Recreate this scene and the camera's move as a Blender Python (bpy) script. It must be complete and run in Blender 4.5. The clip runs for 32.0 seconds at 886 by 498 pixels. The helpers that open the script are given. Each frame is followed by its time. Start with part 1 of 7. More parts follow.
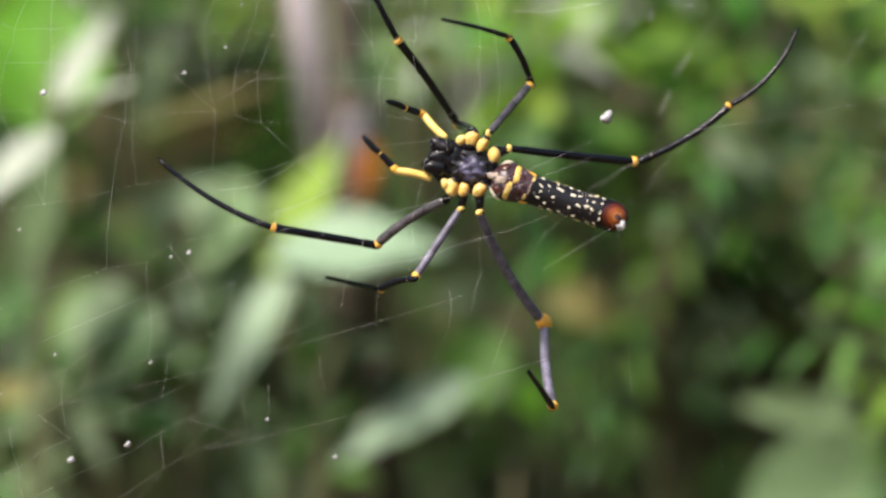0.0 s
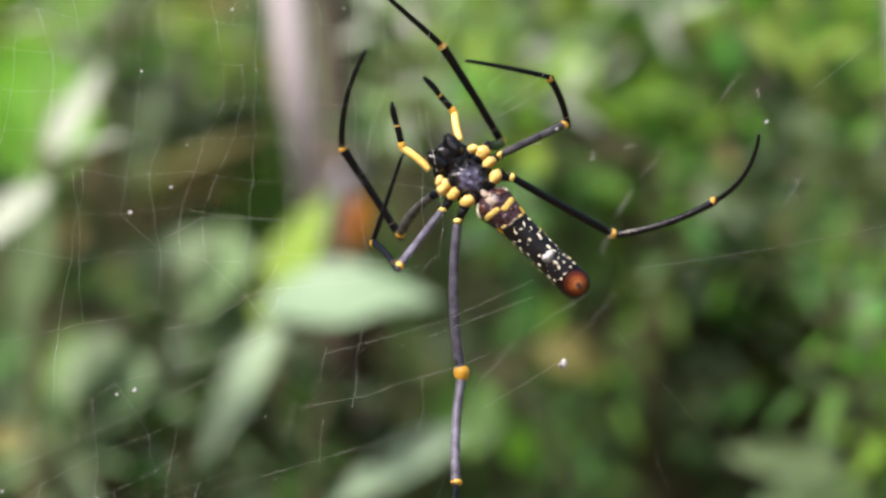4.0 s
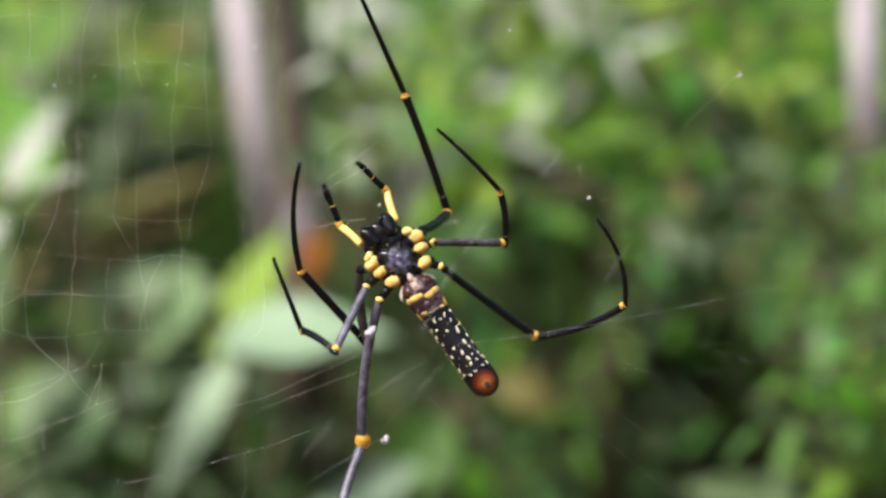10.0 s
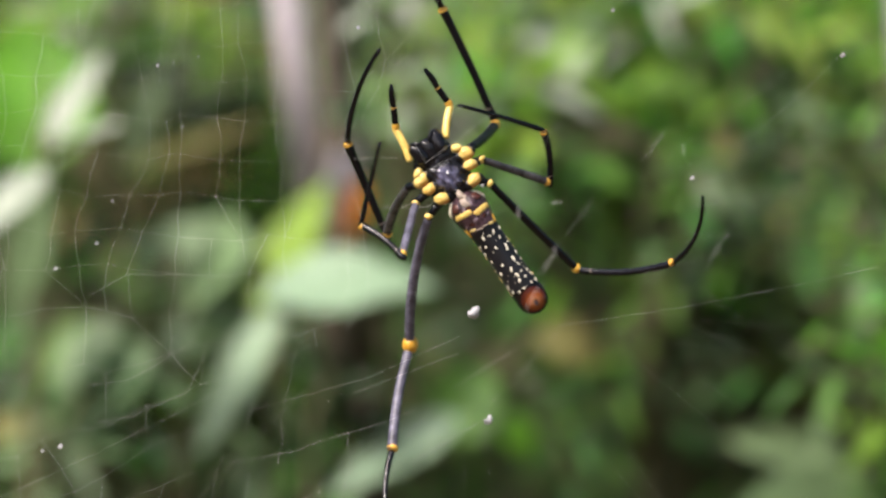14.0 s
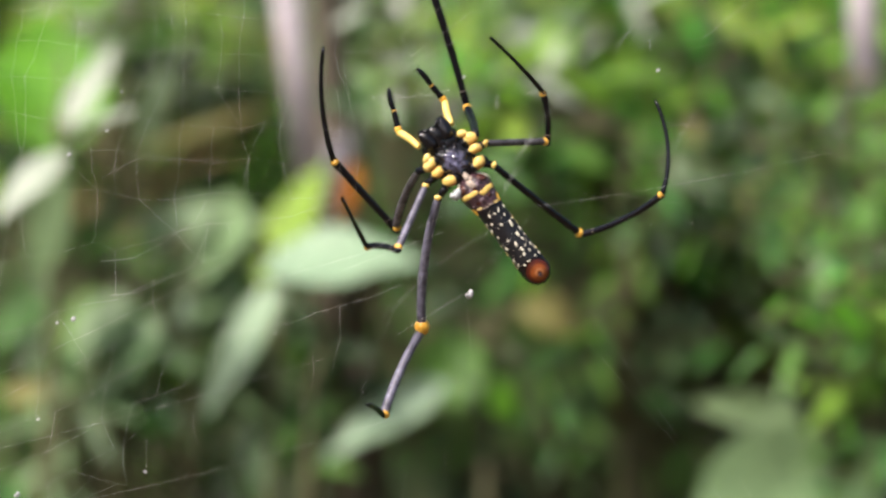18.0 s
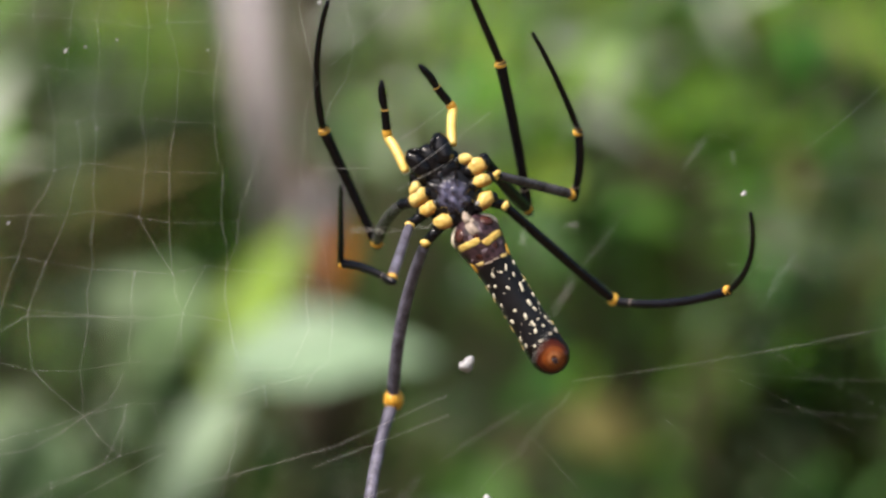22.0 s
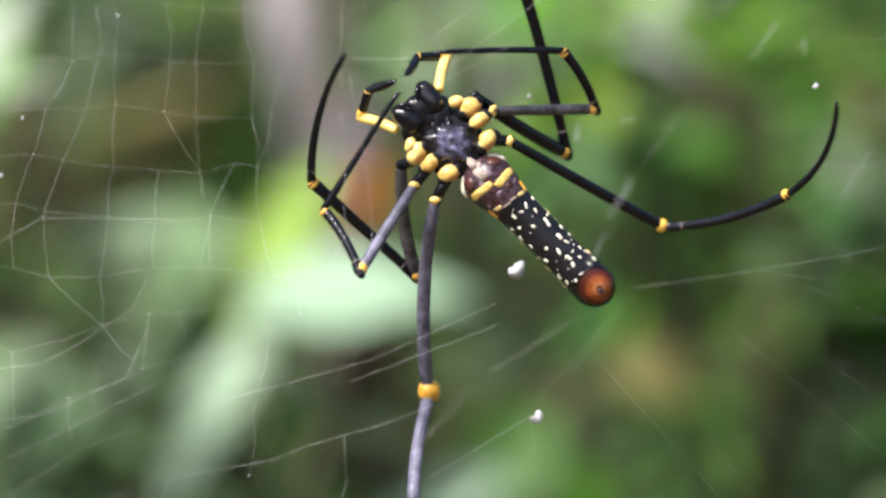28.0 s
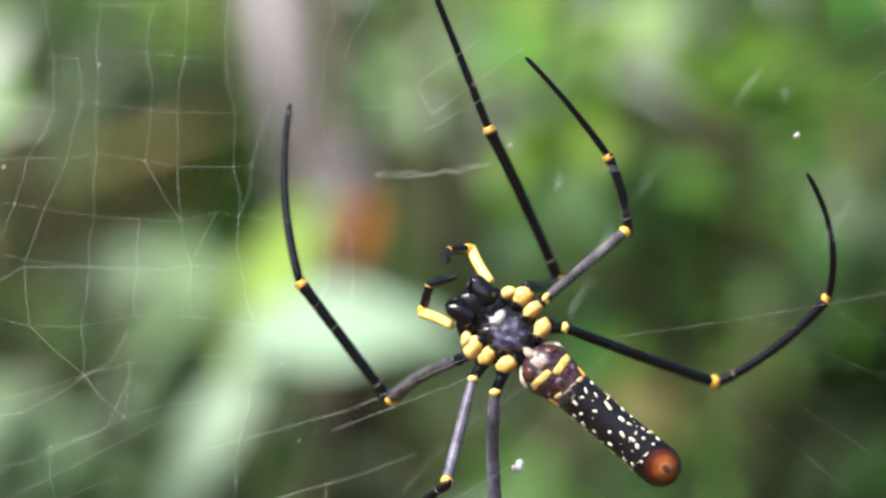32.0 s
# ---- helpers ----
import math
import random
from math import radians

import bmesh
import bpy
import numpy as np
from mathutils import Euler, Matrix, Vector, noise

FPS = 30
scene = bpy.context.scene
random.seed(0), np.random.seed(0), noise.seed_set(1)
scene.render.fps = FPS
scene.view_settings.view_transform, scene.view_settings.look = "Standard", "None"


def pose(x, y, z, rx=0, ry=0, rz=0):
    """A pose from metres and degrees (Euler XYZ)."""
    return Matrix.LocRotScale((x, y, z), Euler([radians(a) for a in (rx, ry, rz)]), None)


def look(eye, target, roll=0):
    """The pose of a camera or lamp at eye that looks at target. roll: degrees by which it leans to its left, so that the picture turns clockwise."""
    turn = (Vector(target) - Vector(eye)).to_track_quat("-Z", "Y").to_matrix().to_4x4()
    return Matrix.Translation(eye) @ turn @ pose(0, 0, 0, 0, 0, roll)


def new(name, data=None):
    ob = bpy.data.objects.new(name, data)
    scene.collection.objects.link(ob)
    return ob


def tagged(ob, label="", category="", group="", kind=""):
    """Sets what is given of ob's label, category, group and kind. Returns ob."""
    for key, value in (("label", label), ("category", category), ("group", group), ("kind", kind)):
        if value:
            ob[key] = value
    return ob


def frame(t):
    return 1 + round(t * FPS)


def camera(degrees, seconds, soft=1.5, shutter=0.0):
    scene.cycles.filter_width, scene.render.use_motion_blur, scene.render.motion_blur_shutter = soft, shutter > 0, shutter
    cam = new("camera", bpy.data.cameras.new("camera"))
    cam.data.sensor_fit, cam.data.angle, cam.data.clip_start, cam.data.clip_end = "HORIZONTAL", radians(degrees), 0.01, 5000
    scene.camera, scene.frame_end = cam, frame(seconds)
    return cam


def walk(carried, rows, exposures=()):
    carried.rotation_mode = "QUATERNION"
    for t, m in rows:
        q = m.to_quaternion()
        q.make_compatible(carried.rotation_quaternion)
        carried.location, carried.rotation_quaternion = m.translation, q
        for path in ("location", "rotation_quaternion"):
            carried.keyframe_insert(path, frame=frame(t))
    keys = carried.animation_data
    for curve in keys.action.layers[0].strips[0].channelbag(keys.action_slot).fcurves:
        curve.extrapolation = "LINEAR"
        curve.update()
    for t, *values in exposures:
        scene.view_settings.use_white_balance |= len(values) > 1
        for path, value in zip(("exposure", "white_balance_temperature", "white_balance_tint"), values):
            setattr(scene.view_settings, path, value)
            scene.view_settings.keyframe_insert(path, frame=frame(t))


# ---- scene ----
cam = camera(1.8015, 32.0, soft=2.6)
walk(cam, [
    (0, look((0, -5.9380, 1.5), (-0.0012, 0.28, 1.4876))),
    (0.5, look((0, -5.9495, 1.5), (-0.0025, 0.28, 1.4869))),
    (1, look((0, -5.9615, 1.5), (0.0004, 0.28, 1.4909))),
    (1.5, look((0, -5.9730, 1.5), (-0.0001, 0.28, 1.4976))),
    (2, look((0, -5.9850, 1.5), (-0.0000, 0.28, 1.4996))),
    (2.5, look((0, -5.9970, 1.5), (0.0020, 0.28, 1.4998))),
    (4.5, look((0, -5.9970, 1.5), (0.0003, 0.28, 1.4986))),
    (5, look((0, -5.9970, 1.5), (-0.0012, 0.28, 1.5004))),
    (5.5, look((0, -5.9970, 1.5), (-0.0029, 0.28, 1.4997))),
    (6, look((0, -5.9970, 1.5), (-0.0000, 0.28, 1.5000))),
    (6.5, look((0, -5.9970, 1.5), (0.0048, 0.28, 1.5042))),
    (7, look((0, -5.9970, 1.5), (0.0047, 0.28, 1.5070))),
    (7.5, look((0, -5.9970, 1.5), (0.0073, 0.28, 1.5108))),
    (8, look((0, -5.9970, 1.5), (0.0075, 0.28, 1.5105))),
    (8.5, look((0, -5.9970, 1.5), (0.0098, 0.28, 1.5163))),
    (9, look((0, -5.9970, 1.5), (0.0113, 0.28, 1.5162))),
    (9.5, look((0, -5.9970, 1.5), (0.0113, 0.28, 1.5150))),
    (10, look((0, -5.9970, 1.5), (0.0108, 0.28, 1.5068))),
    (10.5, look((0, -5.9970, 1.5), (0.0100, 0.28, 1.5003))),
    (11, look((0, -5.9970, 1.5), (0.0083, 0.28, 1.4967))),
    (11.5, look((0, -5.9970, 1.5), (0.0040, 0.28, 1.4942))),
    (12, look((0, -5.9970, 1.5), (0.0017, 0.28, 1.4928))),
    (12.5, look((0, -5.9970, 1.5), (0.0011, 0.28, 1.4898))),
    (13, look((0, -5.9970, 1.5), (0.0034, 0.28, 1.4904))),
    (13.5, look((0, -5.9970, 1.5), (0.0044, 0.28, 1.4905))),
    (14, look((0, -5.9970, 1.5), (0.0014, 0.28, 1.4960))),
    (14.5, look((0, -5.9970, 1.5), (-0.0006, 0.28, 1.4965))),
    (16.5, look((0, -6.3450, 1.5), (-0.0004, 0.28, 1.4951))),
    (17, look((0, -6.4815, 1.5), (0.0014, 0.28, 1.4891))),
    (17.5, look((0, -6.4815, 1.5), (0.0043, 0.28, 1.4881))),
    (18, look((0, -6.4815, 1.5), (0.0041, 0.28, 1.4907))),
    (18.5, look((0, -6.4815, 1.5), (0.0055, 0.28, 1.4890))),
    (19, look((0, -6.4815, 1.5), (0.0017, 0.28, 1.4931))),
    (19.5, look((0, -6.3115, 1.5), (0.0001, 0.28, 1.4980))),
    (20, look((0, -5.8230, 1.5), (0.0006, 0.28, 1.5012))),
    (20.5, look((0, -5.4045, 1.5), (0.0001, 0.28, 1.5019))),
    (21, look((0, -5.0855, 1.5), (0.0009, 0.28, 1.5019))),
    (21.5, look((0, -4.8795, 1.5), (0.0014, 0.28, 1.5055))),
    (22, look((0, -4.7265, 1.5), (0.0012, 0.28, 1.5068))),
    (22.5, look((0, -4.5825, 1.5), (-0.0007, 0.28, 1.5062))),
    (23, look((0, -4.4150, 1.5), (-0.0025, 0.28, 1.5105))),
    (23.5, look((0, -4.3510, 1.5), (-0.0047, 0.28, 1.5103))),
    (24, look((0, -4.3510, 1.5), (-0.0057, 0.28, 1.5086))),
    (24.5, look((0, -4.3510, 1.5), (-0.0050, 0.28, 1.5053))),
    (26.5, look((0, -4.3830, 1.5), (-0.0015, 0.28, 1.5044))),
    (27, look((0, -4.3830, 1.5), (-0.0034, 0.28, 1.4999))),
    (27.5, look((0, -4.3830, 1.5), (-0.0067, 0.28, 1.4955))),
    (28, look((0, -4.3830, 1.5), (-0.0054, 0.28, 1.4957))),
    (28.5, look((0, -4.3830, 1.5), (-0.0054, 0.28, 1.4984))),
    (29, look((0, -4.3830, 1.5), (-0.0054, 0.28, 1.4983))),
    (29.5, look((0, -4.3830, 1.5), (-0.0038, 0.28, 1.4985))),
    (30, look((0, -4.3830, 1.5), (-0.0042, 0.28, 1.4972))),
    (30.5, look((0, -4.3830, 1.5), (-0.0036, 0.28, 1.4972))),
    (31, look((0, -4.3830, 1.5), (-0.0023, 0.28, 1.4993))),
    (31.5, look((0, -4.3830, 1.5), (-0.0031, 0.28, 1.5005))),
    (32, look((0, -4.3830, 1.5), (-0.0041, 0.28, 1.5018))),
], exposures=((0.0, 0.62, 6750, 15), (8.0, 0.67, 6750, 15), (9.0, 0.75, 6700, 15), (10.0, 0.55, 6650, 15), (11.0, 0.45, 6750, 15), (13.0, 0.55, 6750, 15), (14.0, 0.57, 6750, 15), (17.0, 0.69, 6750, 15), (19.0, 0.67, 6750, 15), (20.0, 0.31, 6750, 15), (21.0, 0.21, 6850, 14), (22.0, 0.37, 6850, 14), (23.0, 0.69, 6850, 14), (24.0, 0.97, 6550, 15), (27.0, 0.94, 6270, 15), (32.0, 0.99, 6270, 15)))

# depth of field of a long lens held wide open: the spider is sharp, the thicket is not
cam.data.dof.use_dof = True
cam.data.dof.aperture_fstop = 7.2

# ---- daylight ----
world = bpy.data.worlds.new("overcast_sky")
scene.world = world
world.use_nodes = True
wn = world.node_tree
sky = wn.nodes.new("ShaderNodeTexSky")
sky.sky_type, sky.sun_disc = "NISHITA", False
sky.sun_elevation, sky.sun_rotation = radians(51), radians(221)
sky.air_density, sky.dust_density = 1.0, 3.0
wn.links.new(sky.outputs[0], wn.nodes["Background"].inputs[0])
wn.nodes["Background"].inputs[1].default_value = 0.122
sun = new("sun", bpy.data.lights.new("sun", "SUN"))
sun.data.energy, sun.data.angle, sun.data.color = 4.0, radians(10), (1.0, 0.95, 0.86)
sun.matrix_world = look((-0.7, -0.8, 1.3), (0, 0, 0))


# ---- materials ----
def material(name, colour, rough=0.5, metal=0.0, spec=0.5, tint=None, scale=40.0, grain=0.25, bump=0.2, fine=300.0, sheer=0.0, coat=0.0, spread=0.0, fade=None, core=None):
    """Two scales of noise in the colour, a fine relief; sheer: how much light shows through; fade: a second colour towards the piece's tail end; core: (centre, stops) of rings of pigment."""
    m = bpy.data.materials.new(name)
    m.use_nodes = True
    t = m.node_tree
    n, k = t.nodes, t.links
    b = n["Principled BSDF"]
    co = n.new("ShaderNodeTexCoord")
    big, small = n.new("ShaderNodeTexNoise"), n.new("ShaderNodeTexNoise")
    big.inputs["Scale"].default_value, small.inputs["Scale"].default_value = scale, fine
    big.inputs["Detail"].default_value, small.inputs["Detail"].default_value = 4, 3
    ramp = n.new("ShaderNodeValToRGB")
    ramp.color_ramp.elements[0].position, ramp.color_ramp.elements[1].position = 0.32, 0.68
    dark = [c * (1 - grain) for c in colour]
    light = [min(1, c * (1 + grain)) for c in (tint or colour)]
    ramp.color_ramp.elements[0].color, ramp.color_ramp.elements[1].color = (*dark, 1), (*light, 1)
    mix = n.new("ShaderNodeMath")
    mix.operation = "MULTIPLY_ADD"
    mix.inputs[1].default_value = 0.35
    k.new(co.outputs["Object"], big.inputs["Vector"])
    k.new(co.outputs["Object"], small.inputs["Vector"])
    k.new(small.outputs["Fac"], mix.inputs[0])
    half = n.new("ShaderNodeMath")
    half.operation = "MULTIPLY"
    half.inputs[1].default_value = 0.65
    k.new(big.outputs["Fac"], half.inputs[0])
    k.new(half.outputs[0], mix.inputs[2])
    k.new(mix.outputs[0], ramp.inputs["Fac"])
    colour_out = ramp.outputs["Color"]
    if fade or core:
        mixer = n.new("ShaderNodeMixRGB")
        span = n.new("ShaderNodeMapRange")
        if fade:
            parts = n.new("ShaderNodeSeparateXYZ")
            k.new(co.outputs["Generated"], parts.inputs[0])
            k.new(parts.outputs["X"], span.inputs["Value"])
            span.inputs["From Min"].default_value, span.inputs["From Max"].default_value = fade[1], fade[2]
            mixer.inputs[2].default_value = (*fade[0], 1)
            k.new(span.outputs[0], mixer.inputs[0])
            k.new(colour_out, mixer.inputs[1])
        else:
            far = n.new("ShaderNodeVectorMath")
            far.operation = "DISTANCE"
            k.new(co.outputs["Object"], far.inputs[0])
            far.inputs[1].default_value = core[0]
            span.inputs["From Max"].default_value = core[1][-1][0]
            k.new(far.outputs["Value"], span.inputs["Value"])
            rings = n.new("ShaderNodeValToRGB")
            rings.color_ramp.interpolation = "EASE"
            while len(rings.color_ramp.elements) < len(core[1]):
                rings.color_ramp.elements.new(0.5)
            for stop, (at, c) in zip(rings.color_ramp.elements, core[1]):
                stop.position, stop.color = at / core[1][-1][0], (*c, 1)
            k.new(span.outputs[0], rings.inputs["Fac"])
            mixer.blend_type = "MULTIPLY"
            mixer.inputs[0].default_value = 1.0
            k.new(rings.outputs["Color"], mixer.inputs[1])
            k.new(colour_out, mixer.inputs[2])
        colour_out = mixer.outputs[0]
    if spread:
        info = n.new("ShaderNodeObjectInfo")
        geo = n.new("ShaderNodeNewGeometry")
        add = n.new("ShaderNodeMath")
        k.new(info.outputs["Random"], add.inputs[0])
        k.new(geo.outputs["Random Per Island"], add.inputs[1])
        frac = n.new("ShaderNodeMath")
        frac.operation = "FRACT"
        k.new(add.outputs[0], frac.inputs[0])
        span = n.new("ShaderNodeMapRange")
        span.inputs["To Min"].default_value, span.inputs["To Max"].default_value = 1 - spread, 1 + spread
        k.new(frac.outputs[0], span.inputs["Value"])
        hue = n.new("ShaderNodeHueSaturation")
        k.new(span.outputs[0], hue.inputs["Value"])
        turn = n.new("ShaderNodeMapRange")
        turn.inputs["To Min"].default_value, turn.inputs["To Max"].default_value = 0.5 - 0.05 * spread, 0.5 + 0.05 * spread
        k.new(info.outputs["Random"], turn.inputs["Value"])
        k.new(turn.outputs[0], hue.inputs["Hue"])
        k.new(colour_out, hue.inputs["Color"])
        colour_out = hue.outputs["Color"]
    k.new(colour_out, b.inputs["Base Color"])
    b.inputs["Roughness"].default_value, b.inputs["Metallic"].default_value = rough, metal
    b.inputs["Specular IOR Level"].default_value, b.inputs["Coat Weight"].default_value = spec, coat
    if bump:
        bn = n.new("ShaderNodeBump")
        bn.inputs["Strength"].default_value, bn.inputs["Distance"].default_value = bump, 0.3 / fine
        k.new(small.outputs["Fac"], bn.inputs["Height"])
        k.new(bn.outputs[0], b.inputs["Normal"])
    if sheer:
        tr, ms = n.new("ShaderNodeBsdfTranslucent"), n.new("ShaderNodeMixShader")
        k.new(colour_out, tr.inputs["Color"])
        ms.inputs[0].default_value = sheer
        k.new(b.outputs[0], ms.inputs[1])
        k.new(tr.outputs[0], ms.inputs[2])
        k.new(ms.outputs[0], n["Material Output"].inputs["Surface"])
    return m


SHELL = material("black_shell", (0.003, 0.003, 0.004), 0.34, spec=0.4, scale=250, fine=1800, grain=0.5, bump=0.2, tint=(0.008, 0.008, 0.011))
PLATE = material("slate_breastplate", (0.22, 0.22, 0.25), 0.16, spec=0.8, scale=620, fine=700, grain=0.8, bump=0.9, tint=(0.9, 0.9, 1.0), core=((0.0014, 0.0, -0.0028), ((0.0, (0.26, 0.25, 0.42)), (0.0016, (0.13, 0.125, 0.22)), (0.0034, (0.012, 0.012, 0.019)), (0.005, (0.004, 0.004, 0.005)))))
JAW = material("glossy_black_jaw", (0.0015, 0.0015, 0.003), 0.26, spec=0.42, scale=250, fine=900, grain=0.5, bump=0.25, tint=(0.006, 0.006, 0.009))
LIMB = material("black_limb", (0.0015, 0.0018, 0.004), 0.26, spec=0.42, scale=160, fine=1300, grain=0.4, bump=0.45, tint=(0.004, 0.0045, 0.009))
# THIGH holds the sky's sheen in its grey; DUSK is darkened for shaded thighs
THIGH = material("slate_sheen_thigh", (0.04, 0.039, 0.056), 0.42, spec=0.4, scale=420, fine=2200, grain=0.5, bump=0.5, tint=(0.135, 0.13, 0.18))
DUSK = material("blackish_shaded_thigh", (0.006, 0.006, 0.008), 0.25, spec=0.6, scale=420, fine=2000, grain=0.5, bump=0.4, tint=(0.085, 0.08, 0.088))
YELLOW = material("yellow_cuticle", (0.8, 0.47, 0.085), 0.36, scale=280, fine=1500, grain=0.2, bump=0.3, tint=(0.92, 0.66, 0.2))
# BASE turns orange-brown tailward: the ends' shadow put into the colour
BASE = material("pale_yellow_shaded_base", (0.8, 0.47, 0.085), 0.34, scale=280, fine=1500, grain=0.25, bump=0.35, tint=(0.92, 0.68, 0.25), fade=((0.42, 0.13, 0.012), 0.52, 1.0))
AMBER = material("amber_joint", (0.78, 0.36, 0.03), 0.36, scale=280, fine=1500, grain=0.2, bump=0.2, tint=(0.88, 0.5, 0.08))
TAIL = material("rust_red_tail", (0.75, 0.72, 0.7), 0.26, scale=420, fine=1500, grain=0.25, bump=0.3, tint=(1, 1, 1), core=((0.0337, -0.00115, -0.0034), ((0.0, (0.03, 0.008, 0.004)), (0.0004, (0.08, 0.016, 0.006)), (0.0008, (0.5, 0.19, 0.07)), (0.0016, (0.3, 0.075, 0.014)), (0.0027, (0.09, 0.014, 0.006)), (0.0039, (0.004, 0.003, 0.004)))))
MAROON = material("maroon_lung_cover", (0.03, 0.008, 0.007), 0.24, scale=420, fine=1500, grain=0.5, bump=0.3, tint=(0.075, 0.026, 0.02))
UMBER = material("umber_cuticle", (0.003, 0.002, 0.003), 0.3, scale=1100, fine=1500, grain=0.9, bump=0.6, tint=(0.05, 0.026, 0.034))
LILAC = material("lilac_brown_cuticle", (0.06, 0.035, 0.045), 0.4, scale=700, fine=1500, grain=0.6, bump=0.4, tint=(0.2, 0.15, 0.18))
CREAM = material("cream_mark", (0.66, 0.6, 0.46), 0.42, scale=400, fine=1500, grain=0.2, bump=0.3, tint=(0.8, 0.76, 0.62))
STRAW = material("straw_mark", (0.66, 0.47, 0.14), 0.42, scale=400, fine=1500, grain=0.25, bump=0.3, tint=(0.78, 0.62, 0.27))
FLESH = material("pinkish_cuticle", (0.24, 0.18, 0.145), 0.7, spec=0.25, scale=300, fine=1500, grain=0.4, bump=0.3, tint=(0.44, 0.37, 0.31))
SILK = material("pale_silk", (0.78, 0.78, 0.76), 0.35, scale=200, fine=900, grain=0.15, bump=0.0, sheer=0.35)
CRUMB = material("pale_crumb", (0.55, 0.55, 0.58), 0.6, scale=500, fine=2000, grain=0.3, bump=0.5, sheer=0.2)
# pale, bright and silver also carry sunlit spots in their colour
LEAF = {
    "mid": material("green_leaf", (0.046, 0.155, 0.022), 0.32, scale=30, fine=260, grain=0.3, bump=0.3, tint=(0.086, 0.24, 0.034), sheer=0.34, spread=0.5),
    "pale": material("greyish_green_leaf", (0.18, 0.31, 0.13), 0.3, scale=25, fine=240, grain=0.2, bump=0.25, tint=(0.26, 0.4, 0.2), sheer=0.25, spread=0.3),
    # silver: whitish sheen and glints of the sky put into the leaf colour
    "silver": material("sheen_silver_leaf", (0.36, 0.43, 0.34), 0.34, scale=25, fine=240, grain=0.2, bump=0.25, tint=(0.46, 0.52, 0.42), sheer=0.22, spread=0.1),
    "mint": material("mint_green_leaf", (0.25, 0.39, 0.23), 0.36, scale=25, fine=240, grain=0.2, bump=0.25, tint=(0.34, 0.48, 0.33), sheer=0.25, spread=0.08),
    "lime": material("lime_leaf", (0.23, 0.42, 0.035), 0.32, scale=30, fine=260, grain=0.2, bump=0.3, tint=(0.38, 0.56, 0.08), sheer=0.42, spread=0.08),
    "bright": material("yellow_green_leaf", (0.105, 0.31, 0.014), 0.32, scale=30, fine=260, grain=0.25, bump=0.3, tint=(0.19, 0.43, 0.032), sheer=0.42, spread=0.42),
    "vivid": material("vivid_green_leaf", (0.045, 0.26, 0.006), 0.32, scale=30, fine=260, grain=0.25, bump=0.3, tint=(0.1, 0.4, 0.014), sheer=0.42, spread=0.42),
    # dark: shade of the thicket's gaps put into the leaf colour
    "dark": material("shaded_green_leaf", (0.018, 0.054, 0.013), 0.3, scale=30, fine=260, grain=0.35, bump=0.3, tint=(0.037, 0.09, 0.021), sheer=0.25, spread=0.5),
    "yellow": material("yellowing_leaf", (0.2, 0.2, 0.055), 0.5, scale=35, fine=260, grain=0.3, bump=0.3, tint=(0.26, 0.25, 0.075), sheer=0.3, spread=0.1),
    "orange": material("orange_dead_leaf", (0.58, 0.17, 0.012), 0.5, scale=45, fine=300, grain=0.4, bump=0.4, tint=(0.74, 0.29, 0.025), sheer=0.42),
    "tan": material("tan_dead_leaf", (0.27, 0.19, 0.07), 0.6, scale=45, fine=300, grain=0.35, bump=0.4, tint=(0.36, 0.28, 0.1), sheer=0.2, spread=0.2),
}
BARK = material("mauve_grey_bark", (0.5, 0.45, 0.5), 0.75, scale=60, fine=420, grain=0.3, bump=0.7, tint=(0.64, 0.58, 0.64))
TWIG = material("brown_twig_bark", (0.05, 0.05, 0.02), 0.8, scale=60, fine=420, grain=0.4, bump=0.6, tint=(0.085, 0.085, 0.035))
MOSSY = material("mossy_brown_bark", (0.11, 0.09, 0.066), 0.85, scale=50, fine=380, grain=0.5, bump=0.8, tint=(0.19, 0.16, 0.12))
LOW_BARK = material("dark_brown_bark", (0.03, 0.024, 0.015), 0.85, scale=50, fine=380, grain=0.5, bump=0.8, tint=(0.055, 0.045, 0.026))
SOIL = material("leaf_litter_soil", (0.05, 0.034, 0.02), 0.95, scale=6, fine=60, grain=0.5, bump=0.8, tint=(0.1, 0.07, 0.035))


# ---- mesh helpers ----
def mesh_of(name, verts, faces, mats, slots=None, smooth=True):
    me = bpy.data.meshes.new(name)
    me.from_pydata([tuple(v) for v in verts], [], faces)
    for m in mats:
        me.materials.append(m)
    if slots:
        me.polygons.foreach_set("material_index", slots)
    if smooth:
        me.polygons.foreach_set("use_smooth", [True] * len(me.polygons))
    me.update()
    return me


def part(name, geo, mat, parent, label=""):
    """One mesh part under its thing."""
    ob = new(name, mesh_of(name, geo[0], geo[1], [mat]))
    ob.parent = parent
    return tagged(ob, label)


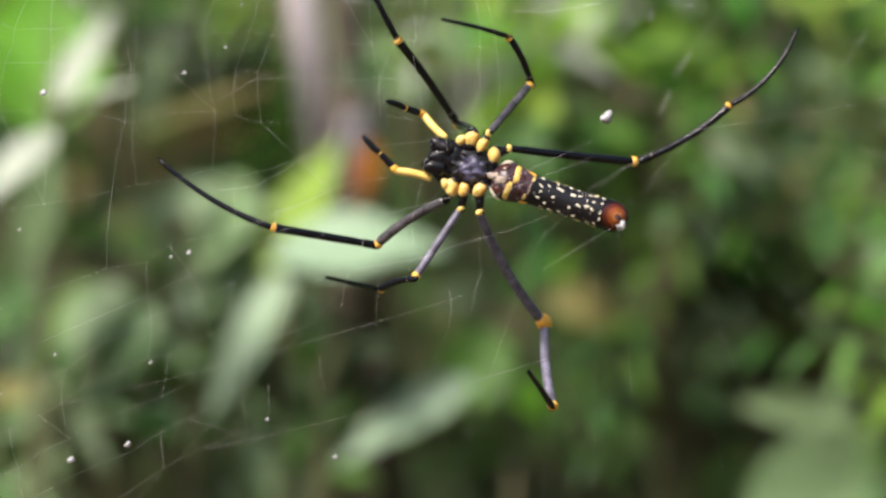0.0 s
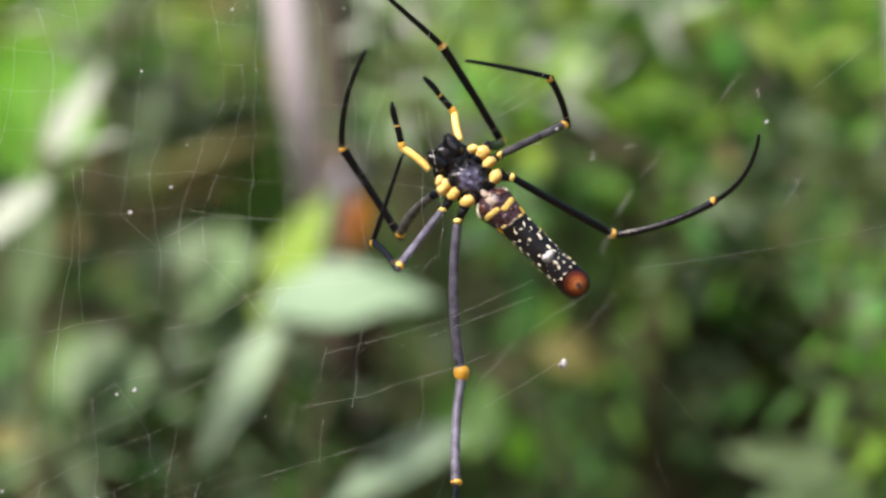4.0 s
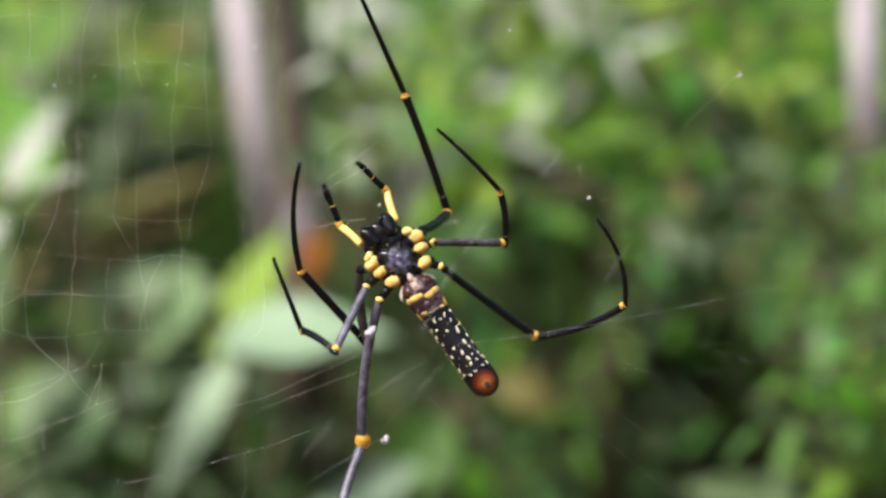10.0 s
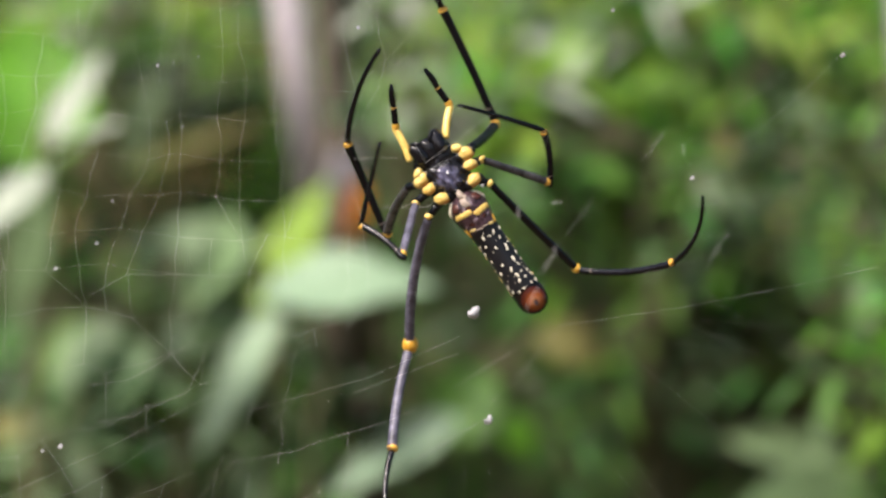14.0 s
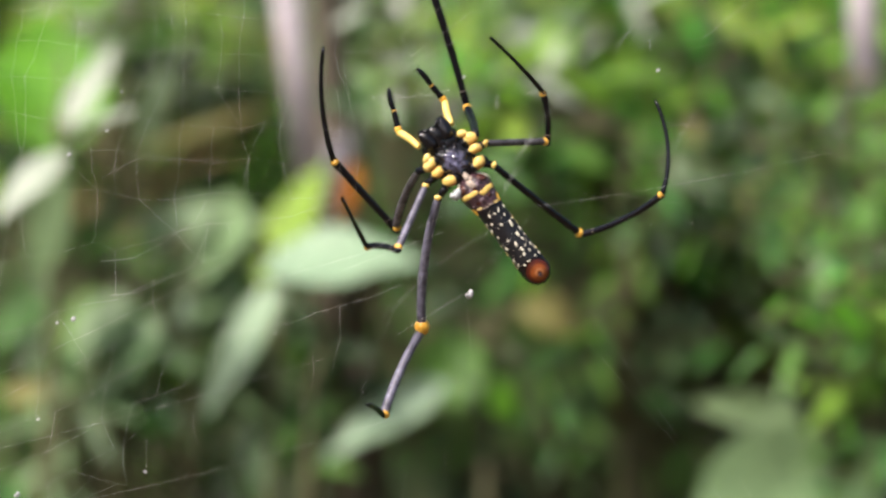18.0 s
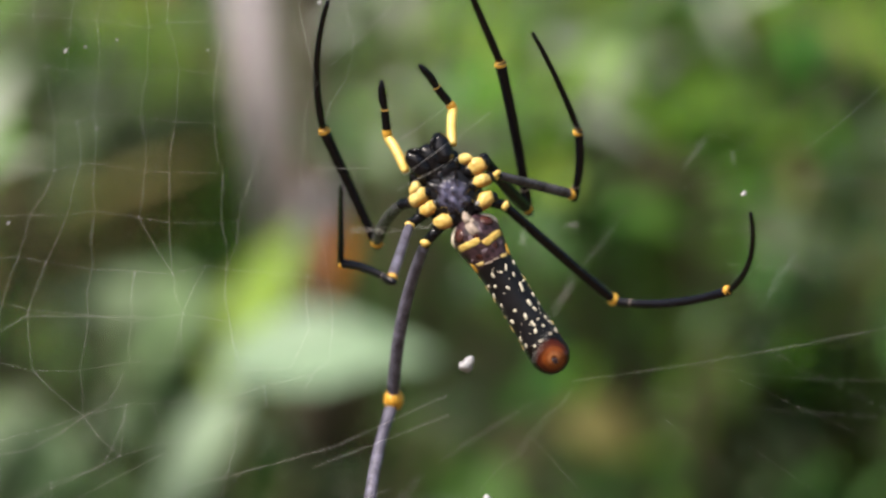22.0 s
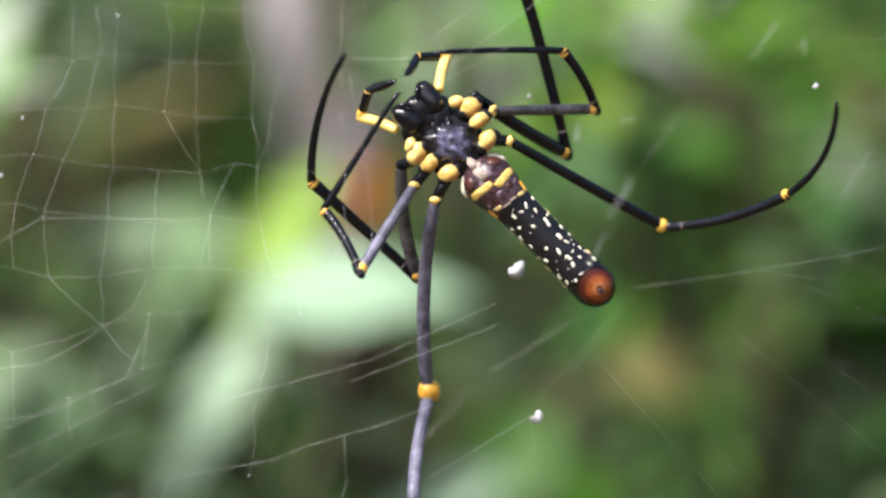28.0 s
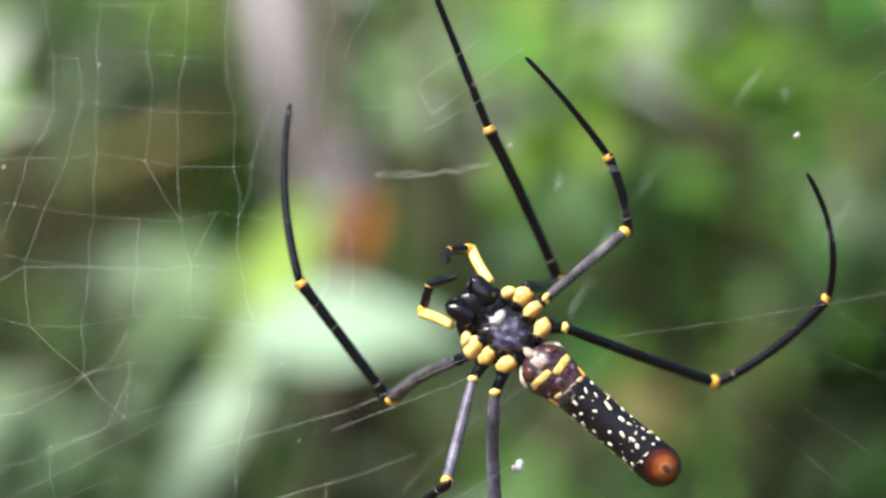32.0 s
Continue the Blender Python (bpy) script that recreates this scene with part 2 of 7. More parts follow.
def tube(points, radii, sides=10, squash=None):
    """A closed tube through the points; squash flattens it across."""
    points = [Vector(p) for p in points]
    verts, faces = [], []
    side = None
    for i, p in enumerate(points):
        way = (points[min(i + 1, len(points) - 1)] - points[max(i - 1, 0)]).normalized()
        if side is None:
            side = way.cross(Vector((0, 0, 1)) if abs(way.z) < 0.9 else Vector((0, 1, 0))).normalized()
        else:
            side = (side - way * side.dot(way)).normalized()
        up = side.cross(way)
        for j in range(sides):
            a = 2 * math.pi * j / sides
            r = radii[i]
            verts.append(p + side * (r * math.cos(a)) + up * (r * math.sin(a) * (squash or 1)))
    for i in range(len(points) - 1):
        for j in range(sides):
            a, b = i * sides + j, i * sides + (j + 1) % sides
            faces.append((a, b, b + sides, a + sides))
    faces.append(tuple(range(sides))[::-1])
    faces.append(tuple(range((len(points) - 1) * sides, len(points) * sides)))
    return verts, faces


def blob(centre, size, turn=0.0, rings=9, sides=14, lumps=0.0, seed=0):
    """An ellipsoid with uneven lumps, turned about z."""
    rng = random.Random(seed)
    off = Vector((rng.random() * 9, rng.random() * 9, rng.random() * 9))
    m = Matrix.Translation(centre) @ Matrix.Rotation(radians(turn), 4, "Z")
    verts, faces = [], []
    for i in range(rings + 1):
        th = math.pi * i / rings
        for j in range(sides):
            ph = 2 * math.pi * j / sides
            v = Vector((math.cos(th), math.sin(th) * math.cos(ph), math.sin(th) * math.sin(ph)))
            k = 1 + lumps * noise.noise(v * 1.7 + off)
            verts.append(m @ Vector((v.x * size[0] * k, v.y * size[1] * k, v.z * size[2] * k)))
    for i in range(rings):
        for j in range(sides):
            a, b = i * sides + j, i * sides + (j + 1) % sides
            faces.append((a, a + sides, b + sides, b))
    return verts, faces


def joined(*geos):
    verts, faces = [], []
    for g in geos:
        n = len(verts)
        verts += g[0]
        faces += [tuple(i + n for i in f) for f in g[1]]
    return verts, faces


def mm(geo):
    """Millimetres to metres."""
    return [Vector(v) * 0.001 for v in geo[0]], geo[1]


# ---- the ground ----
def build_ground():
    n, verts, faces = 70, [], []
    rim = [-(0.06 * (1.16 ** i)) for i in range(n // 2, 0, -1)] + [0.0] + [0.06 * (1.16 ** i) for i in range(1, n // 2 + 1)]
    rim = [v * 1500 / rim[-1] if abs(v) > 20 else v for v in rim]
    for y in rim:
        for x in rim:
            near = 1 / (1 + (x * x + y * y) / 60)
            verts.append((x, y, 0.07 * near * noise.noise((x * 1.3, y * 1.3, 0)) + 0.02 * near * noise.noise((x * 6, y * 6, 3))))
    w = len(rim)
    for i in range(w - 1):
        for j in range(w - 1):
            a = i * w + j
            faces.append((a, a + 1, a + w + 1, a + w))
    ob = new("ground", mesh_of("ground", verts, faces, [SOIL]))
    return tagged(ob, "brown forest soil strewn with leaf litter", "ground", kind="structure")


ground = build_ground()


# ---- leaves and plants ----
def leaf_geo(long, wide, droop=0.25, fold=0.25, wave=0.06, steps=9, seed=0):
    """A blade from the origin along +x, its upper side +z: a folded midrib, a pointed tip, a drooping line and a wavy rim."""
    verts, faces = [], []
    for i in range(steps + 1):
        s = i / steps
        half = wide / 2 * (math.sin(math.pi * min(1, s ** 0.8)) ** 0.85) * (1 - 0.25 * s) * 1.25 + 0.0006 * (1 - s)
        x, z = long * s * (1 - 0.08 * droop * s), -droop * long * s * s * 0.5
        for j, u in enumerate((-1, -0.55, 0, 0.55, 1)):
            lift = fold * abs(u) * half + wave * half * math.sin(9 * s + seed + (2.1 if u > 0 else 0)) * abs(u)
            verts.append(Vector((x, u * half, z + lift)))
    for i in range(steps):
        for j in range(4):
            a = i * 5 + j
            faces.append((a, a + 5, a + 6, a + 1))
    top = len(verts)
    thick = 0.0004
    verts += [v - Vector((0, 0, thick)) for v in verts]
    faces += [tuple(k + top for k in f[::-1]) for f in faces]
    return verts, faces


LEAF_SHAPES = {}


def leaf_mesh(kind, shape, mat):
    key = (kind, shape)
    if key not in LEAF_SHAPES:
        long, wide = {"broad": (1, 0.5), "lance": (1, 0.27), "oval": (1, 0.31), "round": (1, 0.72), "narrow": (1, 0.17), "slim": (1, 0.22), "blade": (1, 0.07)}[shape]
        g = leaf_geo(long, wide, 0.3, 0.22, 0.1, seed=len(LEAF_SHAPES))
        scaled = [v * 1.0 for v in g[0]]
        LEAF_SHAPES[key] = mesh_of("leaf", scaled, g[1], [mat])
    return LEAF_SHAPES[key]


def leaf(parent, kind, shape, base, way, face, long, label=""):
    """A leaf part: base point, the way that it grows, the way that its upper side faces."""
    ob = new("leaf", leaf_mesh(kind, shape, LEAF[kind]))
    x = Vector(way).normalized()
    z = Vector(face)
    z = (z - x * z.dot(x)).normalized()
    y = z.cross(x)
    m = Matrix((x, y, z)).transposed().to_4x4()
    ob.matrix_basis = Matrix.Translation(Vector(base)) @ m @ Matrix.Diagonal((long, long, long, 1))
    ob.parent = parent
    return tagged(ob, label)


# places in the thicket: across and down from the view's middle, in steps of 0.12 mm in the web's plane; d is the depth behind the web
EYE_Y, EYE_Z = -5.997, 1.5


def place(px, py, d):
    s = (d - EYE_Y) / 49810.0
    return Vector(((px - 784) * s, d, EYE_Z - (py - 441) * s))


def stalk(parent, name, pts, r0, r1, mat, label=""):
    n = len(pts)
    return part(name, tube(pts, [r0 + (r1 - r0) * i / (n - 1) for i in range(n)], 12), mat, parent, label)


def bowed(a, b, n, sway, seed):
    rng = random.Random(seed)
    a, b = Vector(a), Vector(b)
    k = [rng.uniform(-1, 1) for _ in range(4)]
    return [a.lerp(b, i / n) + Vector((math.sin(3 * i / n + k[0]) * k[1], math.sin(2.2 * i / n + k[2]) * k[3], 0)) * sway * math.sin(math.pi * i / n) for i in range(n + 1)]


TWIGS = {}


def plant(name, label, foot, head, r0, r1, bark=TWIG, seed=1):
    e = tagged(new(name), label, "plant")
    e.location = Vector(foot)
    line = bowed((0, 0, -0.05), Vector(head) - Vector(foot), 14, 0.015, seed)
    stalk(e, "stem", line, r0, r1, bark)
    TWIGS[e.name] = [line]
    return e


def local(e, v):
    return Vector(v) - e.location


def twig_to(e, tip):
    """A thin twig from the plant's nearest stem, a little lower, to a leaf's base."""
    tip = Vector(tip)
    best = min((p for line in TWIGS[e.name] for p in line), key=lambda p: (p - tip).length + max(0, p.z - tip.z) * 2 + (0 if p.z < tip.z - 0.01 else 0.03))
    mid = best.lerp(tip, 0.55) + Vector((0, 0.004, 0.25 * (tip - best).length))
    return tube([best, best.lerp(mid, 0.6), mid.lerp(tip, 0.35), tip], [0.0011, 0.0009, 0.0007, 0.0005], 5)


def set_leaves(e, rows):
    for kind, shape, p, q, d, tilt, lean in rows:
        a, b = place(*p, d), place(*q, d + tilt)
        leaf(e, kind, shape, local(e, a), b - a, (0.1, -1, lean), (b - a).length)
        part("twig", twig_to(e, local(e, a)), TWIG, e)


# the stems of young trees
def sapling(label, top, bottom, r0, r1, d, seed, upper, lower, change):
    """A leaning trunk in two lengths of bark: lower, a darker brown, up to the height change, upper above."""
    e = tagged(new("sapling"), label, "tree")
    a, b = place(*top, d), place(*bottom, d)
    way = (b - a).normalized()
    foot = a + way * ((a.z + 0.05) / -way.z)
    head = a - way * 1.0
    e.location = (foot.x, foot.y, 0)
    n = 60
    pts = [local(e, foot.lerp(head, i / n)) + Vector((0.004 * noise.noise((i * 0.3, seed, 0)), 0.004 * noise.noise((i * 0.3, seed, 5)), 0)) for i in range(n + 1)]
    radii = [(r0 + (r1 - r0) * i / n) * (1 + 0.09 * noise.noise((i * 0.5, seed, 2))) for i in range(n + 1)]
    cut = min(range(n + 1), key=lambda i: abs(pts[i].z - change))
    part("lower_trunk", tube(pts[:cut + 1], radii[:cut + 1], 20), lower, e, "dark brown lower trunk" if lower is not upper else "")
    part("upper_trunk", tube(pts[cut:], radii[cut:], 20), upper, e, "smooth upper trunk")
    return e


sapling_near = sapling("slender sapling with smooth mauve-grey bark behind the web", (514, 0), (571, 420), 0.0036, 0.0037, 0.325, 1, BARK, LOW_BARK, 1.487)
part("branch", tube(bowed(local(sapling_near, place(565, 440, 0.325)), local(sapling_near, place(645, 230, 0.36)), 12, 0.004, 6), [0.0046 - 0.0002 * i for i in range(13)], 12), BARK, sapling_near, "pale side branch")
sapling_dark = sapling("thin dark brown sapling beside the pale stem", (592, 0), (636, 420), 0.0048, 0.0044, 0.345, 3, MOSSY, LOW_BARK, 1.483)
sapling_far = sapling("thin pale pinkish-grey sapling stem in the thicket", (1612, -120), (1622, 160), 0.0042, 0.0037, 0.305, 2, BARK, LOW_BARK, 1.537)

# ---- the leaves that show behind the web ----
centre_plant = plant("shrub", "broad-leaved shrub with pale green drooping leaves", (-0.075, 0.3, 0), place(500, 560, 0.3), 0.0022, 0.0012, seed=3)
set_leaves(centre_plant, [
    ("lime", "lance", (465, 585), (590, 325), 0.3, 0.01, 1.1),
    ("mint", "broad", (470, 560), (790, 500), 0.29, 0.0, 1.5),
    ("pale", "broad", (490, 515), (225, 440), 0.33, 0.0, 1.0),
    ("mint", "slim", (515, 565), (338, 835), 0.29, 0.0, 1.2),
    ("pale", "broad", (450, 570), (270, 650), 0.305, 0.0, 1.2),
    ("pale", "narrow", (400, 430), (250, 560), 0.31, 0.0, 0.9),
    ("pale", "round", (460, 480), (260, 560), 0.3, 0.02, 0.8),
    ("pale", "broad", (400, 610), (215, 700), 0.315, 0.0, 1.0),
    ("mid", "lance", (500, 640), (540, 860), 0.36, 0.0, 0.4),
    ("pale", "lance", (430, 700), (400, 900), 0.36, 0.0, 0.7),
])
orange_leaf_holder = plant("twig", "bare brown twig with one hanging orange dead leaf", (-0.03, 0.34, 0), place(640, 350, 0.33), 0.003, 0.0012, seed=5)
set_leaves(orange_leaf_holder, [("orange", "oval", (652, 350), (620, 464), 0.32, 0.0, 0.5)])
left_plant = plant("shrub", "shrub with glossy greyish-white and lime green leaves", (-0.14, 0.27, 0), place(90, 330, 0.29), 0.0022, 0.0012, seed=4)
set_leaves(left_plant, [
    ("bright", "broad", (75, 345), (55, 15), 0.29, 0.03, 1.2),
    ("silver", "broad", (100, 320), (215, 225), 0.26, -0.02, 1.8),
    ("silver", "lance", (95, 290), (190, 110), 0.28, 0.0, 1.2),
    ("silver", "lance", (95, 330), (-40, 440), 0.27, -0.02, 1.8),
    ("pale", "lance", (85, 360), (30, 620), 0.28, 0.0, 0.8),
    ("bright", "lance", (60, 250), (-60, 130), 0.3, 0.0, 1.0),
    ("mid", "broad", (100, 80), (220, -60), 0.33, 0.0, 1.0),
])
low_left_plant = plant("shrub", "low shrub with dull green hanging leaves", (-0.12, 0.32, 0), place(170, 560, 0.33), 0.0022, 0.0012, seed=6)
set_leaves(low_left_plant, [
    ("mid", "broad", (190, 600), (60, 720), 0.31, 0.0, 1.3),
    ("mid", "broad", (210, 610), (190, 780), 0.31, 0.0, 1.3),
    ("mid", "lance", (230, 620), (280, 740), 0.31, 0.0, 1.3),
    ("pale", "broad", (225, 600), (85, 735), 0.3, 0.0, 1.3),
    ("pale", "broad", (270, 640), (180, 770), 0.3, 0.0, 1.3),
    ("silver", "narrow", (60, 620), (10, 760), 0.31, 0.0, 1.0),
    ("yellow", "lance", (-30, 790), (150, 790), 0.31, 0.0, 0.6),
    ("tan", "lance", (150, 790), (180, 900), 0.32, 0.0, 0.4),
    ("mid", "broad", (60, 600), (-60, 700), 0.31, 0.0, 0.6),
])
mid_plant = plant("shrub", "low shrub with light green leaves and one yellowing leaf", (0.02, 0.3, 0), place(900, 720, 0.31), 0.0022, 0.0012, seed=7)
set_leaves(mid_plant, [
    ("mid", "round", (890, 700), (740, 800), 0.3, 0.0, 0.25),
    ("yellow", "broad", (960, 620), (1105, 665), 0.3, 0.0, 0.25),
    ("bright", "broad", (900, 760), (960, 850), 0.3, 0.0, 0.25),
    ("mid", "round", (930, 640), (1030, 760), 0.33, 0.0, 0.25),
    ("mint", "lance", (830, 770), (560, 900), 0.3, 0.0, 1.0),
    ("mid", "lance", (830, 640), (740, 720), 0.34, 0.0, 0.25),
])
right_plant = plant("shrub", "shrub with vivid green leaves", (0.09, 0.36, 0), place(1170, 300, 0.37), 0.0022, 0.0012, seed=8)
set_leaves(right_plant, [
    ("vivid", "lance", (1150, 260), (1165, 0), 0.34, 0.0, 1.0),
    ("lime", "lance", (1190, 250), (1120, 40), 0.33, 0.0, 1.2),
    ("vivid", "lance", (1230, 270), (1330, 110), 0.33, 0.0, 1.2),
    ("silver", "broad", (1090, 120), (990, 80), 0.36, 0.0, 1.0),
    ("vivid", "lance", (1060, 200), (940, 260), 0.34, 0.0, 1.0),
    ("lime", "lance", (1210, 290), (1330, 330), 0.34, 0.0, 1.0),
    ("vivid", "broad", (1170, 280), (1250, 120), 0.36, 0.0, 0.9),
    ("vivid", "broad", (1150, 250), (1030, 170), 0.36, 0.0, 0.9),
    ("mid", "broad", (1190, 290), (1290, 240), 0.36, 0.0, 0.9),
    ("vivid", "broad", (1200, 300), (1270, 350), 0.38, 0.0, 0.9),
    ("mid", "lance", (1130, 320), (1010, 380), 0.38, 0.0, 0.9),
])
far_right_plant = plant("shrub", "shrub with pale green leaves deep in the thicket", (0.14, 0.34, 0), place(1420, 330, 0.36), 0.0022, 0.0012, seed=9)
set_leaves(far_right_plant, [
    ("bright", "oval", (1335, 245), (1530, 205), 0.34, 0.0, 0.5),
    ("pale", "lance", (1370, 225), (1490, 230), 0.33, 0.0, 0.6),
    ("silver", "lance", (1300, 120), (1215, 175), 0.35, 0.0, 1.2),
    ("silver", "lance", (1520, 300), (1480, 480), 0.36, 0.0, 1.2),
    ("bright", "broad", (1440, 330), (1530, 200), 0.36, 0.0, 0.9),
    ("mid", "broad", (1450, 400), (1400, 560), 0.37, 0.0, 0.6),
    ("mid", "lance", (1500, 300), (1600, 420), 0.37, 0.0, 0.6),
])
low_right_plant = plant("shrub", "low shrub with large pale green leaves", (0.13, 0.3, 0), place(1450, 880, 0.31), 0.0022, 0.0012, seed=10)
set_leaves(low_right_plant, [
    ("pale", "oval", (1500, 825), (1285, 815), 0.3, 0.0, -0.2),
    ("pale", "broad", (1290, 1010), (1740, 925), 0.29, 0.0, 0.1),
    ("mid", "broad", (1280, 840), (1180, 780), 0.33, 0.0, 0.8),
])


# ---- the thicket behind: masses of leaves on their twigs ----
def thicket(name, label, kinds, box, count, size, seed, up=0.5):
    """Many leaves in a box, joined: nobody could count them."""
    rng = random.Random(seed)
    (x0, x1), (y0, y1), (z0, z1) = box
    blades = [leaf_geo(1, w, 0.35, 0.25, 0.12, 4, k) for k, w in enumerate((0.5, 0.34, 0.62))]
    verts, faces, slots = [], [], []
    for i in range(count):
        g = rng.choice(blades)
        g = (g[0][:25], g[1][:16])
        x = rng.gauss((x0 + x1) / 2, (x1 - x0) * 0.36)
        y = y0 + abs(rng.gauss(0, (y1 - y0) * 0.6))
        y -= (y1 - y0) * 0.5 * max(0, noise.noise((x * 1.7, seed, 4)))
        top = z0 + (z1 - z0) * (0.85 + 0.6 * noise.noise((x * 1.3, y * 1.3, seed)))
        at = Vector((x, y, z0 + (top - z0) * rng.random() ** 0.8))
        if noise.noise(at * 7.0 + Vector((seed, 0, 0))) < -0.12:
            continue
        a = rng.uniform(0, 2 * math.pi)
        way = Vector((math.cos(a), -abs(math.sin(a)) * 0.6, rng.uniform(-0.9, 0.4))).normalized()
        face = Vector((rng.uniform(-0.5, 0.5), -rng.uniform(0.2, 1), rng.uniform(0.2, 1) + up))
        z = (face - way * face.dot(way)).normalized()
        m = Matrix((way, z.cross(way), z)).transposed()
        k = rng.uniform(*size)
        n = len(verts)
        verts += [at + m @ (v * k) for v in g[0]]
        faces += [tuple(j + n for j in f) for f in g[1]]
        slots += [rng.choices(range(len(kinds)), [w for _, w in kinds])[0]] * len(g[1])
    for i in range(count // 60):
        x, y = rng.gauss((x0 + x1) / 2, (x1 - x0) * 0.33), rng.uniform(y0, y1)
        g = tube(bowed((x, y, -0.05), (x + rng.uniform(-0.5, 0.5), y + rng.uniform(-0.1, 0.1), z1), 8, 0.08, seed * 90 + i), [0.0009 * size[1] / 0.1 + 0.0003] * 9, 6)
        n = len(verts)
        verts += g[0]
        faces += [tuple(j + n for j in f) for f in g[1]]
        slots += [len(kinds)] * len(g[1])
    ob = new(name, mesh_of(name, verts, faces, [LEAF[k] for k, _ in kinds] + [TWIG], slots))
    return tagged(ob, label, "foliage", kind="stuff")


def clump(label, kinds, span, drop, depth, count, size, seed, sunny=0.0, bank=0.0):
    """A leafy shrub in the thicket, placed as in place(): span across, drop down, depth behind the web, leaf sizes; sunny: how far the leaves turn to the light; bank: how far the shrub leans out towards its foot."""
    rng = random.Random(seed)
    e = tagged(new("shrub"), label, "plant")
    base = place((span[0] + span[1]) / 2, 441, sum(depth) / 2)
    e.location = (base.x, base.y, 0)
    lines = []
    for i in range(max(2, int((span[1] - span[0]) / 170))):
        foot = place(rng.uniform(*span) + rng.uniform(-500, 500), 441, rng.uniform(*depth) + 0.05)
        head = place(rng.uniform(*span), drop[0] + rng.uniform(0, 0.35) * (drop[1] - drop[0]), rng.uniform(*depth))
        lines.append(bowed(local(e, (foot.x, foot.y, -0.05)), local(e, head), 22, 0.02, seed * 7 + i))
        stalk(e, "stem", lines[-1], 0.0011, 0.0005, TWIG)
    TWIGS[e.name] = lines
    names, weights = [k for k, _ in kinds], [w for _, w in kinds]
    for i in range(count):
        s = rng.random()
        d = depth[1] - (depth[1] - depth[0]) * s + rng.uniform(-0.012, 0.012) if bank else rng.uniform(*depth)
        at = local(e, place(rng.uniform(*span), drop[0] + (drop[1] - drop[0]) * s, d))
        a = rng.uniform(0, 2 * math.pi)
        way = Vector((math.cos(a), rng.uniform(-0.7, 0.3), 0.7 * math.sin(a) - 0.35))
        face = Vector((rng.uniform(-0.6, 0.6), -rng.uniform(0.1, 1), rng.uniform(0.1, 1.4))) + Vector((-0.55, -0.7, 0.8)) * sunny
        leaf(e, rng.choices(names, weights)[0], rng.choice(("broad", "lance", "lance", "oval")), at, way, face, rng.uniform(*size) * 0.000112)
        part("twig", twig_to(e, at), TWIG, e)
    return e


clump("shrub with dark dull leaves before the lower trunk", [("dark", 4), ("mid", 2.2)], (520, 690), (640, 1150), (0.28, 0.33), 24, (90, 170), 73)
clump("shrub with lime green leaves in soft light", [("bright", 5), ("mid", 3), ("pale", 2), ("silver", 1), ("yellow", 0.4)], (-250, 210), (-300, 200), (0.36, 0.52), 56, (120, 250), 61, 0.3)
clump("shrub with olive and browning leaves beside the pale stem", [("dark", 2.5), ("mid", 2.5), ("yellow", 2), ("tan", 1), ("bright", 0.8)], (210, 490), (-300, 380), (0.36, 0.5), 62, (80, 190), 77, 0.4)
# lighter leaf kinds here stand in for brighter light at the top
clump("shrub with pale yellow-green leaves, brightness in their colour", [("bright", 2), ("vivid", 2), ("pale", 4), ("mid", 1), ("lime", 2)], (770, 1120), (-300, 260), (0.3, 0.42), 62, (110, 210), 74, 2.0, 1)
clump("shrub with light green leaves behind the spider", [("mid", 4), ("dark", 2.5), ("vivid", 1)], (880, 1260), (240, 490), (0.27, 0.32), 25, (80, 160), 75, 0.6, 1)
clump("shrub with soft green leaves between the brighter ones", [("mid", 4), ("vivid", 3), ("pale", 0.6)], (1020, 1270), (60, 340), (0.32, 0.37), 26, (90, 180), 78, 1.6, 1)
clump("shrub with pale leaves high beside the stem", [("pale", 3), ("silver", 1), ("bright", 2)], (80, 430), (-320, -50), (0.43, 0.5), 14, (110, 210), 79, 1.5, 1)
clump("shrub with light green leaves high in the thicket", [("vivid", 3), ("bright", 2), ("lime", 1), ("pale", 3)], (860, 1290), (-330, 0), (0.41, 0.48), 26, (110, 210), 80, 2.0, 1)
# pale and silver kinds take the place of sky between the leaves
clump("shrub with leaves coloured light for sky behind the thicket", [("pale", 3), ("bright", 2.5), ("silver", 2), ("mint", 1.5)], (650, 1080), (-300, 90), (0.42, 0.56), 70, (130, 270), 62)
clump("shrub with dull leaves behind the pale stem", [("mid", 3), ("pale", 2.5), ("dark", 1)], (600, 1000), (60, 250), (0.5, 0.65), 40, (120, 230), 72)
clump("shrub with vivid green leaves in soft light", [("bright", 2.5), ("vivid", 4), ("mid", 2.5), ("pale", 0.6), ("yellow", 0.6), ("dark", 1)], (980, 1850), (-300, 420), (0.38, 0.58), 150, (100, 240), 63, 0.9, 1)
clump("shrub with fresh green leaves at mid height", [("mid", 3.5), ("vivid", 3), ("yellow", 0.7), ("dark", 1), ("pale", 0.7)], (1080, 1850), (300, 610), (0.34, 0.45), 46, (90, 190), 76, 0.4, 1)
# the dark kind in the low shrubs stands in for shade
clump("shrub with green leaves coloured dark for shade", [("mid", 1.6), ("dark", 6), ("tan", 0.4)], (1000, 1850), (430, 1150), (0.38, 0.6), 95, (110, 240), 64)
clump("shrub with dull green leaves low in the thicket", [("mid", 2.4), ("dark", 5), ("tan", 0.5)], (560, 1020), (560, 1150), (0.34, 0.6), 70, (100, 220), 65)
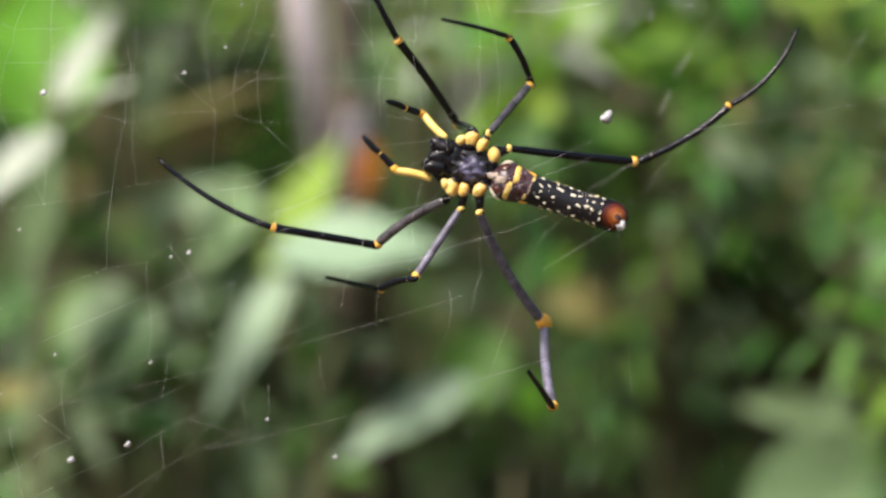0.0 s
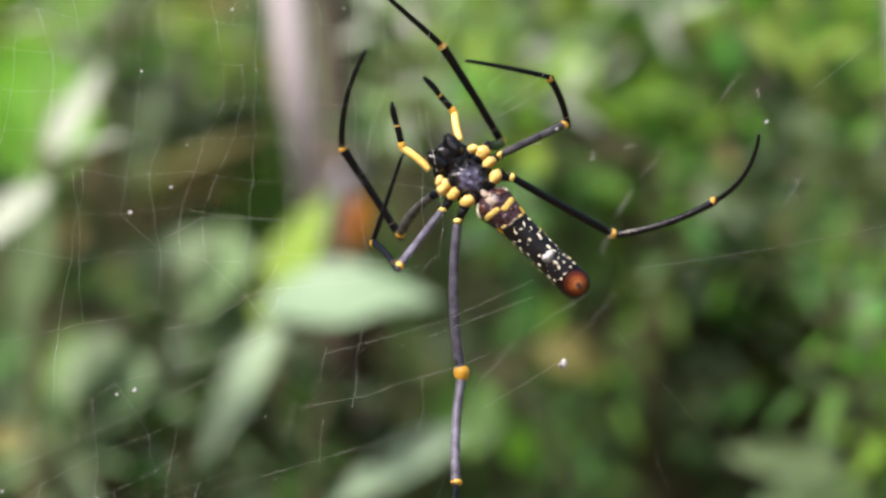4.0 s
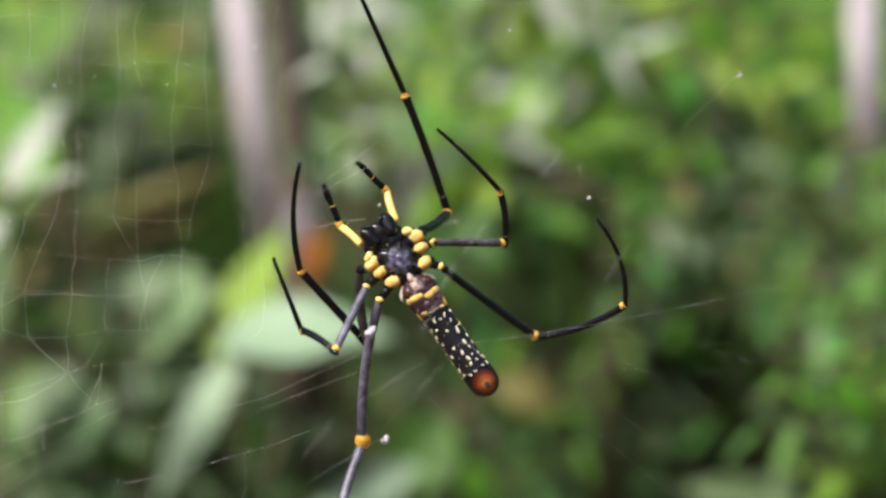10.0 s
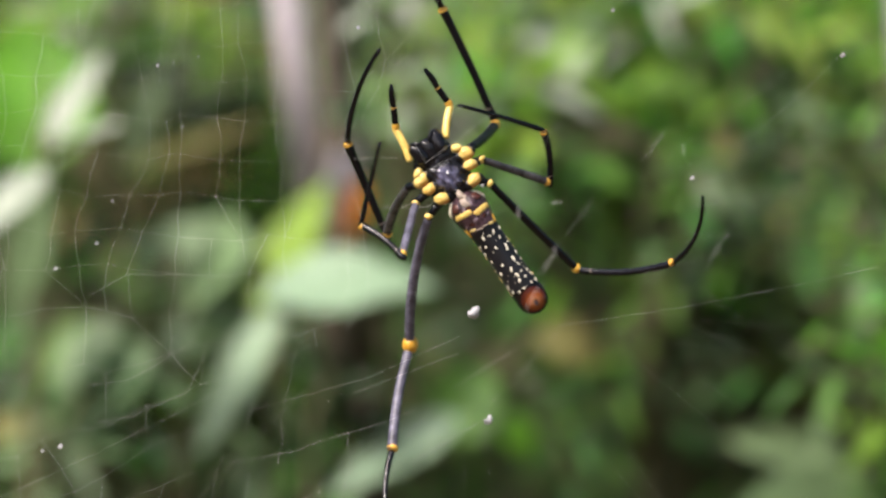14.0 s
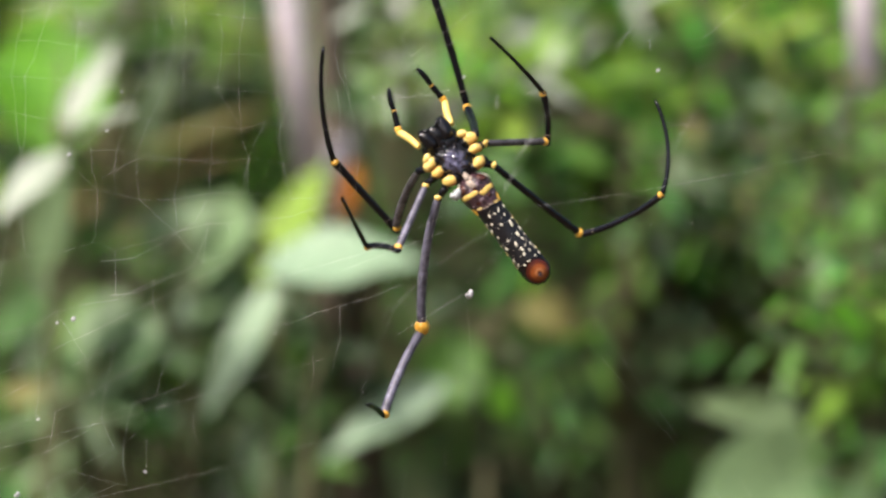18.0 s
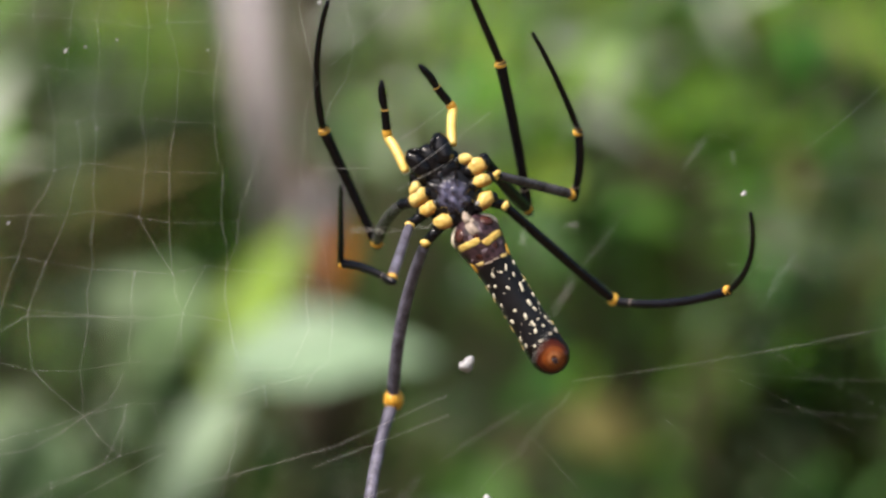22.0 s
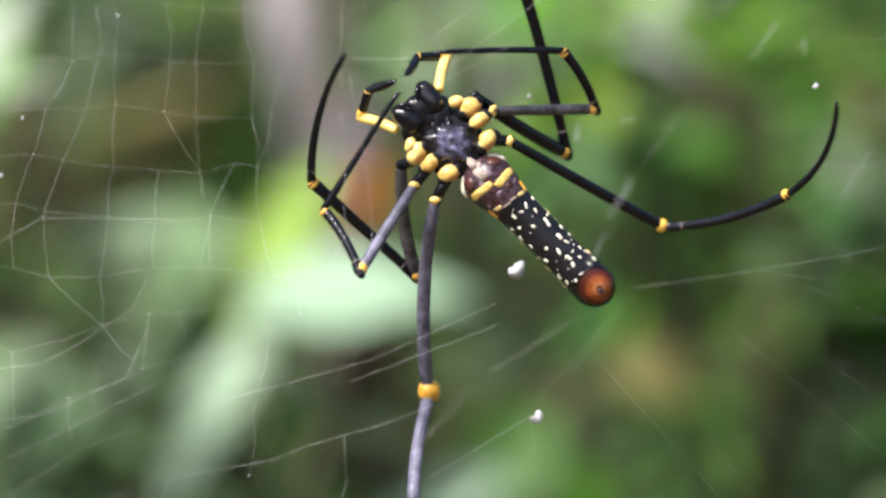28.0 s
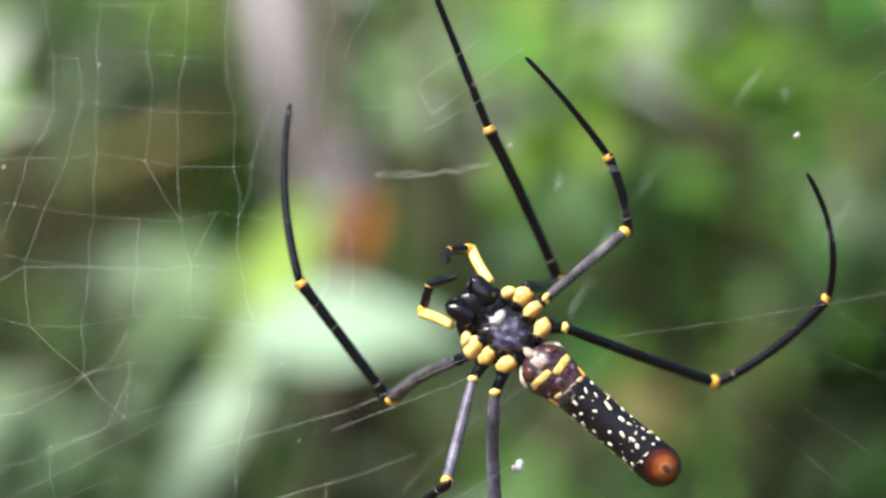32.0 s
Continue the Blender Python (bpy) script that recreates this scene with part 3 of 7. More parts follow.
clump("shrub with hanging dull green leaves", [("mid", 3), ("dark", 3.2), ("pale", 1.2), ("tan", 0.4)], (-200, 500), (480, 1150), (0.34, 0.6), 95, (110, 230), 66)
clump("shrub with dark leaves behind the stems", [("mid", 2), ("dark", 3)], (-200, 470), (230, 470), (0.42, 0.6), 30, (100, 200), 67)
clump("shrub with dark leaves behind the web", [("mid", 2), ("dark", 3)], (610, 1020), (190, 520), (0.42, 0.65), 38, (100, 200), 68)
clump("shrub with dull grey-green leaves beside the brown stem", [("dark", 2), ("mid", 1.5), ("silver", 1.2), ("pale", 1)], (665, 760), (-40, 280), (0.3, 0.322), 10, (80, 140), 81, 0.5)
clump("shrub with soft green leaves low beside the pale ones", [("pale", 2), ("mid", 2), ("mint", 0.6)], (230, 470), (460, 660), (0.3, 0.325), 11, (90, 160), 82, 1.0)
clump("shrub with dull pale leaves near the ground", [("pale", 2), ("mid", 2.5)], (60, 380), (650, 830), (0.3, 0.325), 15, (100, 170), 83, 1.0)


def spray(label, kinds, span, drop, depth, count, size, seed, shapes=("lance", "narrow"), fall=(-1.0, 0.5), sunny=0.5, per=13):
    """A shrub of arching sprigs with slim leaves in two rows, placed as in clump(); fall: how steeply the sprigs point up or down; per: leaves on a sprig."""
    rng = random.Random(seed)
    e = tagged(new("shrub"), label, "plant")
    base = place((span[0] + span[1]) / 2, 441, sum(depth) / 2)
    e.location = (base.x, base.y, 0)
    lines = []
    for i in range(max(2, int((span[1] - span[0]) / 200))):
        foot = place(rng.uniform(*span) + rng.uniform(-400, 400), 441, depth[1] + 0.04)
        head = place(rng.uniform(*span), drop[0] + rng.uniform(0, 0.5) * (drop[1] - drop[0]), rng.uniform(*depth))
        lines.append(bowed(local(e, (foot.x, foot.y, -0.05)), local(e, head), 22, 0.02, seed * 7 + i))
        stalk(e, "stem", lines[-1], 0.0011, 0.0005, TWIG)
    TWIGS[e.name] = lines
    names, weights = [k for k, _ in kinds], [w for _, w in kinds]
    for i in range(count):
        mid = local(e, place(rng.uniform(*span), rng.uniform(*drop), rng.uniform(*depth)))
        long = rng.uniform(0.7, 1.3) * per * sum(size) / 2 * 0.000126 * 0.32
        run = Vector((rng.choice((-1, 1)) * rng.uniform(0.4, 1), rng.uniform(-0.5, 0.2), rng.uniform(*fall))).normalized()
        sag = Vector((0, 0, -0.3 * long))
        a, b = mid - run * long / 2, mid + run * long / 2
        pts = [a.lerp(b, k / 8) + sag * (k / 8) ** 2 for k in range(9)]
        part("sprig", tube(pts, [0.0008 - 0.00007 * k for k in range(9)], 5), TWIG, e)
        part("twig", twig_to(e, a), TWIG, e)
        kind = rng.choices(names, weights)[0]
        for j in range(per):
            f = (j + 0.6) / per
            at = a.lerp(b, f) + sag * f * f
            side = run.cross(Vector((0, -1, 0.3))).normalized() * (1 if j % 2 else -1)
            way = run * rng.uniform(0.5, 1.0) + side * rng.uniform(0.5, 1.1) + Vector((0, rng.uniform(-0.4, 0.2), rng.uniform(-0.5, 0.1)))
            face = Vector((rng.uniform(-0.7, 0.7), -rng.uniform(0.1, 1), rng.uniform(0.1, 1.4))) + Vector((-0.55, -0.7, 0.8)) * sunny
            k = rng.choices(names, weights)[0] if rng.random() < 0.25 else kind
            leaf(e, k, rng.choice(shapes), at, way, face, rng.uniform(*size) * 0.000126 * (1.1 - 0.5 * abs(f - 0.4)))
    return e


spray("shrub with slim vivid green leaves on arching sprigs", [("vivid", 4), ("bright", 3), ("mid", 2), ("lime", 1)], (1020, 1700), (-200, 300), (0.33, 0.48), 34, (70, 150), 201, sunny=1.2)
# silver and pale leaves again paint the bright top of the thicket
spray("shrub with slim light green leaves high in the thicket", [("pale", 3), ("bright", 2), ("lime", 2), ("silver", 3)], (705, 1130), (-240, 170), (0.3, 0.42), 27, (70, 150), 202, sunny=1.8)
spray("shrub with hanging slim olive leaves", [("mid", 3), ("bright", 2.5), ("yellow", 1), ("pale", 1.2), ("dark", 1)], (1120, 1700), (220, 470), (0.3, 0.37), 26, (60, 130), 203, fall=(-1.6, 0.2), sunny=2.0)
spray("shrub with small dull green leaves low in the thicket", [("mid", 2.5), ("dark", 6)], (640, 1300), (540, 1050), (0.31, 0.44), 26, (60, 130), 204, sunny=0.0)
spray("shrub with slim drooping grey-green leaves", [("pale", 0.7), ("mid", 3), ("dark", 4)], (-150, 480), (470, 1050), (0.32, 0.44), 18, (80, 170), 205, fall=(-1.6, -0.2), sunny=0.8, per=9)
spray("shrub with slim yellowish green leaves beside the pale stem", [("bright", 3), ("lime", 1.5), ("yellow", 1.2), ("mid", 1), ("pale", 2), ("silver", 1.5)], (120, 500), (-200, 180), (0.345, 0.48), 17, (60, 130), 206, sunny=0.9)
spray("shrub with browning olive leaves and dry sprigs", [("tan", 1.5), ("yellow", 2), ("dark", 2), ("mid", 3)], (210, 560), (170, 430), (0.36, 0.48), 12, (60, 120), 209, sunny=0.9)
dry_grass = plant("dry_grass", "tuft of dry straw-coloured grass blades bent across", (-0.09, 0.37, 0), place(240, 345, 0.35), 0.0014, 0.0008, seed=12)
set_leaves(dry_grass, [
    ("yellow", "blade", (235, 335), (490, 225), 0.345, 0.0, 0.5),
    ("tan", "blade", (225, 400), (440, 318), 0.355, 0.0, 0.4),
    ("mid", "blade", (240, 360), (420, 170), 0.36, 0.01, 0.7),
    ("yellow", "blade", (230, 390), (330, 170), 0.36, 0.01, 0.5),
    ("pale", "narrow", (240, 350), (300, 120), 0.35, 0.0, 0.9),
])
spray("shrub with slim yellow-green leaves in soft light", [("bright", 4), ("lime", 2), ("mid", 2), ("silver", 1)], (-220, 260), (-250, 200), (0.33, 0.48), 14, (80, 170), 207, sunny=1.0)
spray("shrub with vivid young leaves in the light", [("vivid", 3), ("lime", 2.5), ("bright", 2)], (1040, 1330), (-60, 260), (0.325, 0.36), 9, (80, 170), 210, sunny=1.8, per=9)
spray("shrub with small leaves coloured dark as shaded gaps", [("dark", 5), ("mid", 2)], (1180, 1560), (-60, 230), (0.325, 0.36), 6, (60, 120), 211, sunny=0.0, per=9)
spray("shrub with light green leaves low behind the web", [("mid", 3), ("vivid", 0.6), ("dark", 4)], (720, 1290), (640, 860), (0.3, 0.34), 6, (70, 150), 212, sunny=0.4, per=7)
spray("shrub with greyish hanging leaves low beside the web", [("pale", 3), ("mid", 3), ("dark", 1)], (80, 480), (560, 860), (0.3, 0.33), 9, (80, 170), 213, fall=(-1.6, -0.4), sunny=1.0, per=7)
spray("shrub with slim green leaves before the pale far stem", [("mid", 4), ("bright", 2), ("dark", 2), ("yellow", 0.5)], (1560, 1700), (210, 900), (0.26, 0.295), 16, (70, 150), 214, sunny=0.8, per=9)
spray("shrub with slim leaves coloured dark for shade", [("dark", 5), ("mid", 2)], (960, 1700), (560, 1080), (0.36, 0.5), 20, (60, 140), 208, sunny=0.4)
# mostly the dark kind, so depth shade comes from leaf colour
thicket("undergrowth", "leaves coloured dark for the deep shade of the thicket", [("dark", 3), ("mid", 1)], ((-0.3, 0.32), (0.72, 1.1), (1.3, 1.7)), 950, (0.02, 0.05), 69)
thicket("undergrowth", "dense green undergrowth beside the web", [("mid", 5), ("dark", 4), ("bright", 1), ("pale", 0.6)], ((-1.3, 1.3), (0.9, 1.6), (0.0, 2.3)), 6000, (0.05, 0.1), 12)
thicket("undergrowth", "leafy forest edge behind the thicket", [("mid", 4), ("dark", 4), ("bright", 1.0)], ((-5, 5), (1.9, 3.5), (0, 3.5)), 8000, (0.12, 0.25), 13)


def added_tree(x, y, tall, seed):
    rng = random.Random(seed)
    e = tagged(new("tree"), "added forest tree with a leafy green crown", "tree", group="forest trees")
    e.location = (x, y, 0)
    stalk(e, "trunk", bowed((0, 0, -0.1), (rng.uniform(-0.4, 0.4), rng.uniform(-0.4, 0.4), tall), 8, 0.1, seed), 0.16, 0.05, TWIG)
    verts, faces = [], []
    blade = leaf_geo(1, 0.5, 0.3, 0.2, 0.1, 3, seed)
    g = (blade[0][:20], blade[1][:12])
    for i in range(700):
        c = Vector((rng.gauss(0, 1.1), rng.gauss(0, 1.1), tall * rng.uniform(0.45, 1.1)))
        way = Vector((rng.uniform(-1, 1), rng.uniform(-1, 1), rng.uniform(-1, 0.3))).normalized()
        z = Vector((rng.uniform(-0.4, 0.4), rng.uniform(-0.4, 0.4), 1))
        z = (z - way * z.dot(way)).normalized()
        m = Matrix((way, z.cross(way), z)).transposed()
        k, n = rng.uniform(0.2, 0.4), len(verts)
        verts += [c + m @ (v * k) for v in g[0]]
        faces += [tuple(j + n for j in f) for f in g[1]]
    part("crown", (verts, faces), LEAF["mid"], e)
    return e


# trees added at the back to close the place
for i in range(9):
    added_tree(-9 + 2.3 * i + 0.6 * math.sin(i * 5.0), 5.5 + 1.5 * math.sin(i * 2.3), 6 + 1.5 * math.sin(i * 1.7), 40 + i)
# unseen trees added beside and behind the lens to cut the sky's light
for i in range(11):
    a = radians(160 + 22 * i)
    if 175 < 160 + 22 * i < 250:  # a gap left in the added ring so that the sun gets through
        continue
    added_tree(7.5 * math.cos(a) + 0.5 * math.sin(i * 3.0), -3.0 + 7.5 * math.sin(a), 6.5 + math.sin(i * 1.9), 60 + i)

# ---- the spider: x runs to its tail, y to its own right-hand side, z to its back; millimetres ----
spider = tagged(new("spider"), "black and yellow orb-weaver spider with long banded legs on its web", "spider")


def abdomen_radius(x):
    s = (x - 6.5) / 30.5
    r = 3.08 + 1.02 * math.exp(-((x - 9) / 4.5) ** 2) + 0.25 * math.exp(-((x - 33) / 4) ** 2)
    front = min(1, max(0, (x - 5.4) / 3.6))
    back = min(1, max(0, (36.9 - x) / 3.5))
    return r * math.sqrt(max(0.0, 1 - (1 - front) ** 2)) * math.sqrt(max(0.0, 1 - (1 - back) ** 2)) + 0.02


def along(x):
    """Where a ring of the abdomen lies behind the waist."""
    return 6 + (x - 6) * 0.975


def aside(x):
    """The abdomen hangs a little askew from the waist."""
    return -0.9 * (x - 6) / 30


def abdomen_band(x0, x1, grow=0.0, a0=0, a1=360, rings=8, sides=28, rough=0.05):
    """A sleeve of the abdomen from x0 to x1; angles from the belly's middle, grow: how far it stands proud."""
    verts, faces = [], []
    full = a1 - a0 >= 360
    n = sides if full else sides + 1
    for i in range(rings + 1):
        x = x0 + (x1 - x0) * i / rings
        for j in range(n):
            a = radians(a0 + (a1 - a0) * j / sides) - math.pi / 2
            r = abdomen_radius(x) + grow + rough * noise.noise((x * 0.8, 3 * math.cos(a), 3 * math.sin(a)))
            verts.append(Vector((along(x), r * math.cos(a) + aside(x), r * math.sin(a) * 0.96)))
    for i in range(rings):
        for j in range(n if full else n - 1):
            p, q = i * n + j, i * n + (j + 1) % n
            faces.append((p, p + n, q + n, q))
    return verts, faces


def mark(x, a, long, wide, turn, seed, thick=0.13, full=0.8, uneven=0.16):
    """A raised spot of uneven outline that follows the abdomen, at angle a from the belly's middle."""
    verts, faces = [], []
    n, c, s = 16, math.cos(radians(turn)), math.sin(radians(turn))
    for k, share in enumerate((1.0, 0.93, 0.7, 0.35, 0.02)):
        for j in range(n):
            b = 2 * math.pi * j / n
            wob = 1 + uneven * noise.noise((1.4 * math.cos(b), 1.4 * math.sin(b), seed * 1.7))
            cb, sb = math.cos(b), math.sin(b)
            u, v = long / 2 * share * wob * math.copysign(abs(cb) ** full, cb), wide / 2 * share * wob * math.copysign(abs(sb) ** full, sb)
            px, py = x + u * c - v * s, u * s + v * c
            r = abdomen_radius(px)
            t = radians(a) + py / max(r, 1) - math.pi / 2
            r += thick * math.sqrt(max(0, 1 - share * share)) - (0.12 if k == 0 else -0.02)
            verts.append(Vector((along(px), r * math.cos(t) + aside(px), r * math.sin(t) * 0.96)))
    for k in range(4):
        for j in range(n):
            p, q = k * n + j, k * n + (j + 1) % n
            faces.append((p, q, q + n, p + n))
    faces.append(tuple(4 * n + j for j in range(n)))
    return verts, faces


abdomen = part("abdomen", mm(abdomen_band(5.5, 36.87, rings=44, sides=32)), SHELL, spider, "long black cylindrical abdomen")
part("front_band", mm(abdomen_band(5.9, 14.6, 0.05, rings=14)), UMBER, abdomen, "dark umber front of the abdomen")
for a, wide, seed in ((-39, 5.1, 1), (33, 5.3, 2)):
    part("yellow_band", mm(mark(10.4 - 0.012 * a, a, 1.45, wide, 4 if a > 0 else -4, seed, 0.16, 0.55, 0.3)), YELLOW, abdomen, "thick yellow cross bar")
for a, wide, seed in ((-42, 1.6, 3), (36, 1.5, 5)):
    part("pale_band", mm(mark(14.2 - 0.01 * a, a, 0.7, wide, 8, seed, 0.12, 0.6, 0.3)), STRAW, abdomen, "thin straw-coloured bar")
for a in (-14, 10):
    part("pale_band", mm(mark(14.4, a, 0.35, 1.5, 12, 8 + a, 0.08, 0.6, 0.5)), FLESH, abdomen, "faint lilac-grey bar")
for a, x in ((-30, 12.4), (24, 12.7), (2, 9.2)):
    part("blotch", mm(mark(x, a, 1.3, 1.1, 0, x, 0.06, 0.9, 0.5)), MAROON, abdomen, "dull maroon blotch")
for a in (-72, 70):
    part("side_mark", mm(mark(14.0, a, 2.2, 1.3, 10, 6)), AMBER, abdomen, "ochre flank mark")
for a in (-48, 44):
    cover = part("lung_cover", mm(mark(7.9, a, 2.2, 2.3, 0, 3, 0.3)), MAROON, abdomen, "dark maroon lung cover")
    part("lung_rim", mm(mark(7.6, a * 1.72, 3.6, 1.3, 14 if a > 0 else -14, 3, 0.4, 0.8, 0.4)), CREAM, cover, "cream rim of the lung cover")
for k, (x, a, long, wide) in enumerate(((9.2, 16, 1.2, 0.8), (8.7, -14, 1.4, 0.6), (12.2, 4, 0.6, 1.6), (12.4, -52, 0.5, 1.2), (12.6, 50, 0.5, 1.1))):
    part("pale_streak", mm(mark(x, a, long, wide, 20 - 13 * k, 40 + k, 0.06, 0.9, 0.6)), LILAC, abdomen, "faint lilac-brown streak")
part("waist_fold", mm(mark(7.8, 2, 3.0, 1.7, -8, 8, 0.25, 0.8, 0.5)), FLESH, abdomen, "pale pinkish fold behind the waist")
part("pedicel", mm(joined(blob((6.0, -0.1, -2.4), (1.3, 0.75, 0.8), 0, 8, 12, 0.4, 4), blob((6.9, -0.5, -2.7), (0.8, 0.5, 0.5), 40, 8, 12, 0.4, 5))), FLESH, spider, "pale waist")
dome = part("tail_dome", mm(abdomen_band(30.4, 36.85, 0.05, rings=16, sides=32)), TAIL, abdomen, "glossy rust-red rounded tail")
part("spinneret", mm(joined(blob((33.8, -0.85, -3.3), (0.42, 0.2, 0.3), 20, 6, 10, 0.2, 5), blob((33.9, -1.3, -3.3), (0.4, 0.2, 0.3), -15, 6, 10, 0.2, 6), blob((34.3, -1.05, -3.1), (0.25, 0.3, 0.3), 0, 6, 10, 0.2, 6))), UMBER, abdomen)
rng = random.Random(21)
for row in range(9):
    x = 16.5 + row * 1.75
    for k, a in enumerate((-98, -64, -32, 0, 30, 62, 96)):
        if rng.random() < 0.33:
            continue
        long = rng.choice((0.35, 0.6, 0.85, 1.0, 1.3))
        part("pale_spot", mm(mark(x + rng.uniform(-0.6, 0.6), a + rng.uniform(-9, 9), long, rng.uniform(0.35, 0.7), rng.uniform(-35, 35), row * 9 + k)), STRAW if abs(a) > 80 else CREAM, abdomen)

for k in range(26):
    x, a = rng.uniform(15.5, 31.5), rng.uniform(-85, 85)
    part("pale_speck", mm(mark(x, a, rng.uniform(0.16, 0.34), rng.uniform(0.14, 0.26), 0, 300 + k, 0.07)), CREAM, abdomen)

head = part("head", mm(joined(blob((-3.2, 0, 0.6), (4.9, 4.4, 2.6), 0, 22, 30, 0.25, 7), blob((1.0, 0, 0.9), (6.0, 5.2, 2.8), 0, 14, 22, 0.1, 8))), JAW, spider, "black carapace")
part("breastplate_rim", mm(blob((1.2, 0, -1.0), (5.2, 4.2, 1.2), 0, 16, 28, 0.12, 19)), SHELL, spider, "black rim round the breastplate")
plate = blob((0, 0, 0), (4.3, 3.2, 1.45), 0, 26, 48, 0.1, 9)
for v in plate[0]:
    a = math.atan2(v.y / 3.2, v.x / 4.3)
    rim = 1 + 0.17 * math.cos(8 * a) + 0.2 * noise.noise((2.2 * math.cos(a), 2.2 * math.sin(a), 3))
    v.x, v.y, v.z = v.x * rim + 1.2, v.y * rim, v.z * (1 + 0.6 * noise.noise((v.x * 1.1, v.y * 1.1, 2))) - 1.35 + 0.35 * math.exp(-(v.y / 1.2) ** 2) * noise.noise((v.x * 1.5, v.y, 7))
part("breastplate", mm(plate), PLATE, spider, "glossy slate-black scalloped breastplate")
part("lip", mm(joined(blob((-5.8, 0, -1.3), (2.6, 2.0, 1.3), 0, 12, 16, 0.2, 15), blob((-4.4, 0, -1.6), (1.8, 1.3, 0.8), 0, 12, 16, 0.1, 10), blob((-4.7, 2.0, -1.1), (2.0, 1.1, 0.8), 20, 12, 16, 0.2, 12), blob((-4.7, -2.0, -1.1), (2.0, 1.1, 0.8), -20, 12, 16, 0.3, 13))), JAW, spider)
for side in (1, -1):
    jaw = blob((0, 0, 0), (2.75, 1.7, 1.8), 0, 24, 26, 0.1, 11 + side)
    turned = Matrix.Translation((-6.3, side * 2.35, -1.2)) @ Matrix.Rotation(radians(-11 * side), 4, "Z")
    for v in jaw[0]:
        u = min(0.999, abs(v.x) / 2.8)
        blunt = (1 - u ** 3.2) ** 0.4 / max(0.04, math.sqrt(1 - u * u)) * (1 + 0.07 * v.x)
        v.y, v.z = v.y * blunt, v.z * blunt
    jaw = ([turned @ v for v in jaw[0]], jaw[1])
    fang_base = part("chelicera", mm(jaw), JAW, spider, "bulging black jaw")
    part("fang", mm(tube([(-8.7, side * 2.5, -2.1), (-8.3, side * 1.4, -2.7), (-7.2, side * 0.6, -2.8)], [0.42, 0.32, 0.08], 8)), JAW, fang_base)
    part("maxilla", mm(blob((-2.9, side * 4.9, -1.5), (1.25, 0.95, 0.95), 55 * side, 9, 14, 0.2, 14 + side)), BASE, spider, "pale yellow mouthpart lobe")
    for k, (x, y, turn, long, wide) in enumerate(((-0.9, 5.95, 70, 1.8, 1.42), (1.6, 5.45, 82, 1.65, 1.2), (4.8, 4.35, 112, 1.75, 1.3))):
        x, y = (x - 0.4, y - 0.8) if side > 0 else (x, y)
        coxa = part("coxa", mm(blob((x, side * y, -1.5), (long, wide, 1.1), turn * side, 12, 18, 0.22, 17 + 3 * k + side)), BASE, spider, "bulging pale yellow leg base")
        part("socket", mm(joined(blob((x + 0.1 * k, side * (y - 1.5), -1.2), (1.0, 1.2, 1.0), turn * side, 7, 12, 0.1, 27 + k), blob((x + 0.15, side * (y + 1.35), -0.9), (0.9, 1.05, 0.95), turn * side, 7, 12, 0.1, 37 + k))), SHELL, coxa)


def from_to(p, q, side):
    """The pose of a limb's piece from joint p to joint q (millimetres); side: +1 or -1."""
    p, q = Vector(p) * 0.001, Vector(q) * 0.001
    rest = Vector((0, side, 0))
    return Matrix.Translation(p) @ (rest.rotation_difference(q - p).to_matrix().to_4x4() @ Matrix.Rotation(radians(90 * side), 4, "Z"))


def level(p, q):
    """The pose of a bowed piece from joint p to joint q (millimetres) that keeps its bow in the web's plane."""
    x = (Vector(q) - Vector(p)).normalized()
    y = Vector((0, 0, 1)).cross(x).normalized()
    return Matrix.Translation(Vector(p) * 0.001) @ Matrix((x, y, x.cross(y))).transposed().to_4x4()


def crawl(x, z, a):
    """The body's pose: the breastplate's place in the web's plane and the way of the tail, degrees down from level."""
    c, s = math.cos(radians(a)), math.sin(radians(a))
    return Matrix(((c, -s, 0, x), (0, 0, 1, 0.01), (-s, -c, 0, z), (0, 0, 0, 1)))


def taper(length, stops, bend=0.0, sides=12):
    """A limb along +x: stops are (share of the length, radius), bend the sideways bow at its middle or, if a pair, towards its tip."""
    pts, radii = [], []
    n = 18
    for i in range(n + 1):
        s = i / n
        for (s0, r0), (s1, r1) in zip(stops, stops[1:]):
            if s0 <= s <= s1:
                r = r0 + (r1 - r0) * (s - s0) / (s1 - s0)
        pts.append((length * s, bend * length * 4 * s * (1 - s), 0))
        radii.append(r)
    return tube(pts, radii, sides)


def hairs(length, r, bend, count, seed, reach=0.9):
    """Fine bristles that stand off a limb."""
    hr = random.Random(seed)
    geos = []
    for i in range(count):
        s, a = hr.uniform(0.05, 0.97), hr.uniform(0, 2 * math.pi)
        x, y = length * s, bend * length * 4 * s * (1 - s)
        d = Vector((0.8, math.cos(a), math.sin(a)))
        p = Vector((x, y + r * 0.8 * math.cos(a), r * 0.8 * math.sin(a)))
        geos.append(tube([p, p + d * reach * hr.uniform(0.5, 1)], [0.03, 0.008], 3))
    return joined(*geos)


LEGS = {}
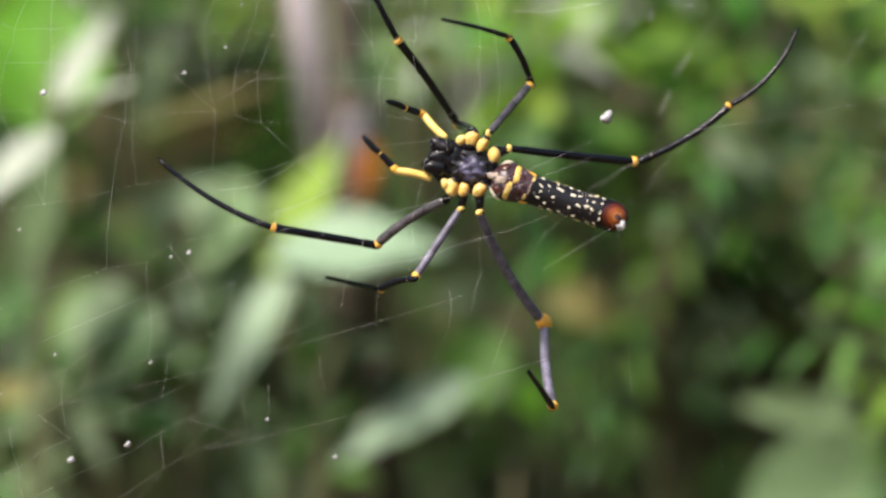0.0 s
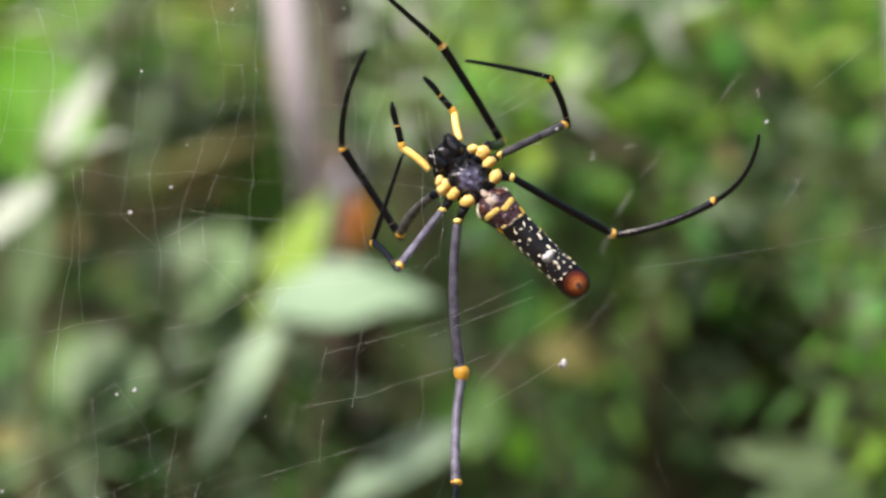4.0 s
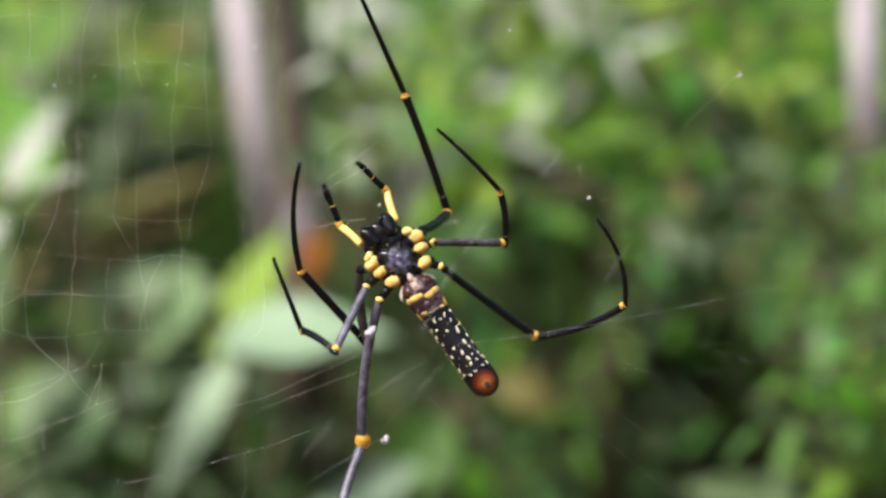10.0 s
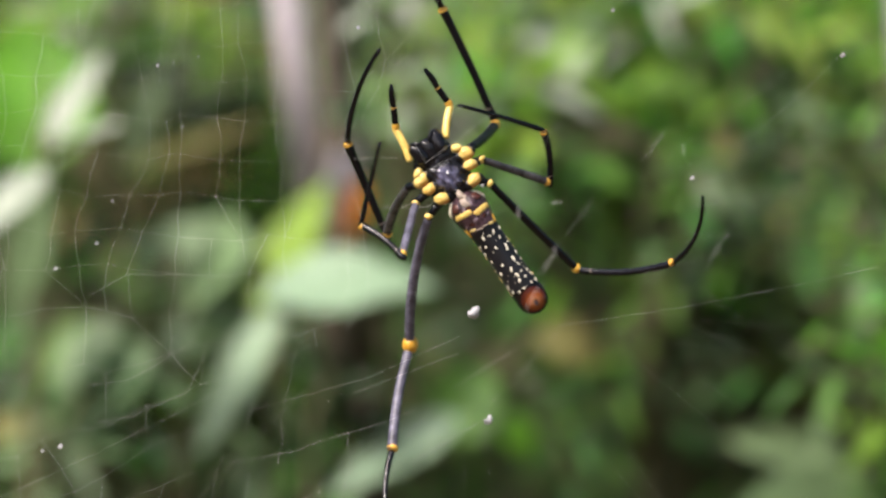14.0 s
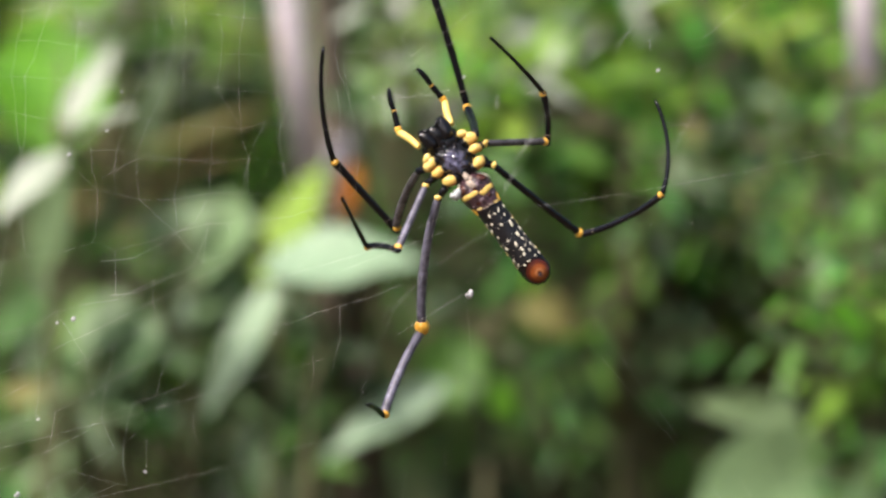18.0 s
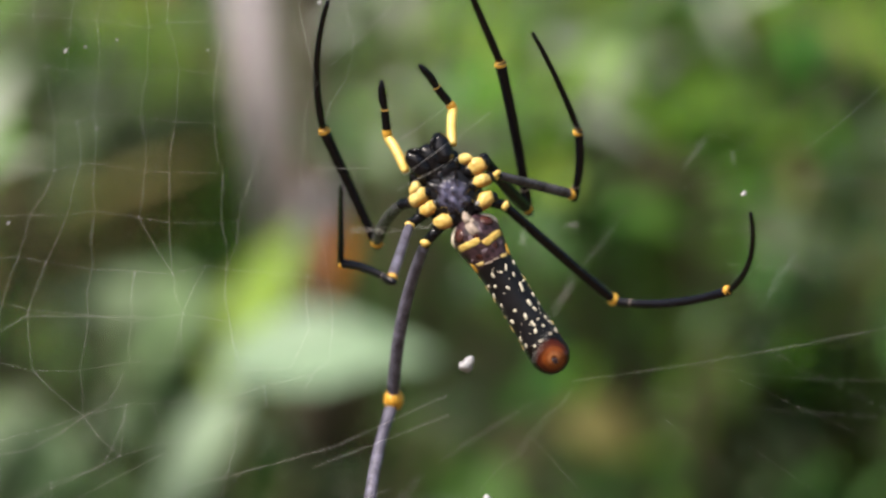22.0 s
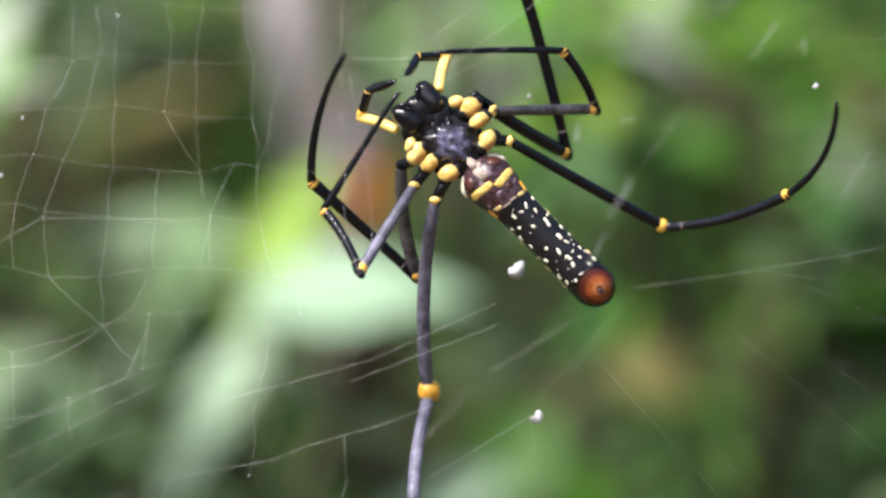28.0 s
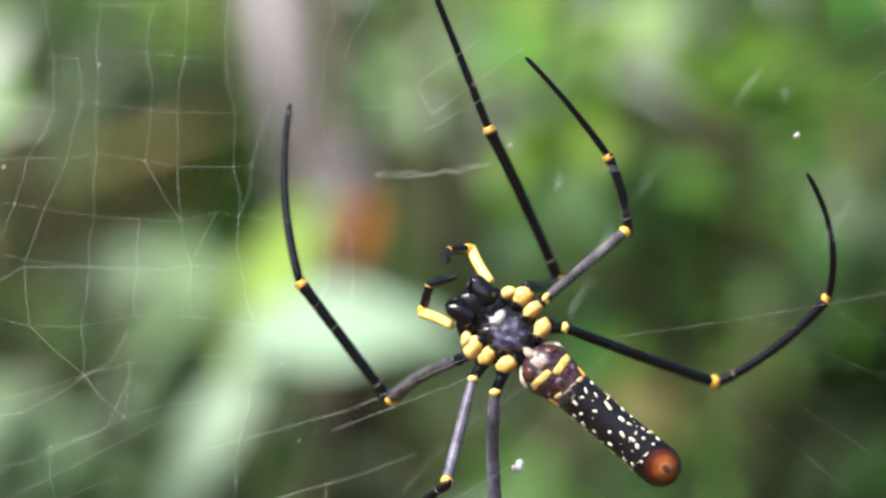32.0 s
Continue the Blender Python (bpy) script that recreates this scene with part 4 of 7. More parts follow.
JOINTED = {
    # name: (root, lengths, thigh radius, knee band radius, thigh material)
    "L1": ((-1.6, 8.06, 0.3), (20.5, 24, 28), 1.05, 1.08, DUSK), "R1": ((-1.4, -7.63, 0.3), (21.5, 29, 28), 1.05, 1.08, LIMB),
    "L3": ((2.0, 8.69, 0.0), (18, 12, 22), 0.88, 0.98, THIGH), "R3": ((2.0, -8.06, 0.0), (18.5, 12.3, 22), 0.88, 0.98, DUSK),
    "L4": ((6.0, 7.95, 0.0), (34, 24, 15), 1.08, 1.75, THIGH), "R4": ((7.2, -6.78, 0.0), (31, 23.5, 22), 0.9, 1.08, LIMB),
}
BOWS = {"L1": (0.04, 0.0, -0.052), "R1": (0.02, 0.01, 0.0), "L3": (0.0, 0.05, 0.0), "R3": (0.0, 0.05, 0.02), "L4": (0.04, 0.03, 0.05), "R4": (0.005, 0.05, 0.095)}
for name, (root, (a, b, c), r, band, thigh) in JOINTED.items():
    bow = BOWS[name]
    seed = sum(ord(ch) for ch in name)
    coxa_side = 1 if root[1] > 0 else -1
    hip = {"1": (-0.9, 5.95), "3": (1.6, 5.45), "4": (4.8, 4.35)}[name[1]]
    link = [(hip[0], coxa_side * hip[1], -0.6), (hip[0] * 0.5 + root[0] * 0.5, (coxa_side * hip[1] + root[1]) / 2, -0.5), (root[0], root[1], 0.1)]
    ring = part("trochanter", mm(joined(blob(root, (1.0, 1.0, 1.0), 0, 8, 12, 0.1, seed), tube(link, [0.95, 0.9, 0.85], 12))), LIMB, spider)
    if name not in ("L1", "R1"):
        part("patch", mm(blob((root[0], root[1], root[2] - 0.42), (0.72, 0.95, 0.72), 30 * coxa_side, 8, 12, 0.35, seed + 3)), YELLOW, ring, "yellow patch on the joint")
    femur = part("femur", mm(joined(taper(a, ((0, r * 0.8), (0.12, r * 0.92), (0.5, r * 0.98), (0.9, r), (1, r * 0.8)), bow[0], 14), hairs(a, r, bow[0], 26, seed))), thigh, spider, "slate-grey thigh, sheen in its colour" if thigh is THIGH else "glossy blackish thigh")
    part("knee_band", mm(blob((a - 0.7, 0, 0), (max(0.95, band * (1.1 if name == "L4" else 0.92)), band, band), 0, 9, 14, 0.12, seed)), AMBER, femur, "amber-yellow knee band")
    w = r * (1.14 if name == "L4" else 1.0)
    tibia = part("tibia", mm(joined(blob((0.2, 0, 0), (1.5, w * 0.92, w * 0.92), 0, 8, 12, 0.05, seed), taper(b, ((0, w * 0.8), (0.1, w * 0.9), (0.14, w * 0.72), (0.2, w * 0.8), (0.85, w * 0.86), (1, w * 0.95)), bow[1]), hairs(b, w * 0.8, bow[1], 30, seed + 1))), THIGH if name == "L4" else LIMB, spider, "slate-grey shin, sheen in its colour" if name == "L4" else "glossy black shin")
    part("joint_ring", mm(blob((b * 0.14, bow[1] * b * 0.45, 0), (0.22, r * 0.84, r * 0.84), 0, 7, 12)), FLESH, tibia, "pale joint membrane")
    part("ankle_band", mm(blob((b - 0.45, 0, 0), (0.95 if name == "L4" else 0.75, w * 1.04, w * 1.04), 0, 8, 12, 0.08, seed)), AMBER, tibia, "orange-yellow ankle band")
    foot = part("metatarsus", mm(joined(taper(c, ((0, r * 0.62), (0.1, r * 0.66), (0.6, r * 0.52), (0.93, r * 0.46), (1, r * 0.36)), bow[2]), hairs(c, r * 0.5, bow[2], 60, seed + 2, 0.8))), LIMB, spider, "thin black foot segment")
    part("claw", mm(tube([(c - 0.3, 0, 0), (c + 0.15, 0.1, -0.2), (c + 0.35, 0.1, -0.6)], [0.3, 0.24, 0.05], 6)), LIMB, foot)
    LEGS[name] = (root, (femur, tibia, foot), coxa_side)
for name, side in (("PL", 1), ("PR", -1)):
    seed = 90 + side
    arm = part("palp_thigh", mm(joined(taper(7.5, ((0, 0.66), (0.15, 0.82), (0.8, 0.84), (1, 0.76)), 0.04 * side), blob((7.3, 0, 0), (0.85, 0.8, 0.8), 0, 7, 10, 0.1, seed))), YELLOW, spider, "yellow feeler base")
    shin = part("palp_shin", mm(joined(taper(5.3, ((0, 0.6), (0.3, 0.72), (0.85, 0.72), (1, 0.6)), 0.0), hairs(5.3, 0.7, 0, 30, seed, 0.8))), LIMB, spider, "hairy black feeler shin")
    part("palp_knee", mm(blob((0.75, 0, 0), (1.25, 0.86, 0.86), 0, 10, 14, 0.1, seed)), AMBER, shin, "amber feeler knee")
    part("palp_ring", mm(blob((5.1, 0, 0), (0.3, 0.7, 0.7), 0, 6, 10)), AMBER, shin)
    end = part("palp_tip", mm(joined(blob((0, 0, 0), (0.7, 0.6, 0.6), 0, 7, 10), taper(5.2, ((0, 0.58), (0.3, 0.72), (0.75, 0.62), (1, 0.25)), -0.05 * side), hairs(5.2, 0.65, 0, 60, seed + 5, 0.9))), LIMB, spider, "hairy black feeler end")
    LEGS[name] = ((-6.0, 4.88 if side > 0 else -4.24, -0.3), (arm, shin, end), side)


class Stride:
    """Gathers the joints of one leg, time by time, and keys its pieces."""

    def __init__(self, name):
        self.root, self.pieces, self.side = LEGS[name]
        self.rows = [[] for _ in self.pieces]
        self.bowed = name == "L1"

    def __call__(self, t, *joints):
        start = self.root
        for k, (row, joint) in enumerate(zip(self.rows, joints)):
            row.append((t, level(start, joint) if self.bowed and k == 2 else from_to(start, joint, self.side)))
            start = joint

    def done(self):
        for piece, row in zip(self.pieces, self.rows):
            walk(piece, row)


cam.data.dof.focus_object = spider


# ---- the web: a sheet of threads with crumbs in it; its origin is the white crumb below the spider; steps of 0.12 mm ----
web = tagged(new("spider_web"), "large pale orb web with fine silk threads and stuck crumbs", "web")
U = 0.00012


def sheet(x, y, lift=0.0):
    """A point of the web: x across and y down, in steps of 0.12 mm; lift: towards the lens, in metres."""
    return Vector((x * U, -lift, -y * U))


def thread(name, pts, r=0.00005, label=""):
    return part(name, tube(pts, [r] * len(pts), 5), SILK, web, label)


wr = random.Random(5)


def line(p, q, sag=0.0, n=8, lift=0.0):
    return [sheet(p[0] + (q[0] - p[0]) * s, p[1] + (q[1] - p[1]) * s + sag * 4 * s * (1 - s), lift) for s in np.linspace(0, 1, n)]


# the ladder of silk beside the spider: bent spokes and zigzag cross threads that meet in knots
knots = {}
for i in range(17):
    for k in range(21):
        x = -1290 + 55 * k + 60 * noise.noise((k * 1.7, i * 0.3, 2)) + wr.uniform(-6, 6) - 5 * (i - 6)
        y = -623 + 69 * i + wr.uniform(-6, 6)
        slope = max(-0.5, 0.05 - 0.0026 * max(0, y + 20))
        knots[i, k] = (x, y + slope * (x + 500) + 6 * math.sin(k * 1.3 + i))
for i in range(17):
    last = 20 - wr.randint(0, 3) if i < 12 else 15 + wr.randint(-4, 3)
    pts = [sheet(*knots[i, k]) for k in range(last + 1)]
    thread("spoke", pts, 0.0000115)
geos = []
for k in range(21):
    for i in range(16):
        if wr.random() < (0.93 if i < 9 else 0.4):
            p, q = knots[i, k], knots[i + 1, min(20, k + (1 if wr.random() < 0.12 else 0))]
            mid = ((p[0] + q[0]) / 2 + wr.uniform(-5, 5), (p[1] + q[1]) / 2)
            geos.append(tube([sheet(*p), sheet(*mid), sheet(*q)], [0.0000155] * 3, 4))
        if wr.random() < 0.4:
            geos.append(blob(sheet(*knots[i, k]), (wr.uniform(0.00004, 0.00013),) * 3, 0, 5, 6, 0.5, k))
spiral = part("cross_threads", joined(*geos), SILK, web, "zigzag cross threads between the spokes")
tagged(spiral, kind="stuff")
# loose spokes on the other sides of the spider
for i in range(26):
    a = radians(-75 + 215 * (i + wr.uniform(-0.4, 0.4)) / 26)
    r0, r1 = wr.uniform(330, 700), wr.uniform(1000, 1900)
    c, s = math.cos(a), math.sin(a)
    thread("spoke", line((-10 + c * r0, -160 + s * r0), (-10 + c * r1, -160 + s * r1), wr.uniform(-6, 10), 9, wr.choice((-0.01, 0.004, 0.01))), 0.0000055)
# long stray threads
for p, q in (((-1000, 395), (-420, 120)), ((-950, 500), (-250, 310)), ((-700, 580), (-100, 420)), ((150, 20), (720, -85)), ((660, -470), (470, -300)), ((-60, -560), (-190, -420))):
    thread("stray_thread", line(p, q, 8, 8, 0.003), 0.000014)


def crumb(x, y, size, seed, lift=0.002):
    g = joined(blob((0, 0, 0), (size, size * 0.7, size * 0.6), 70 + seed * 23, 7, 10, 0.6, seed), blob((size * 0.3, 0, size * 0.6), (size * 0.5, size * 0.5, size * 0.55), 0, 6, 9, 0.6, seed + 50))
    at = sheet(x, y, lift)
    part("crumb", ([v * U + at for v in g[0]], g[1]), CRUMB, web, "pale crumb caught in the silk")


for i, (x, y, size) in enumerate(((0, 0, 13), (26, 190, 10), (-733, 236, 8), (-764, 243, 5), (-988, -45, 9), (-741, -80, 6), (388, -241, 6), (655, -458, 7), (247, -538, 6), (-532, -446, 3), (-488, -456, 3), (-516, -332, 3), (-361, -442, 3), (-205, -508, 5), (-668, -125, 5), (16, -228, 5), (-1030, 195, 5), (-968, 415, 5), (-800, 428, 5), (-595, 528, 5), (-476, 594, 6), (-940, 600, 9), (-840, 573, 9), (-560, -440, 5), (-640, -200, 4), (-720, -330, 4))):
    crumb(x, y, size if i < 2 else size * 0.7, i)
# fluffy lines of loose silk by the spider's head and tail
for k in range(4):
    thread("silk_tuft", [sheet(-160 + 150 * s, -190 - 14 * s * s + wr.uniform(-5, 5), -0.02 + wr.uniform(0, 0.001)) for s in np.linspace(0, 1, 14)], 0.000014)


def haze(p, q, count, wide, lift, r=0.000016):
    """A loose skein of fine silk from p to q that hangs off the sheet."""
    strands = []
    for _ in range(count):
        a, b = wr.uniform(-wide, wide), wr.uniform(-wide, wide)
        h = lift + wr.uniform(-0.006, 0.006)
        s0, s1 = wr.uniform(0, 0.35), wr.uniform(0.65, 1)
        strands.append(tube([sheet(p[0] + (q[0] - p[0]) * s + a * (1 - s) + b * s + wr.uniform(-2, 2), p[1] + (q[1] - p[1]) * s + wr.uniform(-3, 3), h) for s in np.linspace(s0, s1, 9)], [r] * 9, 4))
    tagged(part("silk_skein", joined(*strands), SILK, web, "hazy skein of loose silk"), kind="stuff")


haze((158, -129), (115, -64), 8, 8, 0.02, 0.0000085)
haze((122, -64), (90, 0), 6, 9, 0.022, 0.000008)
haze((158, -129), (224, -224), 4, 8, 0.02, 0.000006)
haze((297, -268), (348, -337), 5, 7, 0.02, 0.000009)
haze((115, -297), (166, -355), 4, 8, 0.022, 0.000006)
haze((399, -71), (464, -173), 5, 9, 0.022, 0.000008)
haze((80, -195), (77, -164), 7, 4, 0.016, 0.000012)
haze((129, -196), (158, -199), 6, 4, 0.016, 0.00001)
haze((370, -312), (372, -275), 6, 4, 0.018, 0.00001)
haze((150, 25), (30, 170), 3, 12, 0.02, 0.000007)
haze((120, 30), (-60, 150), 3, 10, 0.018, 0.000007)
haze((-40, 130), (-160, 260), 3, 10, 0.018, 0.000007)
# sagging threads that cross the sheet, knot by knot
for row in (((-681, 126), (-615, 118), (-564, 91), (-528, 66), (-499, 50), (-478, 9)),
            ((-666, 191), (-608, 183), (-561, 161), (-506, 137), (-477, 72)),
            ((-440, 265), (-316, 243), (-272, 225), (-170, 196), (-104, 170)),
            ((-396, 170), (-287, 141), (-185, 112), (-24, 39)),
            ((-214, 141), (-24, 68)), ((-112, 265), (20, 185)),
            ((-681, -33), (-626, -64), (-615, -71), (-440, -69)),
            ((-214, -277), (-134, -277)), ((-104, -306), (-86, -268)), ((-104, -308), (-17, -370)),
            ((-86, -268), (34, -355)), ((-97, -246), (-2, -297))):
    thread("sagging_thread", [sheet(x, y, 0.002) for x, y in row], 0.000019)
for k in range(11):
    a = radians(wr.uniform(-70, 110))
    r0, r1 = wr.uniform(200, 420), wr.uniform(520, 1000)
    m = a + wr.uniform(-0.3, 0.3)
    thread("stray_thread", line((math.cos(a) * r0, -120 + math.sin(a) * r0), (math.cos(m) * r1, -120 + math.sin(m) * r1), wr.uniform(-6, 14), 8, wr.choice((-0.012, 0.012, 0.018))), 0.000005)

def motions():
    # the web and its crumbs sway as one sheet
    walk(web, [
        (0, pose(0.0332, 0, 1.5156)),
        (0.5, pose(0.0317, 0, 1.5140)),
        (1, pose(0.0297, 0, 1.5055)),
        (1.5, pose(0.0316, 0, 1.5007)),
        (2, pose(0.0315, 0, 1.5031)),
        (2.5, pose(0.0243, 0, 1.4991)),
        (4.5, pose(0.0227, 0, 1.4969)),
        (5, pose(0.0204, 0, 1.4968)),
        (5.5, pose(0.0198, 0, 1.4911)),
        (6, pose(0.0115, 0, 1.4952)),
        (6.5, pose(0.0056, 0, 1.4916)),
        (7, pose(0.0103, 0, 1.4888)),
        (7.5, pose(0.0084, 0, 1.4878)),
        (8, pose(0.0088, 0, 1.4868)),
        (8.5, pose(0.0048, 0, 1.4757)),
        (9, pose(0.0024, 0, 1.4795)),
        (9.5, pose(0.0021, 0, 1.4774)),
        (10, pose(-0.0052, 0, 1.4884)),
        (10.5, pose(-0.0026, 0, 1.4950)),
        (11, pose(0.0028, 0, 1.5003)),
        (11.5, pose(0.0187, 0, 1.5049)),
        (12, pose(0.0188, 0, 1.5076)),
        (12.5, pose(0.0170, 0, 1.5072)),
        (13, pose(0.0106, 0, 1.5048)),
        (13.5, pose(0.0056, 0, 1.5027)),
        (14, pose(0.0078, 0, 1.4823)),
        (14.5, pose(0.0079, 0, 1.4804)),
        (16.5, pose(0.0052, 0, 1.4974)),
        (17, pose(0.0030, 0, 1.5082)),
        (17.5, pose(0.0058, 0, 1.5039)),
        (18, pose(0.0068, 0, 1.5032)),
        (18.5, pose(0.0009, 0, 1.5033)),
        (19, pose(0.0025, 0, 1.5005)),
        (19.5, pose(-0.0083, 0, 1.4956)),
        (20, pose(-0.0057, 0, 1.4917)),
        (20.5, pose(-0.0047, 0, 1.4921)),
        (21, pose(-0.0041, 0, 1.4911)),
        (21.5, pose(0.0016, 0, 1.4868)),
        (22, pose(0.0050, 0, 1.4867)),
        (22.5, pose(0.0058, 0, 1.4906)),
        (23, pose(0.0056, 0, 1.4775)),
        (23.5, pose(0.0115, 0, 1.4723)),
        (24, pose(0.0072, 0, 1.4820)),
        (24.5, pose(0.0009, 0, 1.4834)),
        (26.5, pose(-0.0000, 0, 1.4906)),
        (27, pose(0.0026, 0, 1.4914)),
        (27.5, pose(0.0085, 0, 1.4971)),
        (28, pose(0.0063, 0, 1.4923)),
        (28.5, pose(0.0073, 0, 1.4898)),
        (29, pose(0.0080, 0, 1.4927)),
        (29.5, pose(0.0049, 0, 1.4946)),
        (30, pose(0.0057, 0, 1.4939)),
        (30.5, pose(0.0034, 0, 1.4916)),
        (31, pose(0.0043, 0, 1.4904)),
        (31.5, pose(0.0076, 0, 1.4869)),
        (32, pose(0.0046, 0, 1.4904)),
    ])
    # the body: place of the breastplate and the way that the tail points
    walk(spider, [
        (0, crawl(0.0037, 1.5055, 20.2)),
        (0.5, crawl(0.0049, 1.5136, 27.1)),
        (1, crawl(0.0039, 1.5066, 28.7)),
        (1.5, crawl(0.0077, 1.5022, 30.8)),
        (2, crawl(0.0076, 1.5115, 36.6)),
        (2.5, crawl(0.0038, 1.5081, 39.8)),
        (4.5, crawl(0.0084, 1.5159, 49.4)),
        (5, crawl(0.0115, 1.5144, 53.1)),
        (5.5, crawl(0.0126, 1.5101, 56.4)),
        (6, crawl(0.0083, 1.5218, 59.6)),
        (6.5, crawl(0.0047, 1.5244, 61.8)),
        (7, crawl(0.0121, 1.5250, 67.2)),
        (7.5, crawl(0.0118, 1.5245, 70.1)),
        (8, crawl(0.0153, 1.5223, 75)),
        (8.5, crawl(0.0131, 1.5114, 73.1)),
        (9, crawl(0.0086, 1.5150, 68.2)),
        (9.5, crawl(0.0061, 1.4992, 58.7)),
        (10, crawl(0.0002, 1.5051, 56.5)),
        (10.5, crawl(-0.0035, 1.5099, 51.8)),
        (11, crawl(0.0003, 1.5071, 47.4)),
        (11.5, crawl(0.0129, 1.5094, 45.3)),
        (12, crawl(0.0158, 1.5196, 52.7)),
        (12.5, crawl(0.0133, 1.5220, 54.1)),
        (13, crawl(0.0053, 1.5258, 54.7)),
        (13.5, crawl(-0.0010, 1.5309, 55.8)),
        (14, crawl(0.0017, 1.5125, 56.7)),
        (14.5, crawl(0.0022, 1.5069, 56.3)),
        (16.5, crawl(0.0001, 1.5113, 53.7)),
        (17, crawl(0.0015, 1.5161, 52.8)),
        (17.5, crawl(0.0039, 1.5137, 51.3)),
        (18, crawl(0.0059, 1.5124, 54.8)),
        (18.5, crawl(-0.0025, 1.5151, 52)),
        (19, crawl(0.0042, 1.5185, 56.7)),
        (19.5, crawl(-0.0049, 1.5208, 61.4)),
        (20, crawl(0.0013, 1.5140, 65.1)),
        (20.5, crawl(-0.0005, 1.5181, 65.6)),
        (21, crawl(-0.0009, 1.5192, 64.3)),
        (21.5, crawl(0.0028, 1.5143, 64.3)),
        (22, crawl(0.0021, 1.5166, 60.1)),
        (22.5, crawl(-0.0022, 1.5279, 55.6)),
        (23, crawl(-0.0050, 1.5185, 55.1)),
        (23.5, crawl(-0.0021, 1.5149, 52.9)),
        (24, crawl(-0.0030, 1.5192, 55)),
        (24.5, crawl(-0.0082, 1.5183, 55.9)),
        (26.5, crawl(-0.0110, 1.5170, 48)),
        (27, crawl(-0.0080, 1.5160, 48.5)),
        (27.5, crawl(-0.0035, 1.5188, 47.1)),
        (28, crawl(-0.0046, 1.5134, 46.6)),
        (28.5, crawl(-0.0038, 1.5073, 45.3)),
        (29, crawl(-0.0014, 1.5096, 45.3)),
        (29.5, crawl(-0.0051, 1.5133, 46.7)),
        (30, crawl(-0.0047, 1.5122, 45)),
        (30.5, crawl(-0.0077, 1.5091, 45)),
        (31, crawl(-0.0034, 1.5062, 47.7)),
        (31.5, crawl(0.0030, 1.4967, 46.2)),
        (32, crawl(0.0052, 1.4893, 42.3)),
    ])
    step = Stride('L1')
    step(0, (-12.1, 22.1, 11), (-34.1, 26.2, 2.5), (-61.5, 20.9, 5.7))
    step(0.5, (-7.9, 19.7, 15.9), (-28.2, 10.9, 6.7), (-32.6, -8.9, -12.6))
    step(1, (0.9, 20.9, 16.1), (-20.8, 18.7, 6.1), (-30, 1, -13.5))
    step(1.5, (3.7, 20.6, 15.6), (-17.4, 19.9, 4.2), (-38.2, 5.3, -7.6))
    step(2, (1.6, 23.1, 13.9), (-19.6, 14.4, 6.8), (-31.5, -10.3, 0.9))
    step(2.5, (-1.6, 20.9, 16.3), (-22.4, 14.2, 6.3), (-40.6, -6.7, 10.7))
    step(3, (-1.6, 20.3, 16.8), (-22.6, 14.3, 6.8), (-39.9, -5.1, -3.6))
    step(3.5, (-1.2, 19.7, 17.2), (-22.7, 14.6, 7.8), (-36.9, -3.8, -7.8))
    step(4, (-0.5, 19.1, 17.6), (-22.6, 15, 9.1), (-33.7, -2.7, -9.5))
    step(4.5, (0.3, 19.1, 17.5), (-22.6, 15.6, 11.2), (-32.5, -1, -9.1))
    step(5, (4.4, 19.1, 16.5), (-17.4, 17.6, 6.6), (-36, 1.5, -6.7))
    step(5.5, (5.9, 17.4, 16.9), (-15.4, 19.1, 6), (-35.3, 8.8, -10.7))
    step(6, (6.8, 15.6, 17.4), (-14.4, 19.8, 6.9), (-33.8, 14.2, -12.4))
    step(6.5, (6.8, 15.6, 17.4), (-14.6, 16.1, 6.6), (-28.6, 5.3, -15.1))
    step(7, (6.6, 15.6, 17.5), (-15.3, 12.5, 8.2), (-24.2, -3.6, -12.9))
    step(7.5, (4.3, 16.6, 17.9), (-17.6, 15, 8.2), (-31.2, 0.4, -11.4))
    step(8, (1, 17.8, 18.1), (-20.6, 17.6, 7.7), (-39.5, 4.5, -8.2))
    step(8.5, (-1.4, 17.1, 18.7), (-23.3, 16.5, 9), (-41.9, 2.9, -7))
    step(9, (-2.6, 16, 19.2), (-24.8, 15.5, 10.2), (-42.8, 1.5, -6.1))
    step(9.5, (5.8, 14.5, 18.3), (-15.7, 17.4, 8.1), (-31.1, 10.7, -14.3))
    step(10, (12.5, 15.4, 13.3), (-8.6, 18.7, 2.4), (-27.7, 6, -13.7))
    step(10.5, (-1.1, 21.8, 15.5), (-23.9, 26.1, 9.1), (-47, 25, -6.6))
    step(11, (10.9, 18, 13.2), (-11, 26, 7.9), (-33.6, 23.6, -8.6))
    step(11.5, (10.5, 18.6, 13.1), (-10.2, 26.5, 3.7), (-29, 17.4, -14.9))
    step(12, (5.5, 19.3, 15.9), (-17.2, 19.2, 8.1), (-38.2, 8.2, -6.7))
    step(12.5, (1.3, 19.7, 16.9), (-20.9, 17.1, 8.3), (-40.3, 6.1, -8.6))
    step(13, (-0.7, 19.8, 17.1), (-22.6, 15.7, 8.2), (-41.2, 4.2, -9.3))
    step(13.5, (2.1, 18.8, 17.4), (-19.5, 14.5, 7.8), (-35.3, 0.1, -10.3))
    step(14, (4.4, 17.7, 17.4), (-16.8, 13.9, 6.7), (-29.5, -2.9, -11.8))
    step(14.5, (1.9, 17.4, 18.2), (-18.8, 13.7, 6.8), (-29.9, -3.3, -12.6))
